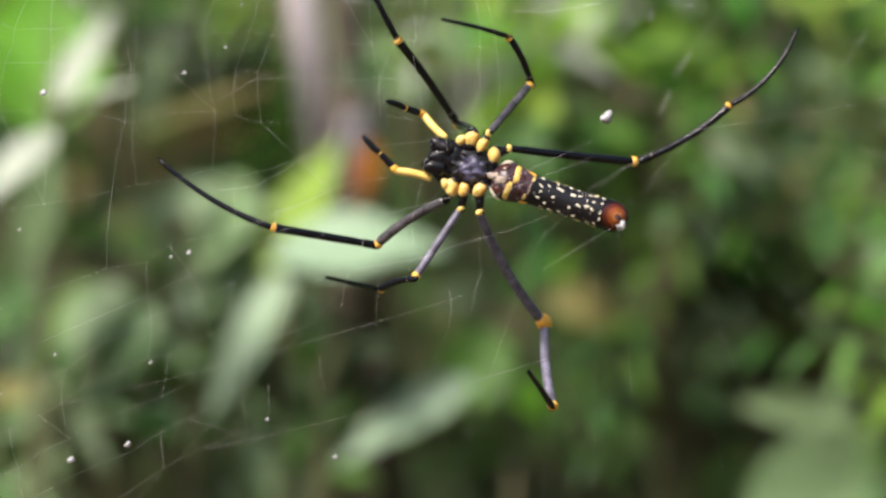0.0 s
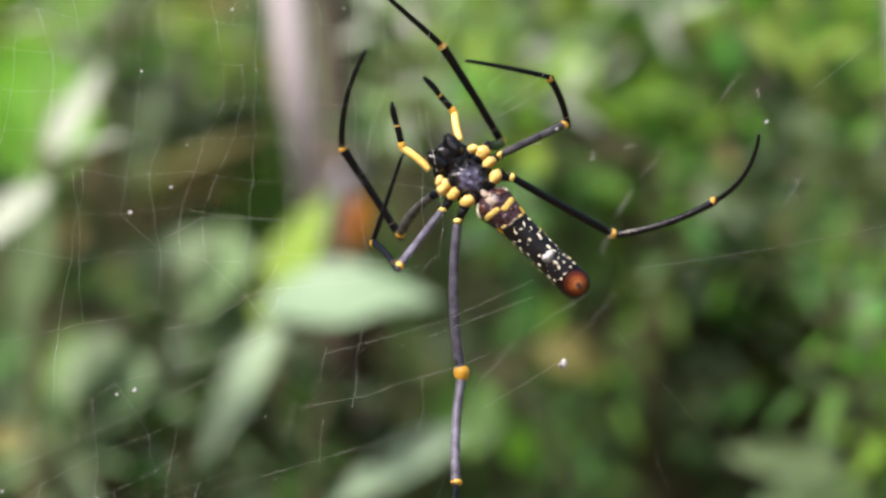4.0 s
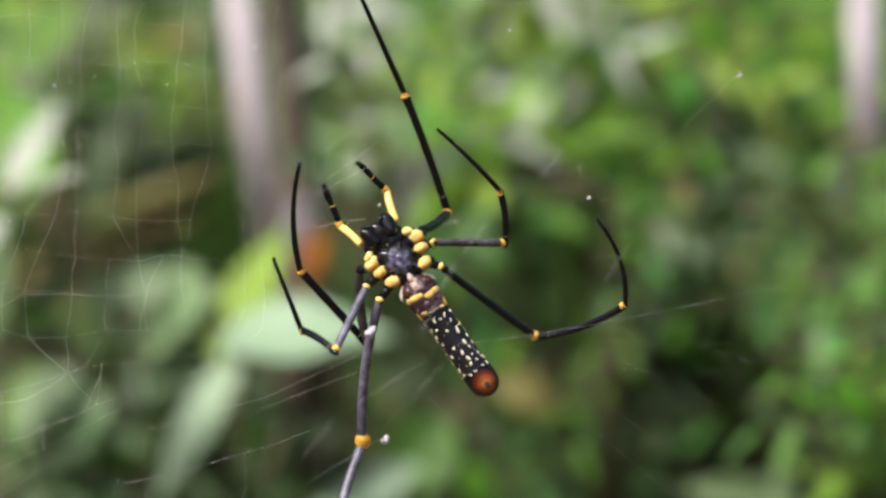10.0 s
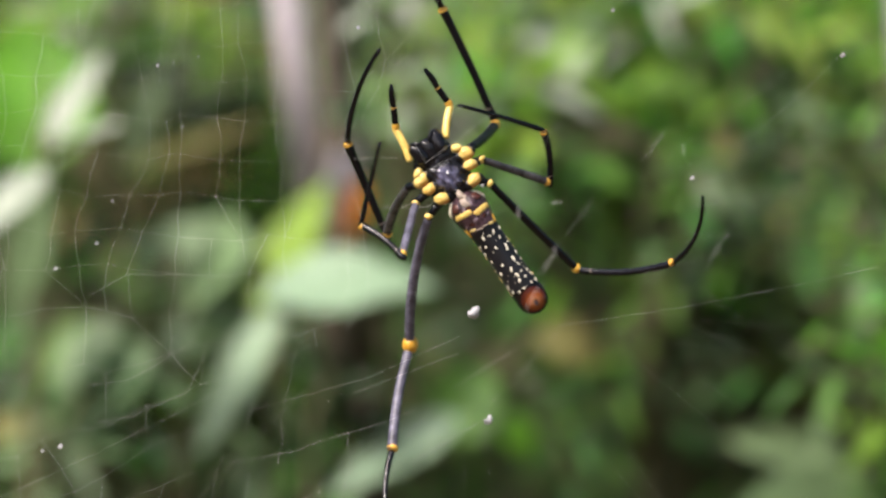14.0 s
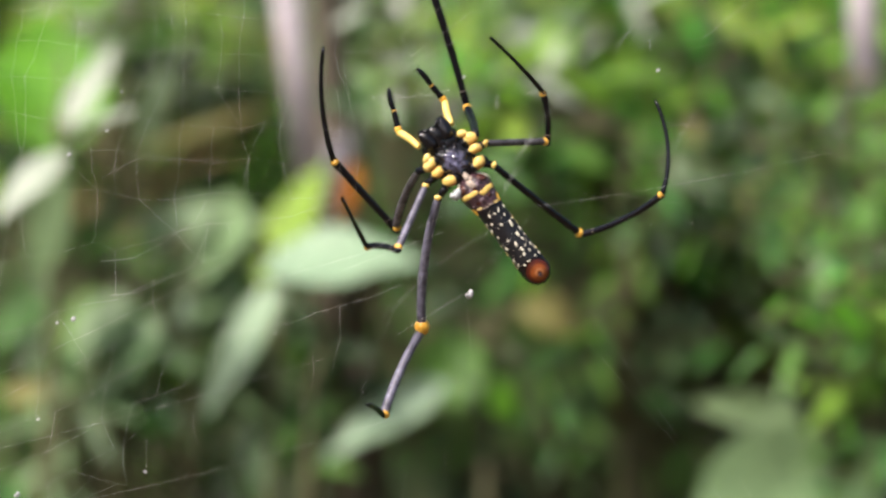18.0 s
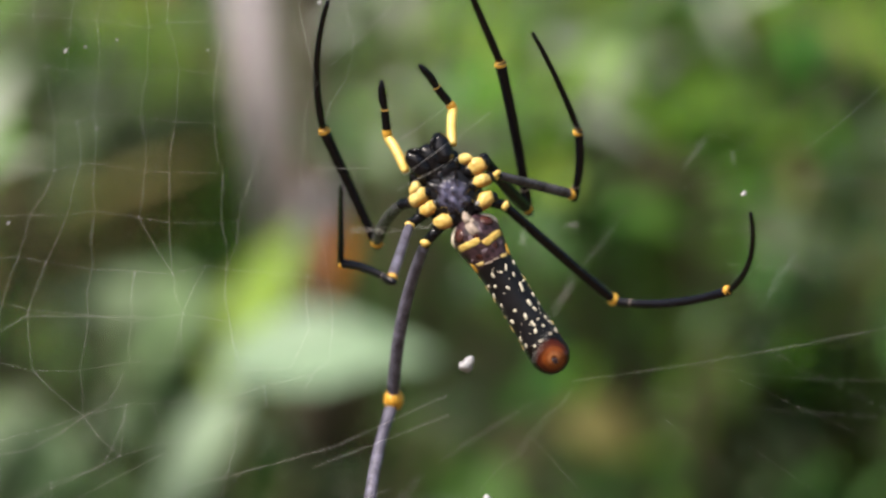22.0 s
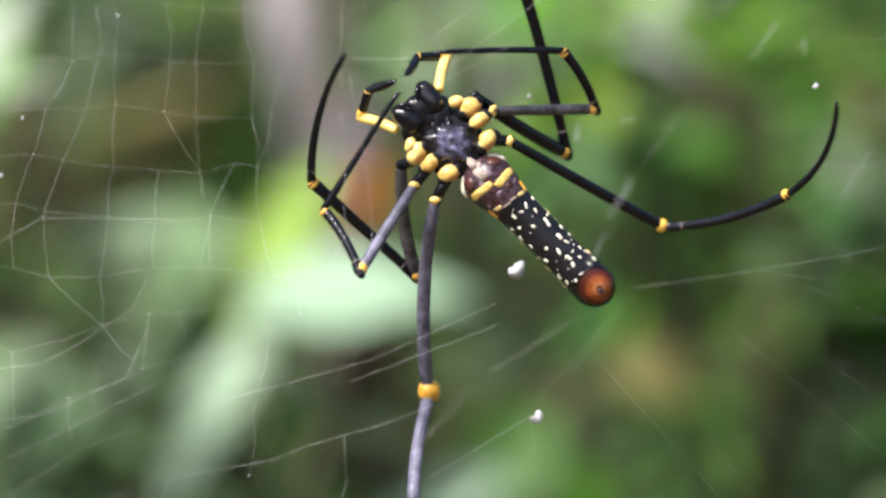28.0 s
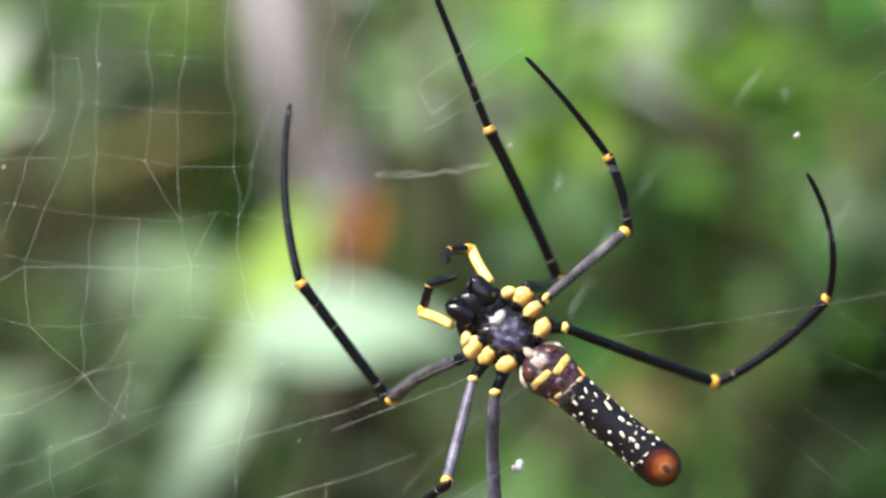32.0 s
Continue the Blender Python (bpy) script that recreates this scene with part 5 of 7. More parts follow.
    step(15, (2.6, 17.8, 17.9), (-18.3, 15.1, 6.5), (-30.3, -1.9, -12.3))
    step(15.5, (4.1, 18.7, 16.9), (-17, 18.2, 5.6), (-30.8, 1.2, -11.9))
    step(16, (5.5, 19.8, 15.6), (-15.9, 21.4, 5), (-31.5, 4.7, -11.3))
    step(16.5, (6.3, 20.4, 14.6), (-15.3, 22.9, 4.4), (-32.5, 6.9, -10.8))
    step(17, (-1.1, 20.8, 16.4), (-23.3, 21.8, 7.3), (-38.7, 7.7, -11.3))
    step(17.5, (2.6, 20.7, 15.9), (-19.1, 22.3, 5.8), (-38.1, 8.9, -9.8))
    step(18, (6.2, 20.2, 14.9), (-14.9, 22.8, 3.7), (-37.4, 9.7, -6.4))
    step(18.5, (1, 19.3, 17.2), (-20.6, 18.9, 6.8), (-42.5, 5.5, -4.4))
    step(19, (-1.7, 17.7, 18.4), (-23.8, 13.8, 9.9), (-44.9, 0.7, -3.1))
    step(19.5, (1.7, 16, 18.9), (-21.1, 12.3, 12.4), (-44.4, 1.7, 1))
    step(20, (6.8, 14.5, 17.8), (-16.5, 11.2, 13.1), (-41.9, 3, 4.7))
    step(20.5, (7.9, 15.2, 17), (-14.9, 14.5, 9.5), (-37.4, 5.7, -4.6))
    step(21, (8.9, 16.3, 15.8), (-13.4, 18.1, 7.1), (-32.7, 7.8, -10.3))
    step(21.5, (4.7, 15.3, 18.4), (-17, 15.2, 8.2), (-35.7, 4.4, -9.7))
    step(22, (1.9, 15.2, 19.2), (-19.3, 13.3, 8.1), (-37.4, 1.9, -10))
    step(22.5, (8.9, 16, 16), (-12.9, 14.2, 6.1), (-26, 2.1, -15.5))
    step(23, (10, 16.3, 15.1), (-11.2, 14.5, 4), (-24, -0.3, -16.1))
    step(23.5, (10.1, 19.1, 13), (-12, 17.5, 3.8), (-23.1, -2.2, -12.7))
    step(24, (8.6, 20.9, 12.6), (-13.7, 18.3, 4.1), (-26.3, -2.3, -10.1))
    step(24.5, (7.5, 21.8, 12.5), (-14.8, 19.3, 4), (-27.8, -2, -8.7))
    step(25, (9.1, 21.1, 11.9), (-13, 19.2, 2.8), (-27.1, -0.3, -11.5))
    step(25.5, (12.6, 19.3, 9.9), (-9.1, 19.1, -0.3), (-25.5, 3.2, -16.5))
    step(26, (16.2, 17.4, 4.4), (-5.2, 18.9, -6.3), (-24, 6.6, -23.1))
    step(26.5, (17.1, 16.3, 1.6), (-3.5, 19, -10.3), (-23.3, 8.1, -26.9))
    step(27, (13.5, 18.9, 8.8), (-9.1, 20, 0.9), (-29.6, 7, -13.1))
    step(27.5, (13.1, 18.8, 9.7), (-9.3, 20, 1.1), (-24.8, 4.5, -16.2))
    step(28, (12.8, 18.4, 10.6), (-9.5, 20, 1.7), (-20.1, 2.6, -17.4))
    step(28.5, (12, 19.2, 10.8), (-10.1, 20.4, 1.6), (-21.8, 2, -16))
    step(29, (11.4, 20.2, 10.4), (-10.6, 21, 1), (-23.8, 1.8, -14.5))
    step(29.5, (12.3, 20.6, 8.6), (-9.8, 22.5, -0.5), (-23.1, 1.8, -13.8))
    step(30, (13, 21, 6.5), (-9.1, 23.9, -2.5), (-22.5, 1.9, -13.5))
    step(30.5, (9.9, 21.5, 10.6), (-11.8, 23.7, 0.6), (-22.8, 1.7, -12.7))
    step(31, (9.7, 20.5, 12), (-11.8, 23.1, 1.7), (-25.9, 5.1, -14.5))
    step(31.5, (3.1, 21.9, 14.7), (-19.4, 22.6, 6.1), (-38, 3.4, -2.2))
    step(32, (-5.3, 20.1, 16.4), (-28.2, 15.8, 10.8), (-47.9, -3.5, 15.9))
    step.done()
    step = Stride('R1')
    step(0, (-4.7, -7.9, 21.5), (-23, -20.3, 2.7), (-42.8, -38.2, -5.5))
    step(0.5, (1.7, -7.2, 21.6), (-18.4, -16.1, 2.7), (-30.9, -22.6, -21.5))
    step(1, (2.8, -7.6, 21.4), (-19.2, -16.7, 4.8), (-39.3, -23.9, -13.3))
    step(1.5, (3, -8.1, 21.3), (-20.1, -17.2, 6.3), (-45.7, -25.4, -1.5))
    step(2, (-2.2, -7.2, 21.8), (-18.3, -12, -1.9), (-45.1, -15.2, -9.4))
    step(2.5, (-1.9, -8.7, 21.8), (-21.1, -10.5, 0.1), (-49, -11.4, 2.7))
    step(3, (-1.5, -9.3, 21.7), (-22.3, -11.4, 1.6), (-49.3, -11.9, -5.8))
    step(3.5, (-0.6, -9.9, 21.7), (-23, -13.3, 3.6), (-47.2, -12.8, -10.5))
    step(4, (0.2, -10.4, 21.6), (-23.7, -15.4, 5.9), (-45.1, -13.6, -12.1))
    step(4.5, (1.1, -10.6, 21.4), (-24, -16.3, 8.1), (-44.1, -14.1, -11.3))
    step(5, (3.2, -9.5, 21.2), (-21.3, -12.4, 6), (-44.2, -11.1, -10.1))
    step(5.5, (4.5, -11.5, 20.6), (-20.3, -18.1, 7.1), (-41.3, -20.5, -11.3))
    step(6, (6.3, -13.4, 19.5), (-19, -23.9, 10), (-38.4, -29.6, -9.4))
    step(6.5, (10.4, -12.5, 17.6), (-14.9, -21.3, 6.6), (-38.4, -20, -8.6))
    step(7, (13.6, -11.1, 15.3), (-11.6, -17.6, 2.4), (-37.9, -10.3, -3.4))
    step(7.5, (12.8, -9.8, 16.3), (-12.1, -14.7, 2.2), (-38.8, -10.9, -5.1))
    step(8, (10.8, -9, 18), (-13.4, -13.2, 2.4), (-40.7, -12.4, -3.7))
    step(8.5, (4.1, -10.7, 20.8), (-21.1, -15.4, 7.3), (-45.8, -15.7, -5.8))
    step(9, (-4.6, -14.1, 20.6), (-31.2, -20.4, 11.1), (-53.1, -21.7, -6.4))
    step(9.5, (-11.4, -20.8, 14.1), (-36.8, -32.2, 5.9), (-60.1, -38.3, -8.4))
    step(10, (-1.5, -14.4, 20.7), (-27.8, -20.7, 10.1), (-51.9, -24.6, -3.5))
    step(10.5, (-1, -11.9, 21.4), (-28.1, -16.3, 12.1), (-48, -17.3, -7.6))
    step(11, (0.1, -13.5, 20.9), (-26.7, -21.9, 13.7), (-48.3, -26, -3.6))
    step(11.5, (-3.7, -12.3, 21.2), (-29.7, -21.9, 12.6), (-49.1, -28.7, -6.3))
    step(12, (1.4, -11.4, 21.3), (-26.5, -16.6, 27.2), (-48, -21.7, 10.1))
    step(12.5, (6.9, -9.4, 20), (-21, -14.9, 25.8), (-42.3, -19.9, 8.3))
    step(13, (10.2, -8.2, 18.4), (-16.8, -14.3, 10), (-37.5, -19.5, -8.2))
    step(13.5, (4, -11.5, 20.8), (-23, -16.5, 11.5), (-44.6, -20.6, -5.9))
    step(14, (-2.7, -14.9, 20.5), (-29.7, -18.8, 10.6), (-51.7, -21.8, -6.4))
    step(14.5, (-2.3, -12.3, 21.3), (-28.8, -16.5, 10.2), (-49.5, -16.3, -8.5))
    step(15, (-0.5, -10.4, 21.6), (-26.2, -15.2, 9.1), (-47, -15.6, -9.7))
    step(15.5, (2.8, -8.8, 21.4), (-22.3, -14.1, 7.9), (-44, -15.1, -9.9))
    step(16, (5.7, -7.4, 20.6), (-18.9, -13.2, 6.4), (-41.6, -14.7, -10))
    step(16.5, (7.1, -7, 20), (-17.3, -12.9, 5.6), (-40.5, -14.6, -10.1))
    step(17, (-0.5, -9.2, 21.7), (-25.7, -14.6, 8.4), (-46.8, -20, -9.2))
    step(17.5, (-5, -9.3, 21.4), (-31.2, -17, 11.7), (-51.3, -24.8, -6.2))
    step(18, (-7.2, -9.5, 20.9), (-33.9, -18.4, 14.1), (-53.5, -27.6, -3.7))
    step(18.5, (-5.3, -9.9, 21.3), (-32.3, -16.1, 12.7), (-53.4, -22.2, -4.6))
    step(19, (-0.9, -11.5, 21.4), (-28.1, -14.4, 11.8), (-50.5, -17.5, -4.7))
    step(19.5, (-2.1, -14.8, 20.6), (-30, -18, 13.3), (-52.8, -20, -2.8))
    step(20, (-2.5, -17.7, 19.3), (-30.6, -22, 13.6), (-53.9, -22.9, -1.9))
    step(20.5, (-0.4, -16.2, 20), (-28.3, -20.7, 13.5), (-51.2, -22, -2.6))
    step(21, (4, -13.4, 20.3), (-23.2, -18.7, 11.8), (-45.6, -20.6, -4.9))
    step(21.5, (5.8, -12.2, 20.1), (-19.9, -18.7, 8.3), (-42.1, -20.9, -8.6))
    step(22, (9.7, -9.9, 18.5), (-14.2, -18.1, 4.3), (-35.7, -20.6, -13.4))
    step(22.5, (17.7, -5.9, 10), (-5.4, -18.3, -2.4), (-20.6, -22.9, -25.5))
    step(23, (16.8, -7.1, 11.8), (-7.9, -17.5, 0.7), (-29.8, -22.5, -16))
    step(23.5, (18.9, -3.6, 6.3), (-4.9, -10.5, -8.8), (-27.9, -9.7, -24.8))
    step(24, (18.9, -3.4, 5.8), (-5.9, -10.6, -7.4), (-26, -9.2, -26.8))
    step(24.5, (18.1, -4.3, 8.7), (-8, -11.7, -1.6), (-33.6, -8.7, -12.5))
    step(25, (18, -5.6, 9.4), (-7.8, -13.6, -1.2), (-32.3, -9.9, -14.2))
    step(25.5, (17.9, -6.9, 9.7), (-7.6, -16.1, -0.6), (-29.7, -13, -17.5))
    step(26, (17.9, -8.3, 9.8), (-7.3, -19, 0.3), (-27, -17.3, -19.6))
    step(26.5, (17.6, -10.2, 10), (-7.1, -22.1, 0.4), (-25.9, -22.3, -20.3))
    step(27, (14.2, -14.2, 13.5), (-10.2, -25.8, 3.1), (-28.4, -33, -16.9))
    step(27.5, (14.4, -13.1, 13.8), (-9.5, -25.2, 2.8), (-26.5, -33.7, -17.7))
    step(28, (14.8, -12, 13.8), (-8.7, -24.8, 2.4), (-24.4, -33.8, -18.9))
    step(28.5, (12.7, -12.4, 15.8), (-11.4, -24.8, 5.5), (-27.4, -33.5, -15.8))
    step(29, (10.1, -12.7, 17.7), (-14.5, -24.9, 8.5), (-30.9, -33.2, -12.7))
    step(29.5, (9.5, -10.2, 18.7), (-14.7, -22.6, 8.7), (-31.3, -30.6, -12.4))
    step(30, (8.7, -7.7, 19.3), (-15.1, -19.7, 7.7), (-31.4, -27.5, -13.6))
    step(30.5, (4.5, -8.9, 21), (-16.6, -18.6, 3.6), (-31.6, -26.2, -18.9))
    step(31, (6.2, -8.8, 20.4), (-18, -18.5, 7.7), (-35.3, -23.1, -13.8))
    step(31.5, (-0.6, -11.3, 21.5), (-26.3, -20.9, 11.8), (-46.7, -25.5, -6.7))
    step(32, (1.8, -11.5, 21.2), (-22.7, -21.9, 9.7), (-47.1, -33.8, 2.8))
    step.done()
    step = Stride('L3')
    step(0, (-2.1, 25.9, -3.4), (-8.1, 30.6, 5.8), (-19.5, 32.1, -13))
    step(0.5, (10, 17.7, -13.3), (4.1, 27.1, -8.9), (-10.7, 32.6, -24.2))
    step(1, (2.6, 23.9, -9.5), (-5.8, 25.4, -1.1), (-16.6, 10.8, -13.5))
    step(1.5, (9.8, 19.4, -12.2), (0.4, 25.4, -7.8), (-14.7, 21.9, -23.4))
    step(2, (4.3, 22.4, -11.4), (-4.9, 22.3, -3.7), (-12.2, 4.9, -15.1))
    step(2.5, (6.2, 21.2, -12.3), (-3, 22.5, -4.7), (-11.3, 6.7, -17.5))
    step(3, (5.7, 21.6, -12), (-3.1, 23, -4), (-11.6, 6.7, -16.1))
    step(3.5, (5.1, 23, -10.5), (-3.2, 23.6, -1.9), (-11.9, 6.8, -13.1))
    step(4, (4.4, 24.3, -8.7), (-3.3, 24.2, 0.5), (-12.3, 6.9, -9.7))
    step(4.5, (3.9, 24.9, -7.6), (-3.3, 24.5, 2), (-12.6, 6.8, -7.1))
    step(5, (8.4, 21.1, -11.3), (-0.1, 24.4, -3.5), (-14.3, 16.1, -18.2))
    step(5.5, (7.1, 21.5, -11.5), (-2, 23.4, -4), (-17, 14.2, -17.2))
    step(6, (5, 22, -11.7), (-4.7, 21.9, -4.6), (-18.6, 11, -17.8))
    step(6.5, (2.9, 21.9, -12.2), (-6.3, 20.7, -4.6), (-18.4, 8.2, -18))
    step(7, (1.7, 21.9, -12.2), (-7.1, 20.1, -4.3), (-18, 6.1, -17.2))
    step(7.5, (2.6, 22, -12.1), (-6.7, 20.8, -4.6), (-16.6, 4.9, -16.2))
    step(8, (4.3, 22.1, -11.8), (-5.4, 22.3, -4.8), (-14.1, 4.4, -14.1))
    step(8.5, (5.9, 22.3, -11.1), (-0.3, 24.7, -1.1), (-8.6, 12.6, -17.4))
    step(9, (7.8, 22.3, -10.2), (4, 26.3, 0.5), (-4.6, 20.8, -19))
    step(9.5, (10.9, 17.1, -13.2), (3.9, 22.1, -4.9), (-6.8, 11.6, -20.9))
    step(10, (9.9, 22.1, -9), (2.2, 25.5, -0.4), (-13.8, 22, -15.1))
    step(10.5, (13.4, 18.3, -10), (7.6, 25.7, -2.5), (-6, 24, -19.7))
    step(11, (14.7, 16.7, -9.9), (8.4, 24.5, -3.2), (-6.5, 16.7, -17.4))
    step(11.5, (12.2, 19.8, -9.8), (5.4, 25.6, -1.8), (-7.7, 14.6, -15.6))
    step(12, (4.8, 23.2, -10.3), (-5.2, 20.9, -4), (-18.7, 3.9, -7.2))
    step(12.5, (6.4, 22.7, -10.4), (-1.6, 23.6, -1.5), (-13.4, 9.3, -13.3))
    step(13, (8.6, 21.6, -10.7), (2.2, 26.3, -1.6), (-7.9, 14.9, -17.4))
    step(13.5, (9.4, 19.2, -12.6), (1.4, 23.7, -4.9), (-9.8, 11.4, -19.3))
    step(14, (9.9, 17.4, -13.6), (-0.4, 21.1, -8.7), (-12.7, 8.2, -21.6))
    step(14.5, (5.8, 21, -12.6), (-4.5, 22.4, -6.6), (-15.2, 8.5, -19.9))
    step(15, (6.7, 21.1, -12.2), (-2.9, 23.3, -5.3), (-14.1, 10.3, -19.1))
    step(15.5, (8.5, 21.2, -11.2), (0.6, 24.3, -2.7), (-11.7, 14, -17.7))
    step(16, (10.4, 21.2, -9.9), (4, 25, -0.5), (-9.5, 17.5, -16.1))
    step(16.5, (11.2, 21.3, -8.9), (5.5, 25.2, 0.9), (-8.5, 19.1, -14.9))
    step(17, (7.5, 23.3, -8.9), (0.3, 22.6, 0.7), (-11.5, 11.3, -14))
    step(17.5, (8.7, 23.1, -8.4), (3, 25.3, 1.9), (-9.1, 18, -14.9))
    step(18, (10.4, 22.6, -7.7), (5.7, 28, 1.9), (-6.7, 26.1, -16.2))
    step(18.5, (9.2, 21.5, -10.4), (3.5, 28, -2.1), (-10.1, 28.5, -19.3))
    step(19, (10.7, 19.8, -11.1), (3.8, 27.2, -4.6), (-11.1, 29, -20.7))
    step(19.5, (12.8, 19.5, -9.5), (3.6, 24.9, -4), (-11.8, 19.4, -18.7))
    step(20, (15.5, 18.8, -6.2), (4.5, 22.3, -2.9), (-11.1, 9.3, -11.4))
    step(20.5, (12.7, 18.8, -10.4), (2.6, 22.8, -5.3), (-10.3, 9.3, -16.9))
    step(21, (10.1, 19.3, -12), (1.4, 23.8, -5.1), (-8.6, 10, -19))
    step(21.5, (8.6, 17.3, -14.4), (0.9, 22.6, -6.9), (-9.4, 12.5, -23.5))
    step(22, (8.6, 16.1, -15), (1.9, 22, -7), (-9.1, 15.4, -24.9))
    step(22.5, (2.3, 22.5, -11.5), (-7.1, 20.9, -4.2), (-18.2, 11.6, -20.8))
    step(23, (7.6, 18.7, -13.9), (-1.8, 22.2, -7.3), (-13.3, 8.8, -20.4))
    step(23.5, (6.2, 20.9, -12.5), (-3.5, 23.7, -6), (-13.6, 6.7, -15.7))
    step(24, (5.9, 22.6, -10.7), (-4.2, 22.3, -4.2), (-15.8, 6.4, -14.1))
    step(24.5, (4.1, 23.6, -9.9), (-6.3, 22.2, -4.1), (-19, 6.2, -12.2))
    step(25, (4.4, 24.1, -8.9), (-6.1, 22.2, -3.5), (-17.7, 5.5, -11.9))
    step(25.5, (4.9, 24.5, -8.1), (-6, 22.1, -3.7), (-15.3, 4, -12.1))
    step(26, (5.5, 24.7, -7.4), (-5.8, 21.9, -4.5), (-12.8, 2.1, -11))
    step(26.5, (6, 24.9, -6.7), (-5.6, 21.9, -6.1), (-11.4, 0.7, -5.1))
    step(27, (6.6, 24.4, -7.6), (-4.5, 22.1, -3.5), (-12.2, 1.5, -2.5))
    step(27.5, (6.4, 24.2, -7.9), (-4.7, 21.9, -3.9), (-11.3, 1, -1.9))
    step(28, (6, 24.2, -8.3), (-4.9, 21.6, -3.9), (-10.1, 0.9, -9.2))
    step(28.5, (2, 24.5, -8.6), (-7.9, 19.3, -4.2), (-12, -1.8, -8.9))
    step(29, (-1.8, 24.6, -7.4), (-10.7, 17.2, -4.3), (-13.8, -4.6, -3.3))
    step(29.5, (2.8, 23.6, -10.1), (-6.8, 19.1, -4.4), (-12.4, 1.2, -15.8))
    step(30, (7.4, 22.7, -10), (-2.7, 21.1, -3.6), (-10.5, 7, -18.7))
    step(30.5, (6.3, 23.4, -9.5), (-3.3, 20.8, -2.7), (-11.6, 0.8, -6.6))
    step(31, (3.7, 24.8, -7.9), (-6.3, 21.6, -2), (-16.3, 2.3, -5))
    step(31.2, (9, 22.6, -9), (3.2, 24.7, 1.2), (-4.4, 19.6, -18.8))
    step(31.5, (14.2, 20.2, -6.4), (12.6, 28.6, 2), (7.9, 38, -17.3))
    step(32, (10, 23.8, -5.6), (9.8, 33.2, 1.9), (5.6, 42.8, -17.4))
    step.done()
    step = Stride('R3')
    step(0, (6.8, -21.3, 12), (-1.1, -28.9, 6.5), (-15.5, -27.4, -10.1))
    step(0.5, (7.7, -20.7, 12.2), (-1.3, -25.1, 5.1), (-12.3, -15.1, -11.1))
    step(1, (6.1, -22.1, 11.3), (-3, -26, 4.1), (-12.9, -13.9, -11.4))
    step(1.5, (6.1, -22.8, 10.4), (-3.4, -25.7, 3.1), (-13.8, -12.4, -10.9))
    step(2, (7.5, -22.2, 10.5), (-2.7, -23.6, 3.8), (-17, -14.6, -10.3))
    step(2.5, (10, -20, 11.7), (-0.2, -24.5, 6.5), (-16, -16.2, -6.3))
    step(3, (9.3, -20.6, 11.4), (-0.8, -25.4, 6.3), (-16.3, -16.4, -6.5))
    step(3.5, (8.3, -22, 10.4), (-1.6, -26.5, 4.6), (-16.8, -16.7, -7.9))
    step(4, (7, -23.3, 9.2), (-2.7, -27.3, 2.8), (-17.5, -16.8, -9.7))
    step(4.5, (6.3, -23.9, 8.6), (-3.3, -27.6, 1.8), (-17.9, -17, -10.8))
    step(5, (10.3, -22, 8.8), (-0.8, -26, 5.3), (-14.1, -13.8, -7.3))
    step(5.5, (12.8, -19.9, 9.3), (2.2, -25, 5.8), (-7.9, -15.9, -11.5))
    step(6, (14.4, -18.6, 8.8), (4.5, -24.2, 4.3), (-3.3, -18.1, -15.3))
    step(6.5, (11.9, -21, 8.8), (1.7, -23.9, 2.6), (-6.7, -12, -13.9))
    step(7, (8.1, -23.3, 8.5), (-2.6, -23.7, 2.4), (-12.2, -5.8, -6))
    step(7.5, (5.4, -23.6, 9.4), (-5.6, -25.1, 4.1), (-19.2, -11.9, -6.9))
    step(8, (3.8, -23.7, 9.7), (-7.2, -27, 5.5), (-23.6, -19.1, -6.9))
    step(8.5, (3.4, -24.1, 9), (-7.2, -28.1, 4.3), (-23.4, -21.3, -8.9))
    step(9, (3.4, -24.4, 8.6), (-7, -28.7, 3.6), (-22.8, -22.3, -10.3))
    step(9.5, (4.5, -24.1, 8.8), (-4.8, -23.2, 0.8), (-15.9, -7.8, -10.3))
    step(10, (10.6, -21, 10.1), (0.8, -26.2, 4.8), (-17.4, -22.3, -6.8))
    step(10.5, (9.3, -20.5, 11.5), (0.7, -28.1, 7.2), (-15.8, -28, -7.3))
    step(11, (-0.7, -26, 3.4), (-12, -29.1, -0.4), (-30.6, -30.6, -11.9))
    step(11.5, (7.4, -21.9, 11), (-2.8, -25.8, 5.4), (-16.4, -15.6, -8.5))
    step(12, (7.3, -23.4, 8.9), (-3.2, -25.1, 2.7), (-10, -7.2, -8.1))
    step(12.5, (5.9, -23.6, 9.3), (-5.2, -24.9, 4.3), (-15, -14.2, -12.2))
    step(13, (5, -23.6, 9.6), (-6.9, -24.8, 6.8), (-19.9, -21, -10.6))
    step(13.5, (9.7, -20.6, 11.2), (-1.3, -23.6, 6.5), (-15.1, -15.7, -8.6))
    step(14, (14.1, -17.6, 10.3), (4.1, -22.6, 5), (-10.3, -10.3, -6.2))
    step(14.5, (11.1, -20, 10.8), (0.4, -24.4, 6.5), (-13.2, -12.4, -5.9))
    step(15, (8.3, -21.1, 11.5), (-2.7, -24.9, 7.6), (-17.1, -13.9, -4.9))
    step(15.5, (5.4, -22.1, 11.6), (-5.8, -25.4, 7.8), (-21.5, -15.3, -3.8))
    step(16, (3, -22.8, 11.2), (-8.2, -25.9, 7.2), (-25.2, -16.9, -3.4))
    step(16.5, (2.1, -23.4, 10.3), (-9.2, -26.7, 6.5), (-26.8, -19.3, -4.4))
    step(17, (4.7, -23.9, 9.2), (-4.1, -29.9, 3), (-21.3, -32.6, -10.4))
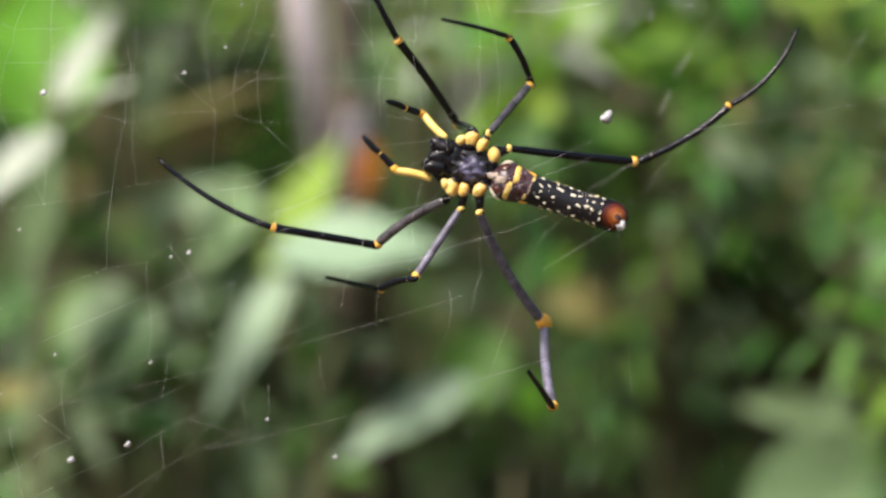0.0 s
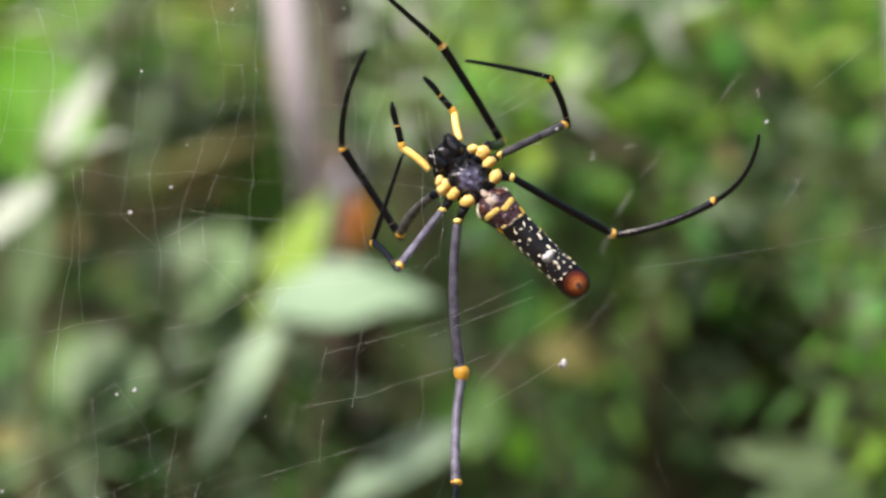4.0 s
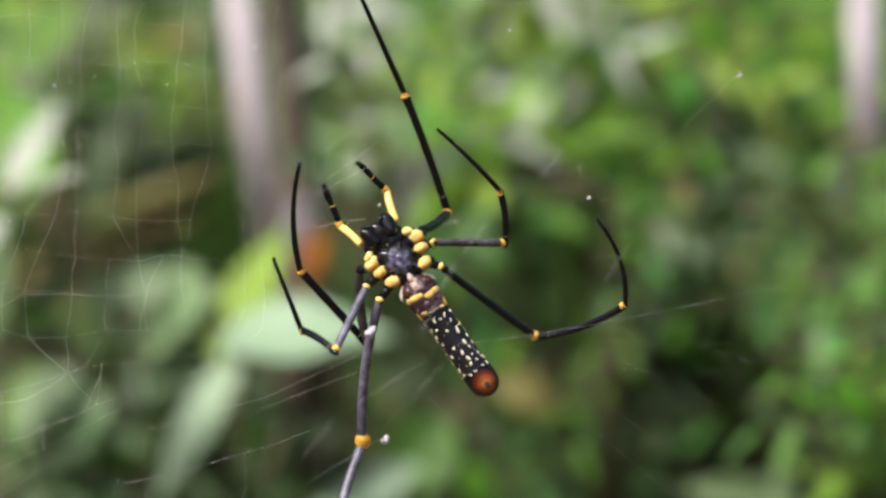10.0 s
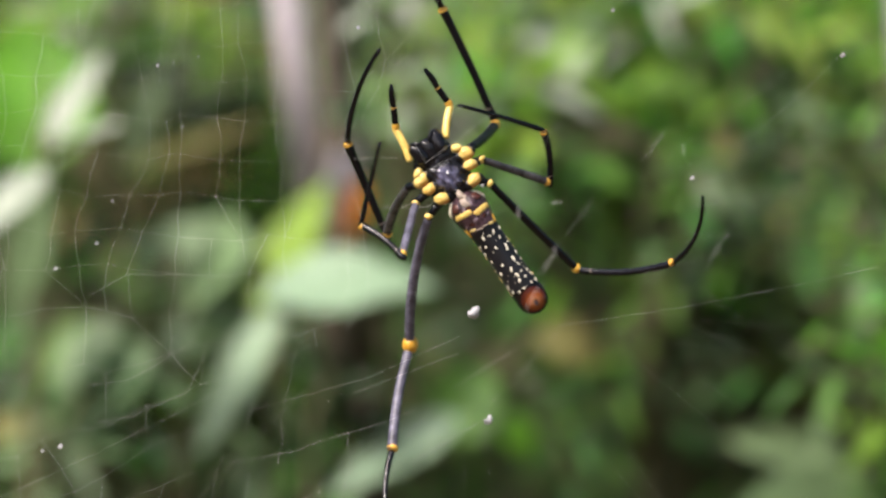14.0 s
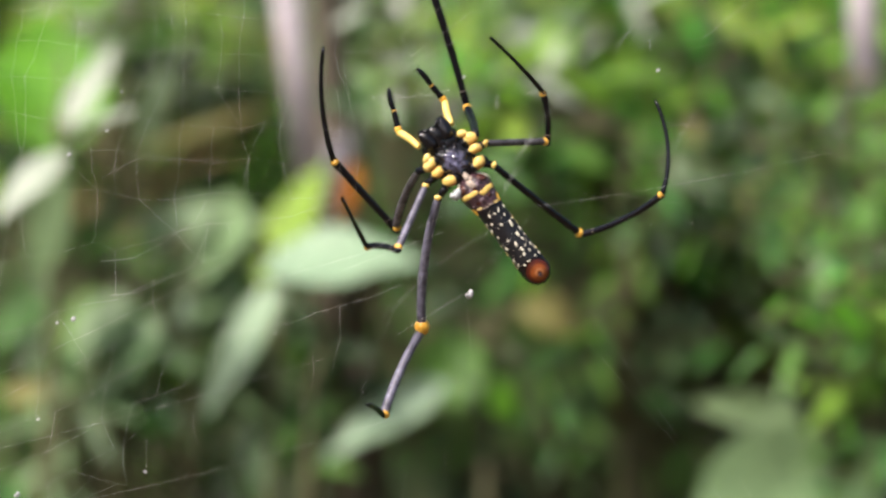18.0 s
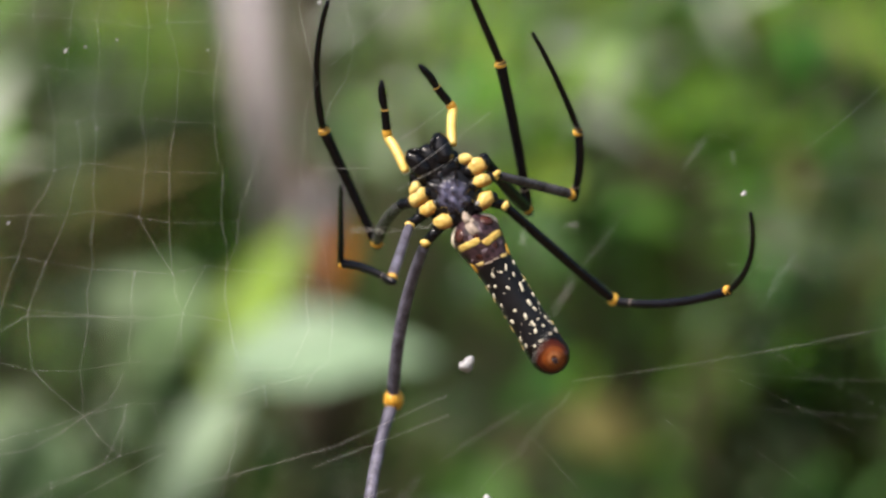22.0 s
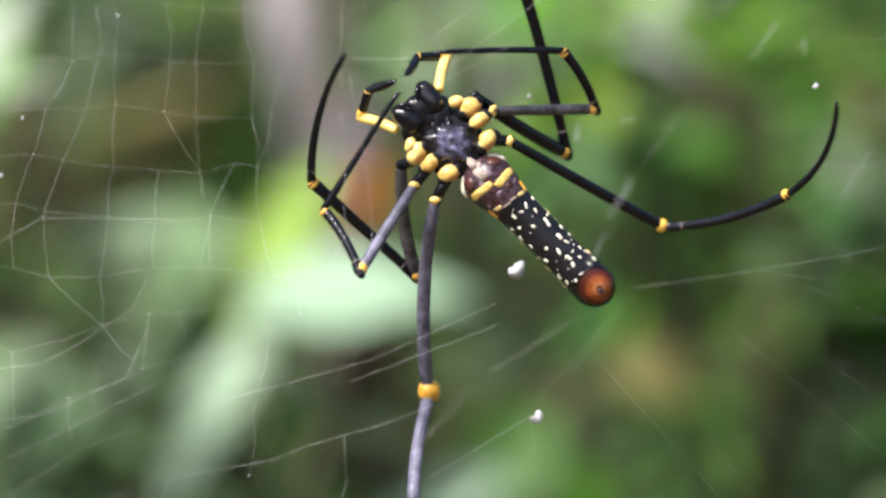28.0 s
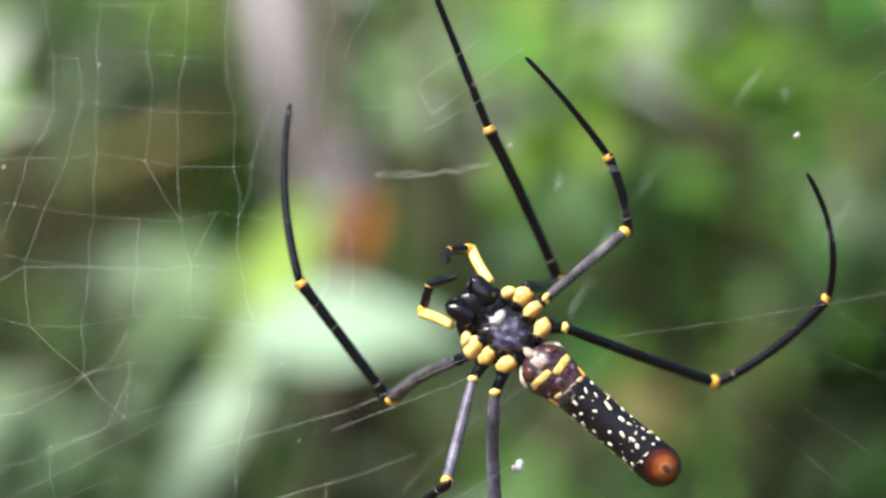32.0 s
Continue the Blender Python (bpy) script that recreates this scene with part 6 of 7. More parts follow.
    step(17.5, (7.6, -22.3, 10.4), (-1.6, -28.1, 4.7), (-19.1, -28.8, -8.7))
    step(18, (9.9, -20.1, 11.7), (0, -25.8, 7), (-17.1, -23.1, -6.5))
    step(18.5, (9.1, -18.8, 13.3), (-0.3, -24.8, 8.1), (-15.9, -19.8, -6.6))
    step(19, (10.8, -18.7, 12.3), (1.5, -24.6, 6.8), (-13.1, -17.3, -7.9))
    step(19.5, (12.5, -19.1, 10.4), (1.9, -24.4, 7.1), (-13.2, -13.6, -4.7))
    step(20, (14.6, -20, 6.5), (3.3, -24.6, 8.1), (-12.2, -11.7, -0.7))
    step(20.5, (13.3, -19.5, 9.1), (3, -24.7, 4.8), (-10.5, -11.3, -6.2))
    step(21, (12.5, -18.5, 11.1), (3.5, -24.3, 5.1), (-8.1, -10.9, -8))
    step(21.5, (11.1, -18.3, 12.5), (2.2, -24.5, 6.7), (-12.5, -18.5, -8.6))
    step(22, (11.4, -17.8, 12.6), (2.3, -23.8, 6.9), (-15.6, -25.2, -5.8))
    step(22.5, (11.9, -20.6, 9.3), (2.3, -24.6, 2.8), (-10.7, -21.1, -14.6))
    step(23, (16.1, -12.4, 11.2), (8.1, -20.6, 6.7), (-6.5, -17.6, -9.5))
    step(23.5, (14.4, -15.3, 11.7), (6.7, -23.9, 7.5), (-9.7, -21.9, -7))
    step(24, (8.8, -23, 8.5), (-1.8, -22.7, 2.3), (-13.2, -5.8, -6))
    step(24.5, (11.1, -22.8, 6.4), (-0.2, -23.3, 1.6), (-9.7, -7.1, -9.9))
    step(25, (10.7, -23.1, 6.5), (-0.8, -23.3, 2.1), (-11.1, -7.5, -9.2))
    step(25.5, (9.3, -23.7, 6.6), (-2.3, -23.4, 2.5), (-14.7, -7.7, -6.7))
    step(26, (8.1, -24.4, 6.3), (-3.7, -23.5, 2.9), (-18, -7.9, -3.1))
    step(26.5, (7.6, -24.6, 6), (-4.3, -23.4, 3.3), (-19.4, -7.9, -0.4))
    step(27, (7.9, -24.2, 6.9), (-4.2, -22.8, 8.8), (-18.3, -6.3, 12.2))
    step(27.5, (10.6, -21.8, 8.9), (-0.8, -22.6, 4.2), (-14.3, -7, -3.1))
    step(28, (12.8, -20, 9.2), (2.7, -22.5, 2.7), (-10.7, -7.8, -6.8))
    step(28.5, (11.1, -20.6, 10.1), (0.7, -22.6, 3.8), (-12, -7.3, -5.5))
    step(29, (9.6, -21.1, 10.7), (-1.1, -22.8, 4.8), (-13.2, -6.8, -4.3))
    step(29.5, (9.9, -21, 10.5), (-0.7, -22.9, 4.6), (-12.1, -6.9, -5.3))
    step(30, (10.1, -20.9, 10.5), (-0.3, -23.2, 4.4), (-11, -7.2, -6.3))
    step(30.5, (7.7, -21.8, 11), (-2.8, -24.2, 5.1), (-13, -8.8, -6.8))
    step(31, (7.6, -22.7, 9.9), (-2, -26.5, 3.2), (-19.3, -24, -10.1))
    step(31.5, (5.6, -22.5, 11), (-3.4, -28.4, 5.2), (-20.6, -29.9, -8.5))
    step(32, (4.2, -24.8, 7.6), (-6, -31.2, 5.2), (-25.4, -33.8, -4.8))
    step.done()
    step = Stride('L4')
    step(0, (27.3, 25.6, 19.8), (34.8, 41.3, 3.3), (27.3, 36, -8.5))
    step(0.5, (25.8, 33.5, 10.5), (34.5, 49.3, -5.3), (34.2, 42.7, -18.7))
    step(1, (24.6, 33.7, 12), (34.5, 51.7, -0.4), (33.8, 44.4, -13.5))
    step(1.5, (25.5, 33.6, 10.8), (35.2, 48.8, -5.2), (41.2, 58.2, -15.1))
    step(2, (23.5, 33.6, 13.9), (36.5, 52.2, 6.3), (43.4, 61.7, -3.2))
    step(2.5, (24.6, 32.2, 14.9), (37.8, 49.8, 5.1), (44.3, 58.6, -5.1))
    step(3, (26.3, 31.5, 13.8), (40, 48.6, 4), (46.8, 56.7, -6.7))
    step(3.5, (28.6, 30.9, 11.1), (43.4, 47.7, 2.4), (50.9, 55.1, -8.3))
    step(4, (30.6, 30.3, 7.3), (46.4, 47, 0.4), (54.8, 53.9, -9.9))
    step(4.5, (31, 29.5, 8.1), (47.4, 46.5, 3.8), (56.1, 53.1, -6.4))
    step(5, (28.9, 29, 13.8), (43.6, 46.3, 6.1), (55, 55.2, 2.1))
    step(5.5, (31, 28.1, 11.2), (46, 45.3, 3.7), (57.7, 54, 0.2))
    step(6, (30.8, 28.3, 11.2), (46.5, 44.5, 3), (58.8, 52.9, 1.1))
    step(6.5, (30.7, 26.3, 14.6), (47.6, 40.8, 5.8), (60.1, 48.9, 7.9))
    step(7, (30.6, 24.1, 17), (48.7, 36.9, 7.9), (61.2, 44.8, 10.6))
    step(7.5, (30.8, 22.4, 18.2), (49.5, 33.9, 8.6), (61, 40.9, 2))
    step(8, (31.9, 21.1, 17.7), (50.7, 31.8, 7.4), (60.5, 37.7, -2.3))
    step(8.5, (32, 22.4, 16.4), (50.5, 34, 6.3), (60.6, 40.4, -2.8))
    step(9, (33.1, 24, 12.7), (51.3, 37, 3.9), (61.5, 44.3, -4.3))
    step(9.5, (28.8, 26.4, 17.1), (45.1, 40.5, 6.4), (53.4, 48.3, -3.3))
    step(10, (29.7, 28.1, 13.7), (44.2, 45.1, 4.8), (52.5, 54.9, -2.9))
    step(10.5, (30.8, 28.9, 10.2), (42.3, 48.4, 2.3), (47, 56.7, -9.3))
    step(11, (32.3, 29.2, 3.7), (42.3, 48.7, -6.1), (46.4, 59.2, -16))
    step(11.5, (30.7, 28.9, 10.4), (38.8, 47.5, -2.5), (28.6, 48, -13.5))
    step(12, (27.6, 29.2, 15.3), (40, 47.9, 6.8), (41.6, 52.2, -7.5))
    step(12.5, (29.5, 29, 12.8), (43.7, 47, 5.9), (50.8, 51.8, -6.4))
    step(13, (28.3, 29, 14.8), (43.3, 45.9, 6.8), (53, 52.1, -2.9))
    step(13.5, (25.9, 27.3, 19.6), (41.4, 43, 10.2), (51.4, 50.8, 2.1))
    step(14, (27.2, 26.8, 18.7), (43.4, 41.9, 9.3), (53.6, 50.2, 2.1))
    step(14.5, (28.4, 26.5, 17.6), (43.3, 41.8, 6.7), (51.5, 49.2, -3.5))
    step(15, (29.1, 26.7, 16.5), (43.3, 42.3, 5.1), (50.1, 49.6, -6.1))
    step(15.5, (29.6, 27, 15.4), (43.1, 43.3, 4.2), (48.8, 50.5, -7.7))
    step(16, (30.1, 27.5, 13.8), (43.1, 44.5, 3.1), (47.6, 51.3, -9.6))
    step(16.5, (30.3, 28, 12.9), (42.8, 45.9, 3.1), (45.6, 51.7, -10.5))
    step(17, (27.3, 29.6, 15.3), (37.6, 47.6, 3.3), (39, 50.3, -11.4))
    step(17.5, (28.6, 29.1, 14.1), (39.1, 47.4, 2.8), (37.3, 49.3, -12))
    step(18, (28.8, 28.7, 14.3), (39.8, 47.2, 3.7), (35.6, 48.7, -10.6))
    step(18.5, (29.4, 29.4, 12.1), (41.8, 48, 3.4), (41.1, 51.1, -11.3))
    step(19, (29, 30, 11.7), (43.1, 48.6, 6.1), (48.2, 53.9, -7))
    step(19.5, (30, 30.5, 8.4), (45.4, 48.7, 11.1), (53.4, 56.3, 0.9))
    step(20, (30.6, 29.3, 9.7), (46.4, 47, 13.3), (55.6, 55.9, 5.5))
    step(20.5, (30.9, 28.1, 11.4), (47.1, 45.6, 14.1), (55.7, 53.8, 4.9))
    step(21, (30.8, 28.1, 11.5), (47.3, 44.5, 5.6), (55.6, 51.9, -4.4))
    step(21.5, (30.8, 26.7, 13.8), (46.4, 41, 2.5), (54.3, 48.3, -8))
    step(22, (26.7, 26.2, 19.8), (41, 39.1, 5.5), (48.3, 46.2, -5.5))
    step(22.5, (26.9, 26.2, 19.6), (44.1, 40.5, 10.9), (51.5, 47.4, -0.2))
    step(23, (27.6, 25.9, 19.2), (42.2, 37.3, 3.9), (49.8, 42.6, -7.9))
    step(23.5, (28.5, 27.2, 16.7), (42.6, 38.2, 0.7), (49.9, 43.9, -11.1))
    step(24, (27.4, 26.5, 18.8), (42.7, 37.7, 4), (50.1, 43, -7.9))
    step(24.5, (26.8, 26.3, 19.6), (41.2, 38.1, 4.5), (48.2, 44.1, -7.3))
    step(25, (27.2, 26.8, 18.7), (41.3, 38.5, 3.2), (48, 45, -8.5))
    step(25.5, (28, 28, 16.4), (41.5, 39.7, 0.4), (48.2, 46.4, -11.2))
    step(26, (28.9, 29.1, 13.6), (41.8, 41, -2.8), (48.3, 47.9, -14.4))
    step(26.5, (29.5, 29.7, 11.5), (41.9, 42.2, -4.8), (48.2, 49.3, -16.5))
    step(27, (26, 29.5, 17), (38.2, 42.9, 1.3), (44.2, 50.2, -10.4))
    step(27.5, (27.4, 29.7, 15.1), (39.3, 43.7, -0.3), (45.2, 51, -12))
    step(28, (27.5, 29.7, 14.8), (39.3, 44.2, -0.3), (45.2, 51.6, -11.9))
    step(28.5, (26.8, 29.7, 15.7), (38.9, 43.6, 0.3), (45, 50.9, -11.3))
    step(29, (26.8, 29.3, 16.4), (39.3, 42.5, 0.6), (45.5, 49.5, -11.1))
    step(29.5, (27.2, 29.8, 15.1), (39.2, 43.8, -0.3), (44.9, 50.7, -12.3))
    step(30, (26.1, 29.7, 16.6), (37.5, 44.3, 1.3), (42.6, 51.1, -11))
    step(30.5, (27, 29.7, 15.5), (38.6, 43.8, -0.1), (44.6, 51.1, -11.7))
    step(31, (28.2, 29.9, 13.6), (41.6, 42.8, -1.4), (47.6, 49.1, -13.7))
    step(31.5, (29.9, 28.8, 12.2), (42.6, 41.7, -3.4), (48.7, 48.1, -15.6))
    step(32, (28.1, 28.7, 15.3), (39.5, 43.1, -0.2), (45.2, 49.8, -12.4))
    step.done()
    step = Stride('R4')
    step(0, (33.6, -13.5, 14.8), (48.1, -31.6, 18.9), (55.8, -51.8, 23))
    step(0.5, (34, -14, 13.7), (47.4, -32.8, 8.9), (53.4, -52.7, 1.9))
    step(1, (33.1, -14.6, 15.2), (46.4, -33.2, 9.7), (50.8, -52.1, -0.7))
    step(1.5, (33.2, -14.2, 15.1), (45.6, -33.7, 10.6), (47.5, -52.9, 0.1))
    step(2, (35, -11.3, 12.9), (47.1, -30.7, 7.2), (46, -50.9, -1.4))
    step(2.5, (35.3, -10.9, 12.3), (46, -30.7, 5.5), (40.4, -51.3, 0.2))
    step(3, (34.3, -11.5, 14.2), (44.4, -31.4, 6.9), (39, -51.2, -1.1))
    step(3.5, (32.8, -12.9, 16.4), (42.6, -33.1, 9.5), (38, -51.2, -2.1))
    step(4, (31.3, -14.2, 18), (40.9, -34.8, 12.1), (37.1, -51.1, -2.2))
    step(4.5, (30.4, -14.8, 18.9), (40.2, -35.5, 13.7), (35.5, -50.8, -1.4))
    step(5, (33.5, -13.5, 14.9), (42, -34.5, 8.5), (29.2, -49.4, -1.3))
    step(5.5, (29.3, -15.2, 20.1), (36.7, -36.2, 12.7), (24.8, -49.1, -0.7))
    step(6, (30.7, -15.2, 18.4), (38.7, -34.7, 8), (28, -45.2, -8.1))
    step(6.5, (29.8, -15.5, 19.3), (39, -33.4, 7.2), (28.9, -42.1, -10.3))
    step(7, (29.7, -14.3, 19.9), (38.5, -32.5, 7.9), (28.9, -40.2, -10.4))
    step(7.5, (30.1, -14.9, 19.3), (38.1, -32.9, 6.5), (25.8, -39.2, -10.7))
    step(8, (29.6, -15.4, 19.6), (36, -34.2, 7), (21.2, -38.8, -8.7))
    step(8.5, (28.7, -15.7, 20.5), (35.9, -34, 7.6), (23.7, -37.3, -10.4))
    step(9, (27.1, -16.8, 21.6), (35.4, -35.2, 9.5), (25.7, -37.5, -10.1))
    step(9.5, (28.2, -19.5, 18.9), (33.8, -37.5, 4.9), (20.5, -39.8, -12.5))
    step(10, (31.2, -15.5, 17.6), (35.9, -35, 5.2), (17.2, -40.1, -5.2))
    step(10.5, (30.2, -16.3, 18.5), (36.3, -36.5, 8.1), (22.8, -45.7, -6.7))
    step(11, (30.3, -16.1, 18.4), (35.3, -37.4, 9.9), (20.9, -49.1, -1.8))
    step(11.5, (30.1, -14, 19.6), (35.7, -35.4, 11.6), (22.2, -49, 0.8))
    step(12, (33.7, -12.7, 14.9), (39, -33.9, 6.1), (20.1, -45, 8.3))
    step(12.5, (31, -12.5, 19.1), (37.4, -33, 9.5), (21.1, -45.2, 1.4))
    step(13, (31.6, -12.4, 18.3), (40.4, -32.1, 9), (28.7, -45.2, -4.3))
    step(13.5, (35.3, -10.6, 12.5), (45.7, -29.5, 3.2), (36.3, -42.7, -11.6))
    step(14, (33.1, -12.4, 16.1), (42.9, -30.2, 4.3), (34.4, -43.1, -11.4))
    step(14.5, (32.5, -13.2, 16.7), (41.6, -31.4, 4.9), (31.5, -43.1, -10.8))
    step(15, (32.1, -14, 17), (40.3, -32.7, 5.4), (28.8, -43.8, -9.8))
    step(15.5, (31.8, -14.9, 17.1), (39.1, -34.4, 6.3), (26.4, -45.2, -8.1))
    step(16, (31.3, -15.5, 17.5), (37.8, -35.9, 7.8), (23.9, -46.7, -5.4))
    step(16.5, (30.9, -15.8, 17.9), (36.4, -36.5, 8.1), (21.1, -47.4, -3.3))
    step(17, (30.5, -15.8, 18.3), (34.9, -36.4, 7.9), (17.5, -46.8, -0.7))
    step(17.5, (30.1, -14.7, 19.4), (34.4, -35.2, 8.7), (16, -46.2, 3.8))
    step(18, (32, -14.1, 17.2), (35.2, -34.7, 6.4), (16.5, -45.9, 9.5))
    step(18.5, (30, -15.2, 19.2), (34.9, -35.9, 9.2), (17.7, -46.6, 0.6))
    step(19, (31.3, -14.9, 17.7), (36.4, -35.2, 7), (20.6, -44.5, -5.2))
    step(19.5, (33.7, -14.9, 13.8), (39.1, -35.5, 3.9), (18.3, -42.2, 1.3))
    step(20, (36, -15.8, 7.2), (39.2, -36.4, -3.7), (17.7, -40.7, -2.7))
    step(20.5, (32.4, -16, 15.5), (36.4, -35.9, 3.6), (15.2, -41, 6.5))
    step(21, (32, -15.4, 16.5), (37.4, -35.3, 5.2), (20.9, -41.7, -7.8))
    step(21.5, (30.2, -16.8, 18.3), (35.8, -35.9, 5.8), (22.5, -43.5, -10))
    step(22, (30.5, -14.9, 18.7), (38.4, -32.4, 5.2), (28.8, -41.8, -12.3))
    step(22.5, (33.4, -14.1, 14.8), (45.1, -30.6, 2.9), (41.2, -42.7, -15.1))
    step(23, (34.5, -13.7, 13), (46.9, -30.1, 1.6), (44.8, -44, -15.3))
    step(23.5, (35.4, -13.1, 11.3), (49.9, -29.7, 3.2), (51, -44.6, -13))
    step(24, (35.7, -11.5, 11.1), (48.4, -29.2, 2.3), (42.3, -44.1, -12.7))
    step(24.5, (36.3, -11.4, 9.6), (47.5, -29.2, -0.9), (39, -44.6, -14.1))
    step(25, (36.2, -11.9, 9.8), (47.2, -29.7, -0.9), (39.4, -45.1, -14.6))
    step(25.5, (35.7, -12.6, 10.7), (46.8, -30.4, 0.1), (39.9, -45.3, -14.6))
    step(26, (35.4, -13.5, 11.1), (46.6, -31.4, 0.8), (40.4, -45.7, -14.7))
    step(26.5, (35.3, -14.2, 10.9), (46.3, -32.2, 0.7), (40.7, -46.3, -15.3))
    step(27, (35.9, -14.3, 9.1), (45.7, -32.5, -2.1), (38.1, -48.2, -15.5))
    step(27.5, (34.7, -15.1, 11.6), (44.9, -33.4, 0.8), (38.5, -49, -13.4))
    step(28, (33.8, -15.2, 13.6), (43.1, -32.6, 1), (37.9, -47.7, -14.1))
    step(28.5, (33.8, -15.4, 13.4), (42.6, -33.3, 1), (36.3, -48.3, -13.9))
    step(29, (33, -14.2, 15.4), (41.6, -31.9, 2.5), (34, -46.8, -11.8))
    step(29.5, (33.1, -13.6, 15.6), (41.8, -31.6, 3.4), (34.5, -46.9, -10.7))
    step(30, (33.6, -13.3, 14.9), (43, -31, 2.6), (36.3, -46.5, -11.5))
    step(30.5, (32.4, -14.1, 16.5), (41.5, -32, 4.2), (35.7, -46.5, -11.2))
    step(31, (31.7, -14.9, 17.2), (39.5, -33.8, 5.6), (30.9, -46.9, -9.9))
    step(31.5, (29.5, -17.3, 18.8), (35.4, -37.1, 7.5), (25.7, -48.2, -8.8))
    step(32, (30.8, -16.4, 17.7), (34.6, -38, 9.4), (19.1, -49.9, -0.6))
    step.done()
    step = Stride('PL')
    step(0, (-13.4, 5.9, -0.3), (-18.1, 3.5, -0.3), (-22.8, 1.2, -0.3))
    step(0.5, (-13.1, 4.7, 2.2), (-17.1, 2.2, -0.2), (-21, -0.3, -2.5))
    step(1, (-13.5, 5, -0.3), (-18.2, 2.6, -0.3), (-22.8, 0.2, -0.3))
    step(1.5, (-13.5, 4.5, -0.3), (-17.8, 1.4, -0.7), (-22, -1.6, -1))
    step(2, (-13.4, 3.6, -0.3), (-17.5, 0.3, -0.3), (-21.6, -3, -0.3))
    step(2.5, (-13.4, 4, -0.3), (-17.7, 0.9, -0.3), (-21.9, -2.1, -0.3))
    step(3, (-13.5, 4.6, -0.3), (-17.9, 1.6, -0.3), (-22.2, -1.3, -0.3))
    step(3.5, (-13.4, 5.3, 0.6), (-17.8, 2.5, -0.5), (-22.1, -0.2, -1.5))
    step(4, (-13.4, 5.8, 0.5), (-17.8, 3.2, -0.8), (-22.1, 0.6, -2.1))
    step(4.5, (-13.4, 6.1, 0.4), (-17.8, 3.5, -1), (-22.1, 1, -2.4))
    step(5, (-13.5, 4.2, -0.3), (-18.1, 1.6, -0.3), (-22.6, -1, -0.3))
    step(5.5, (-13.3, 4.6, 1.3), (-17, 1.8, -1.4), (-20.6, -0.9, -4))
    step(6, (-13.1, 5, 2.2), (-15.8, 2.1, -1.3), (-18.5, -0.7, -4.7))
    step(6.5, (-13, 4.4, 2.3), (-16, 1.8, -1.2), (-19, -0.8, -4.6))
    step(7, (-13, 3.9, 2.2), (-16.5, 1.5, -1), (-19.8, -0.9, -4.1))
    step(7.5, (-12.6, 4.4, 3.2), (-16.7, 2.2, 0.7), (-20.7, -0, -1.7))
    step(8, (-12.2, 5.1, 3.9), (-16.8, 3.1, 2.2), (-21.4, 1.2, 0.5))
    step(8.5, (-12.3, 5.3, 3.8), (-17, 3.4, 2.1), (-21.5, 1.6, 0.4))
    step(9, (-12.3, 5.5, 3.7), (-17, 3.8, 1.8), (-21.5, 2.1, -0))
    step(9.5, (-12.2, 6.6, 3.6), (-16.3, 5.4, 0.4), (-20.3, 4.2, -2.7))
    step(10, (-11.6, 6.4, 4.4), (-16.5, 5.3, 2.7), (-21.3, 4.3, 1))
    step(10.5, (-11.1, 7.9, 4.4), (-16.4, 7.5, 4.4), (-21.6, 7.1, 4.4))
    step(11, (-11.1, 7.9, 4.3), (-14.8, 7.4, 0.5), (-18.3, 6.9, -3.2))
    step(11.5, (-12.1, 8, 2.7), (-17.2, 7.1, 1.4), (-22.1, 6.2, 0.1))
    step(12, (-13.5, 4.3, -0.3), (-17.4, 1.3, -2.3), (-21.1, -1.7, -4.2))
    step(12.5, (-13.1, 5.4, 1.9), (-17.5, 2.8, 0.6), (-21.8, 0.2, -0.7))
    step(13, (-12.6, 6.5, 2.8), (-17.4, 4.3, 2.8), (-22.2, 2.2, 2.8))
    step(13.5, (-13, 5.1, 2.4), (-17.7, 2.9, 1.3), (-22.3, 0.8, 0.3))
    step(14, (-13.4, 3.7, 0.3), (-17.7, 1.4, -1.8), (-21.9, -0.8, -3.9))
    step(14.5, (-12.8, 3.8, 2.7), (-16.8, 1.3, 0.3), (-20.7, -1.2, -2))
    step(15, (-12.6, 4.4, 3.3), (-16.8, 2, 1.1), (-21, -0.3, -1))
    step(15.5, (-12.4, 5.6, 3.5), (-17, 3.6, 1.7), (-21.5, 1.6, 0))
    step(16, (-12.3, 6.7, 3.3), (-17.3, 5.1, 2.3), (-22.1, 3.6, 1.3))
    step(16.5, (-12.1, 7.3, 3.3), (-17.2, 5.9, 3.3), (-22.2, 4.5, 3.3))
    step(17, (-11.8, 7, 3.9), (-16.9, 5.4, 3.9), (-21.8, 3.9, 3.9))
    step(17.5, (-11.6, 6.8, 4.2), (-16.6, 5, 4.2), (-21.5, 3.2, 4.2))
    step(18, (-11.5, 6.7, 4.4), (-16.4, 4.7, 4.4), (-21.2, 2.7, 4.4))
    step(18.5, (-11.7, 6.6, 4.2), (-16.6, 4.9, 3.3), (-21.5, 3.2, 2.5))
    step(19, (-11.9, 6.4, 4.1), (-16.8, 5, 2.8), (-21.7, 3.6, 1.6))
    step(19.5, (-11.6, 6, 4.5), (-16.7, 4.6, 4.5), (-21.7, 3.2, 4.5))
    step(20, (-11.4, 5.8, 4.9), (-16.5, 4.3, 4.9), (-21.5, 2.8, 4.9))
    step(20.5, (-11.8, 5.9, 4.4), (-16.9, 4.3, 4.4), (-21.8, 2.8, 4.4))
    step(21, (-12.3, 6.1, 3.5), (-17.3, 4.4, 3.5), (-22.2, 2.7, 3.5))
    step(21.5, (-12.6, 5.4, 3.3), (-17.6, 3.5, 3.3), (-22.4, 1.7, 3.3))
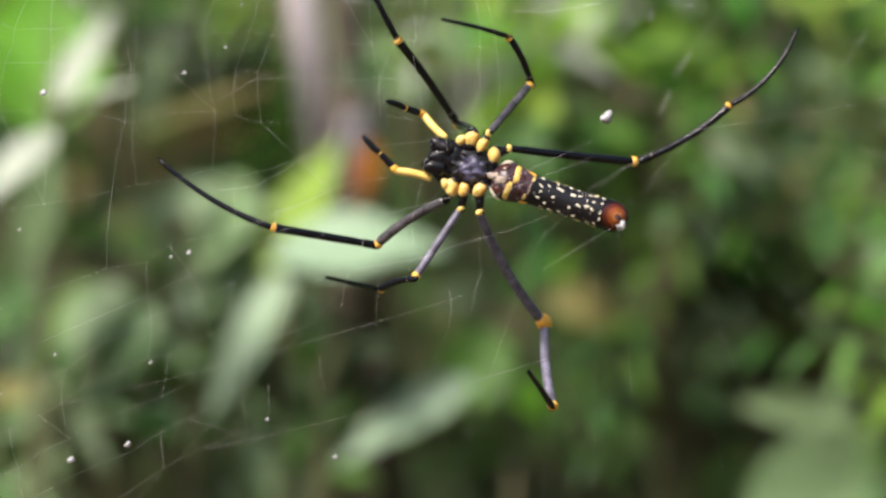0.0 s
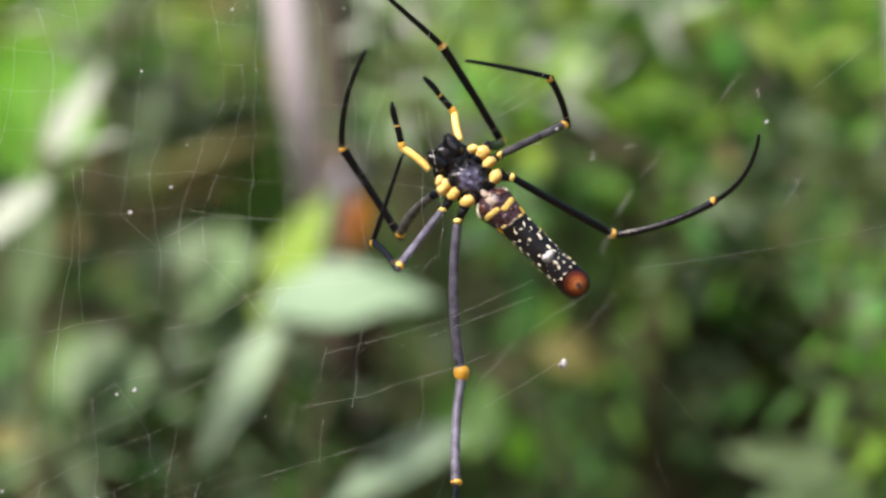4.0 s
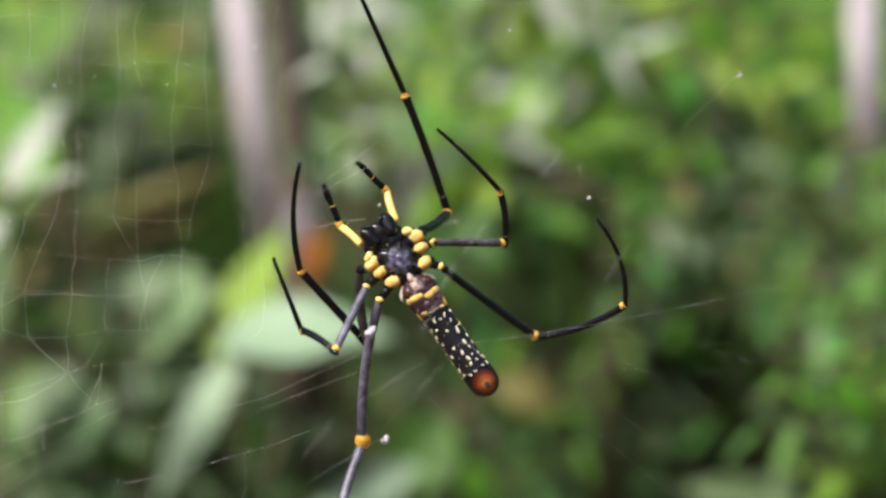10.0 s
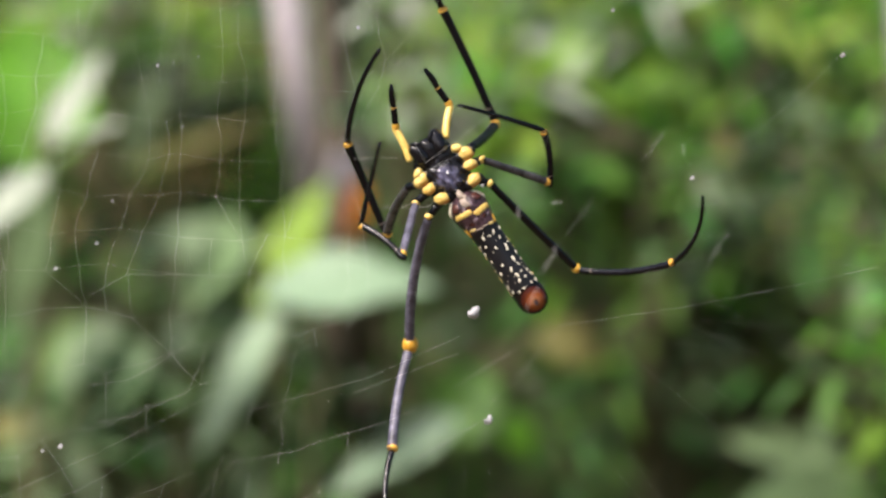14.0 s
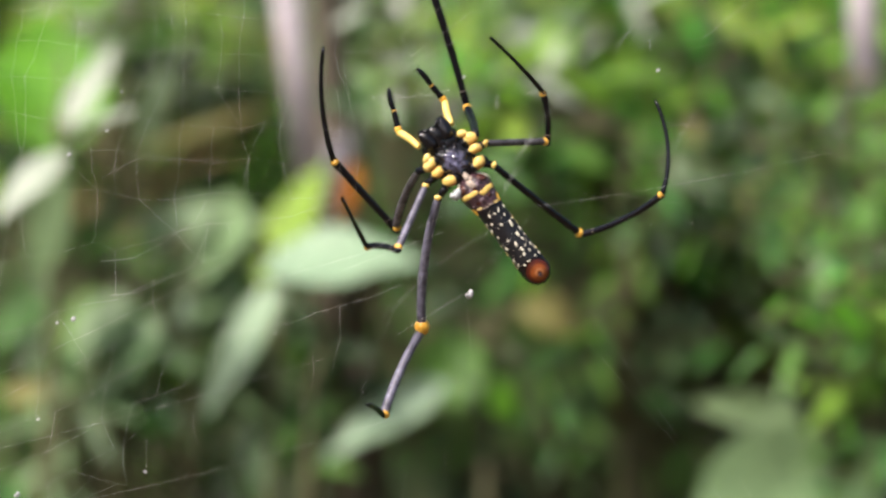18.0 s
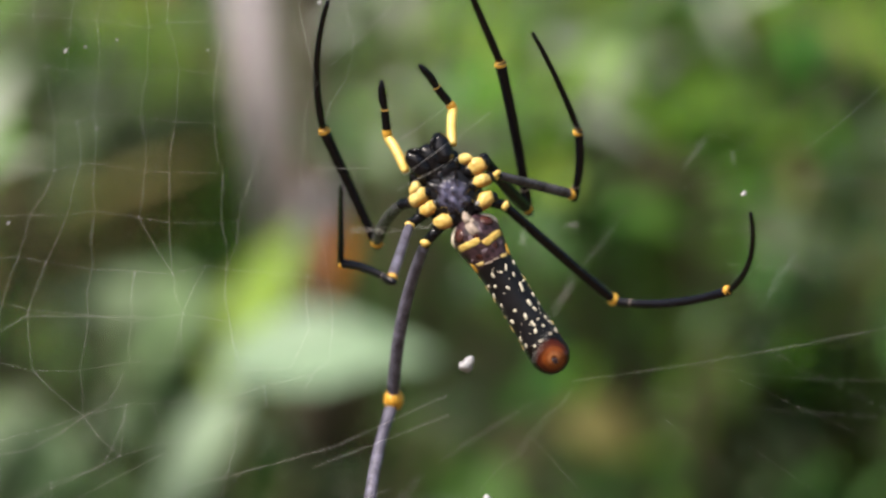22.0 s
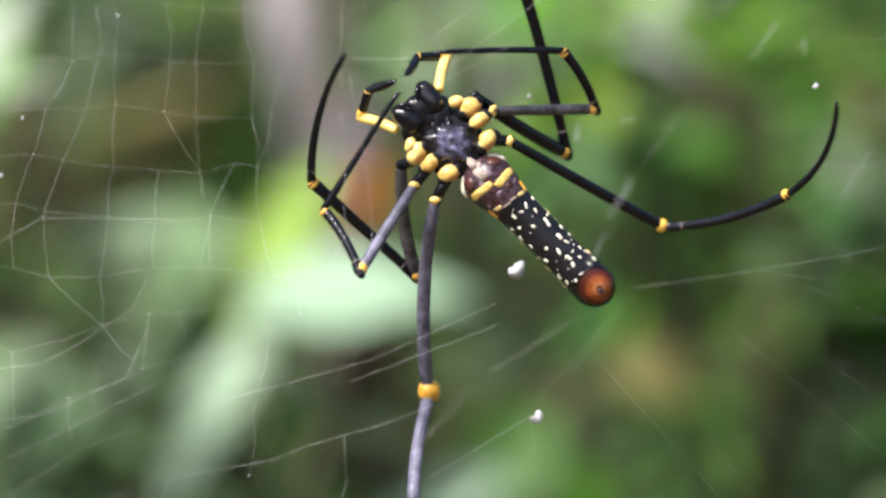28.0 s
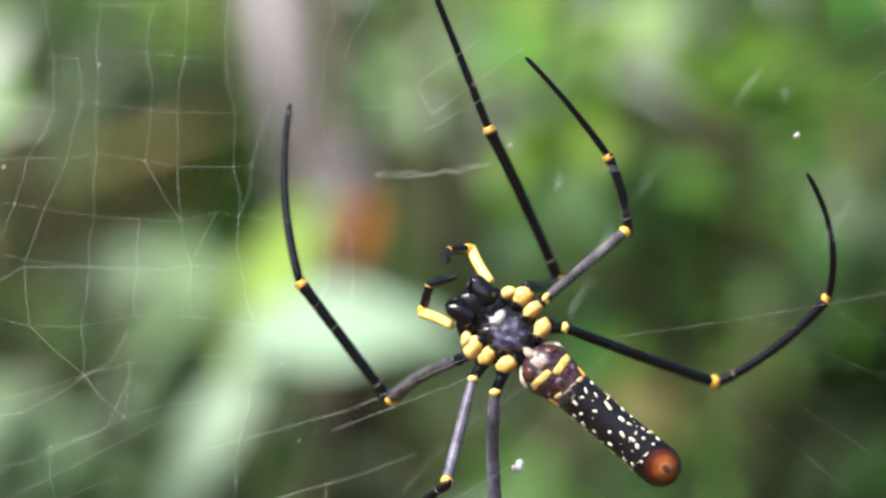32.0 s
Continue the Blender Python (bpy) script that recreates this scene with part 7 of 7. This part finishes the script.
    step(22, (-12.7, 4.6, 3), (-17.1, 2.6, 0.7), (-21.4, 0.7, -1.5))
    step(22.5, (-13, 4.3, 2.4), (-16.9, 1.1, 0.9), (-18.5, -1.2, -3.5))
    step(23, (-13.2, 4.1, 1.8), (-16.2, -0.1, 0.5), (-13.9, -1, -4.1))
    step(23.5, (-12.5, 5.4, 3.4), (-15.6, 1.2, 2.9), (-13.6, -1.5, -1.1))
    step(24, (-10.2, 6.5, 5.7), (-13.4, 2.3, 5.2), (-11.5, -2.1, 3.1))
    step(24.5, (-10.2, 6.8, 5.6), (-13.3, 2.5, 5.1), (-11.6, -1.8, 2.7))
    step(25, (-10.5, 6.8, 5.4), (-13.5, 2.6, 4.3), (-11.9, -1.7, 1.7))
    step(25.5, (-11.1, 6.7, 4.9), (-13.9, 2.5, 3.3), (-12.5, -1.7, 0.6))
    step(26, (-11.7, 6.7, 4.2), (-14.4, 2.5, 2.3), (-13.1, -1.6, -0.6))
    step(26.5, (-12.2, 6.7, 3.5), (-14.7, 2.6, 1.3), (-13.6, -1.5, -1.7))
    step(27, (-12.4, 7.1, 2.9), (-14.8, 3, 0.5), (-13.7, -1, -2.7))
    step(27.5, (-12, 7.5, 3.3), (-14.3, 3.5, 0.6), (-12.9, -0.5, -2.4))
    step(28, (-11.4, 7.6, 4.1), (-13.6, 3.8, 1.2), (-11.8, -0.3, -1.6))
    step(28.5, (-10.7, 7.4, 4.9), (-12.8, 3.7, 1.8), (-10.6, -0.4, -0.7))
    step(29, (-10.3, 7.1, 5.4), (-12.4, 3.5, 2.1), (-9.8, -0.6, 0.1))
    step(29.5, (-10.8, 6.8, 5.2), (-12.9, 3, 2.1), (-10.4, -0.9, -0.2))
    step(30, (-11.3, 6.7, 4.7), (-13.4, 2.8, 1.9), (-11, -1, -0.8))
    step(30.5, (-11.4, 6.5, 4.6), (-13.6, 2.4, 2), (-11.2, -1.3, -0.8))
    step(31, (-11.4, 6.5, 4.6), (-13.6, 2.3, 2.3), (-11.3, -1.3, -0.7))
    step(31.5, (-10.2, 7.8, 5.2), (-12.4, 3.6, 2.9), (-10.1, -0, -0.1))
    step(32, (-10.7, 6.6, 5.3), (-12.9, 2.4, 3), (-10.6, -1.2, -0))
    step.done()
    step = Stride('PR')
    step(0, (-12.2, -7.3, 2.7), (-16.4, -7.2, -0.5), (-20.6, -7.1, -3.6))
    step(0.5, (-10.3, -8.1, 4.5), (-14.4, -9.3, 1.3), (-18.4, -10.4, -1.8))
    step(1, (-11.7, -8.5, 2), (-16.1, -8.4, -1), (-20.4, -8.3, -3.9))
    step(1.5, (-11.1, -8.8, 2.8), (-15.5, -9.7, -0), (-19.8, -10.5, -2.8))
    step(2, (-11.4, -9.5, -0.3), (-14.9, -10.8, -4.1), (-18.3, -12.1, -7.7))
    step(2.5, (-10.8, -8.2, 3.9), (-15.3, -9, 1.2), (-19.8, -9.7, -1.4))
    step(3, (-10.9, -7.9, 4.1), (-15.7, -8.4, 1.9), (-20.4, -8.9, -0.3))
    step(3.5, (-11, -7.7, 4.1), (-16, -8, 2.3), (-20.9, -8.2, 0.6))
    step(4, (-11.2, -7.5, 4), (-16.3, -7.7, 2.5), (-21.3, -7.8, 1.1))
    step(4.5, (-11.3, -7.5, 4), (-16.4, -7.6, 2.6), (-21.4, -7.6, 1.2))
    step(5, (-11, -9.2, 2.2), (-16.1, -10.2, 1.2), (-21.1, -11.1, 0.2))
    step(5.5, (-11.2, -8.6, 2.8), (-15.8, -9.4, 0.3), (-20.4, -10.1, -2.1))
    step(6, (-11.4, -8, 3.2), (-15.5, -8.2, -0.1), (-19.6, -8.3, -3.4))
    step(6.5, (-11.4, -8.2, 3), (-15.3, -7.3, -0.5), (-19.1, -6.5, -4))
    step(7, (-11.4, -8.4, 2.7), (-15.2, -6.8, -0.7), (-18.9, -5.3, -4))
    step(7.5, (-11.5, -7.8, 3.3), (-15.9, -6.6, 0.5), (-20.1, -5.5, -2.2))
    step(8, (-11.7, -7.2, 3.6), (-16.6, -6.4, 1.8), (-21.4, -5.7, -0))
    step(8.5, (-11.8, -7.4, 3.2), (-16.6, -6.5, 1.2), (-21.4, -5.6, -0.8))
    step(9, (-12.1, -7.6, 2.5), (-16.8, -6.5, 0.2), (-21.4, -5.5, -2))
    step(9.5, (-12.8, -6.1, 2.1), (-16.5, -4.8, -1.5), (-20.1, -3.5, -5))
    step(10, (-12.5, -6.1, 2.9), (-16.9, -5, 0.2), (-21.3, -4, -2.5))
    step(10.5, (-13.4, -5.2, -0.3), (-17.6, -3.8, -3.3), (-21.7, -2.5, -6.2))
    step(11, (-13.4, -5.6, -0.3), (-17.3, -4.3, -3.6), (-21.2, -3, -6.8))
    step(11.5, (-13.2, -6.1, 0.5), (-17.5, -5.2, -2.5), (-21.7, -4.4, -5.5))
    step(12, (-11.8, -8.6, 1.6), (-16.7, -9.3, -0.4), (-21.4, -9.9, -2.4))
    step(12.5, (-11.7, -7.7, 3.2), (-15.7, -7.7, -0.2), (-19.7, -7.7, -3.6))
    step(13, (-11.6, -6.7, 4), (-15, -6.1, -0), (-18.3, -5.6, -4))
    step(13.5, (-11.5, -7.8, 3.5), (-15.6, -7.4, 0.2), (-19.6, -7, -3.1))
    step(14, (-11.2, -8.8, 2.6), (-16.1, -8.6, 0.6), (-20.9, -8.4, -1.3))
    step(14.5, (-10.7, -8.5, 3.7), (-15.4, -8.2, 1.2), (-20, -7.9, -1.2))
    step(15, (-11, -7.9, 3.9), (-15.6, -7.3, 1.3), (-20.1, -6.8, -1.2))
    step(15.5, (-11.8, -7, 3.6), (-16.2, -6.2, 0.8), (-20.6, -5.4, -1.9))
    step(16, (-12.5, -6.2, 2.8), (-16.9, -5.2, -0), (-21.1, -4.2, -2.8))
    step(16.5, (-12.9, -5.9, 2.2), (-17.3, -4.7, -0.5), (-21.6, -3.6, -3.1))
    step(17, (-12, -6.2, 3.7), (-17, -5.1, 2.3), (-21.9, -4, 0.9))
    step(17.5, (-11.6, -6.2, 4.3), (-16.7, -5.4, 2.9), (-21.6, -4.6, 1.6))
    step(18, (-11.3, -6.1, 4.7), (-16.3, -5.6, 3), (-21.2, -5.1, 1.3))
    step(18.5, (-11.1, -6.2, 4.9), (-16.1, -5.7, 3.2), (-21, -5.3, 1.5))
    step(19, (-11, -6.4, 4.9), (-16, -5.9, 3.2), (-20.9, -5.4, 1.6))
    step(19.5, (-11.2, -6.8, 4.5), (-16.3, -6, 3.4), (-21.3, -5.2, 2.3))
    step(20, (-11.5, -7.2, 3.9), (-16.7, -6.1, 3.9), (-21.8, -5, 3.9))
    step(20.5, (-12.4, -7.3, 2.3), (-17.5, -6, 2), (-22.6, -4.8, 1.7))
    step(21, (-12.9, -7.3, -0.3), (-18, -6, -1.1), (-23, -4.8, -1.9))
    step(21.5, (-12.1, -7.4, 2.7), (-17.2, -6.4, 1.5), (-22.1, -5.4, 0.3))
    step(22, (-11.3, -7.4, 4), (-16, -6.7, 1.6), (-20.5, -6, -0.8))
    step(22.5, (-11.5, -7.8, 3.4), (-14.5, -6.1, -0.7), (-17.3, -4.7, -4.8))
    step(23, (-12.1, -8.3, 1.2), (-15.2, -6, -2.4), (-18.2, -4.1, -6.2))
    step(23.5, (-10.2, -9.5, 3.1), (-13.4, -6.6, -0), (-14.2, -4, -4.5))
    step(24, (-8.2, -9.6, 4.4), (-11.4, -6.2, 1.9), (-10.1, -2.8, -1.8))
    step(24.5, (-6.3, -9.1, 5.4), (-9.5, -5.7, 2.9), (-8.3, -2.3, -0.9))
    step(25, (-6.7, -9, 5.5), (-9.9, -5.5, 3), (-8.7, -2.2, -0.8))
    step(25.5, (-7.6, -8.9, 5.4), (-10.8, -5.4, 2.9), (-9.7, -2.1, -0.9))
    step(26, (-8.8, -8.8, 5), (-11.9, -5.3, 2.5), (-10.9, -2.1, -1.4))
    step(26.5, (-9.7, -8.8, 4.4), (-12.8, -5.3, 1.9), (-11.9, -2.1, -2))
    step(27, (-10.3, -9.8, 2.3), (-13.4, -6.3, -0.2), (-12.5, -3.1, -4.1))
    step(27.5, (-9.7, -9.4, 3.7), (-12.8, -5.9, 1.2), (-12, -2.7, -2.8))
    step(28, (-9.1, -8.8, 4.8), (-12.2, -5.3, 2.3), (-11.4, -2.1, -1.7))
    step(28.5, (-9.2, -8.3, 5.2), (-12.3, -4.8, 2.7), (-11.6, -1.6, -1.3))
    step(29, (-9.3, -8, 5.3), (-12.4, -4.4, 2.8), (-11.7, -1.3, -1.3))
    step(29.5, (-9.4, -8.2, 5.1), (-12.3, -4.9, 2.2), (-11.6, -2.1, -2.2))
    step(30, (-9.6, -8.3, 4.9), (-12.4, -5.2, 1.6), (-11.6, -2.9, -3))
    step(30.5, (-10.5, -7.4, 4.8), (-13.1, -4.5, 1.2), (-12.3, -2.6, -3.5))
    step(31, (-11.1, -6.6, 4.7), (-13.6, -3.9, 0.9), (-12.7, -2.5, -4))
    step(31.5, (-11.9, -5, 4.3), (-14.4, -2.3, 0.5), (-13.5, -0.9, -4.4))
    step(32, (-11.8, -6.1, 4.1), (-14.3, -3.4, 0.3), (-13.4, -2, -4.6))
    step.done()


motions()
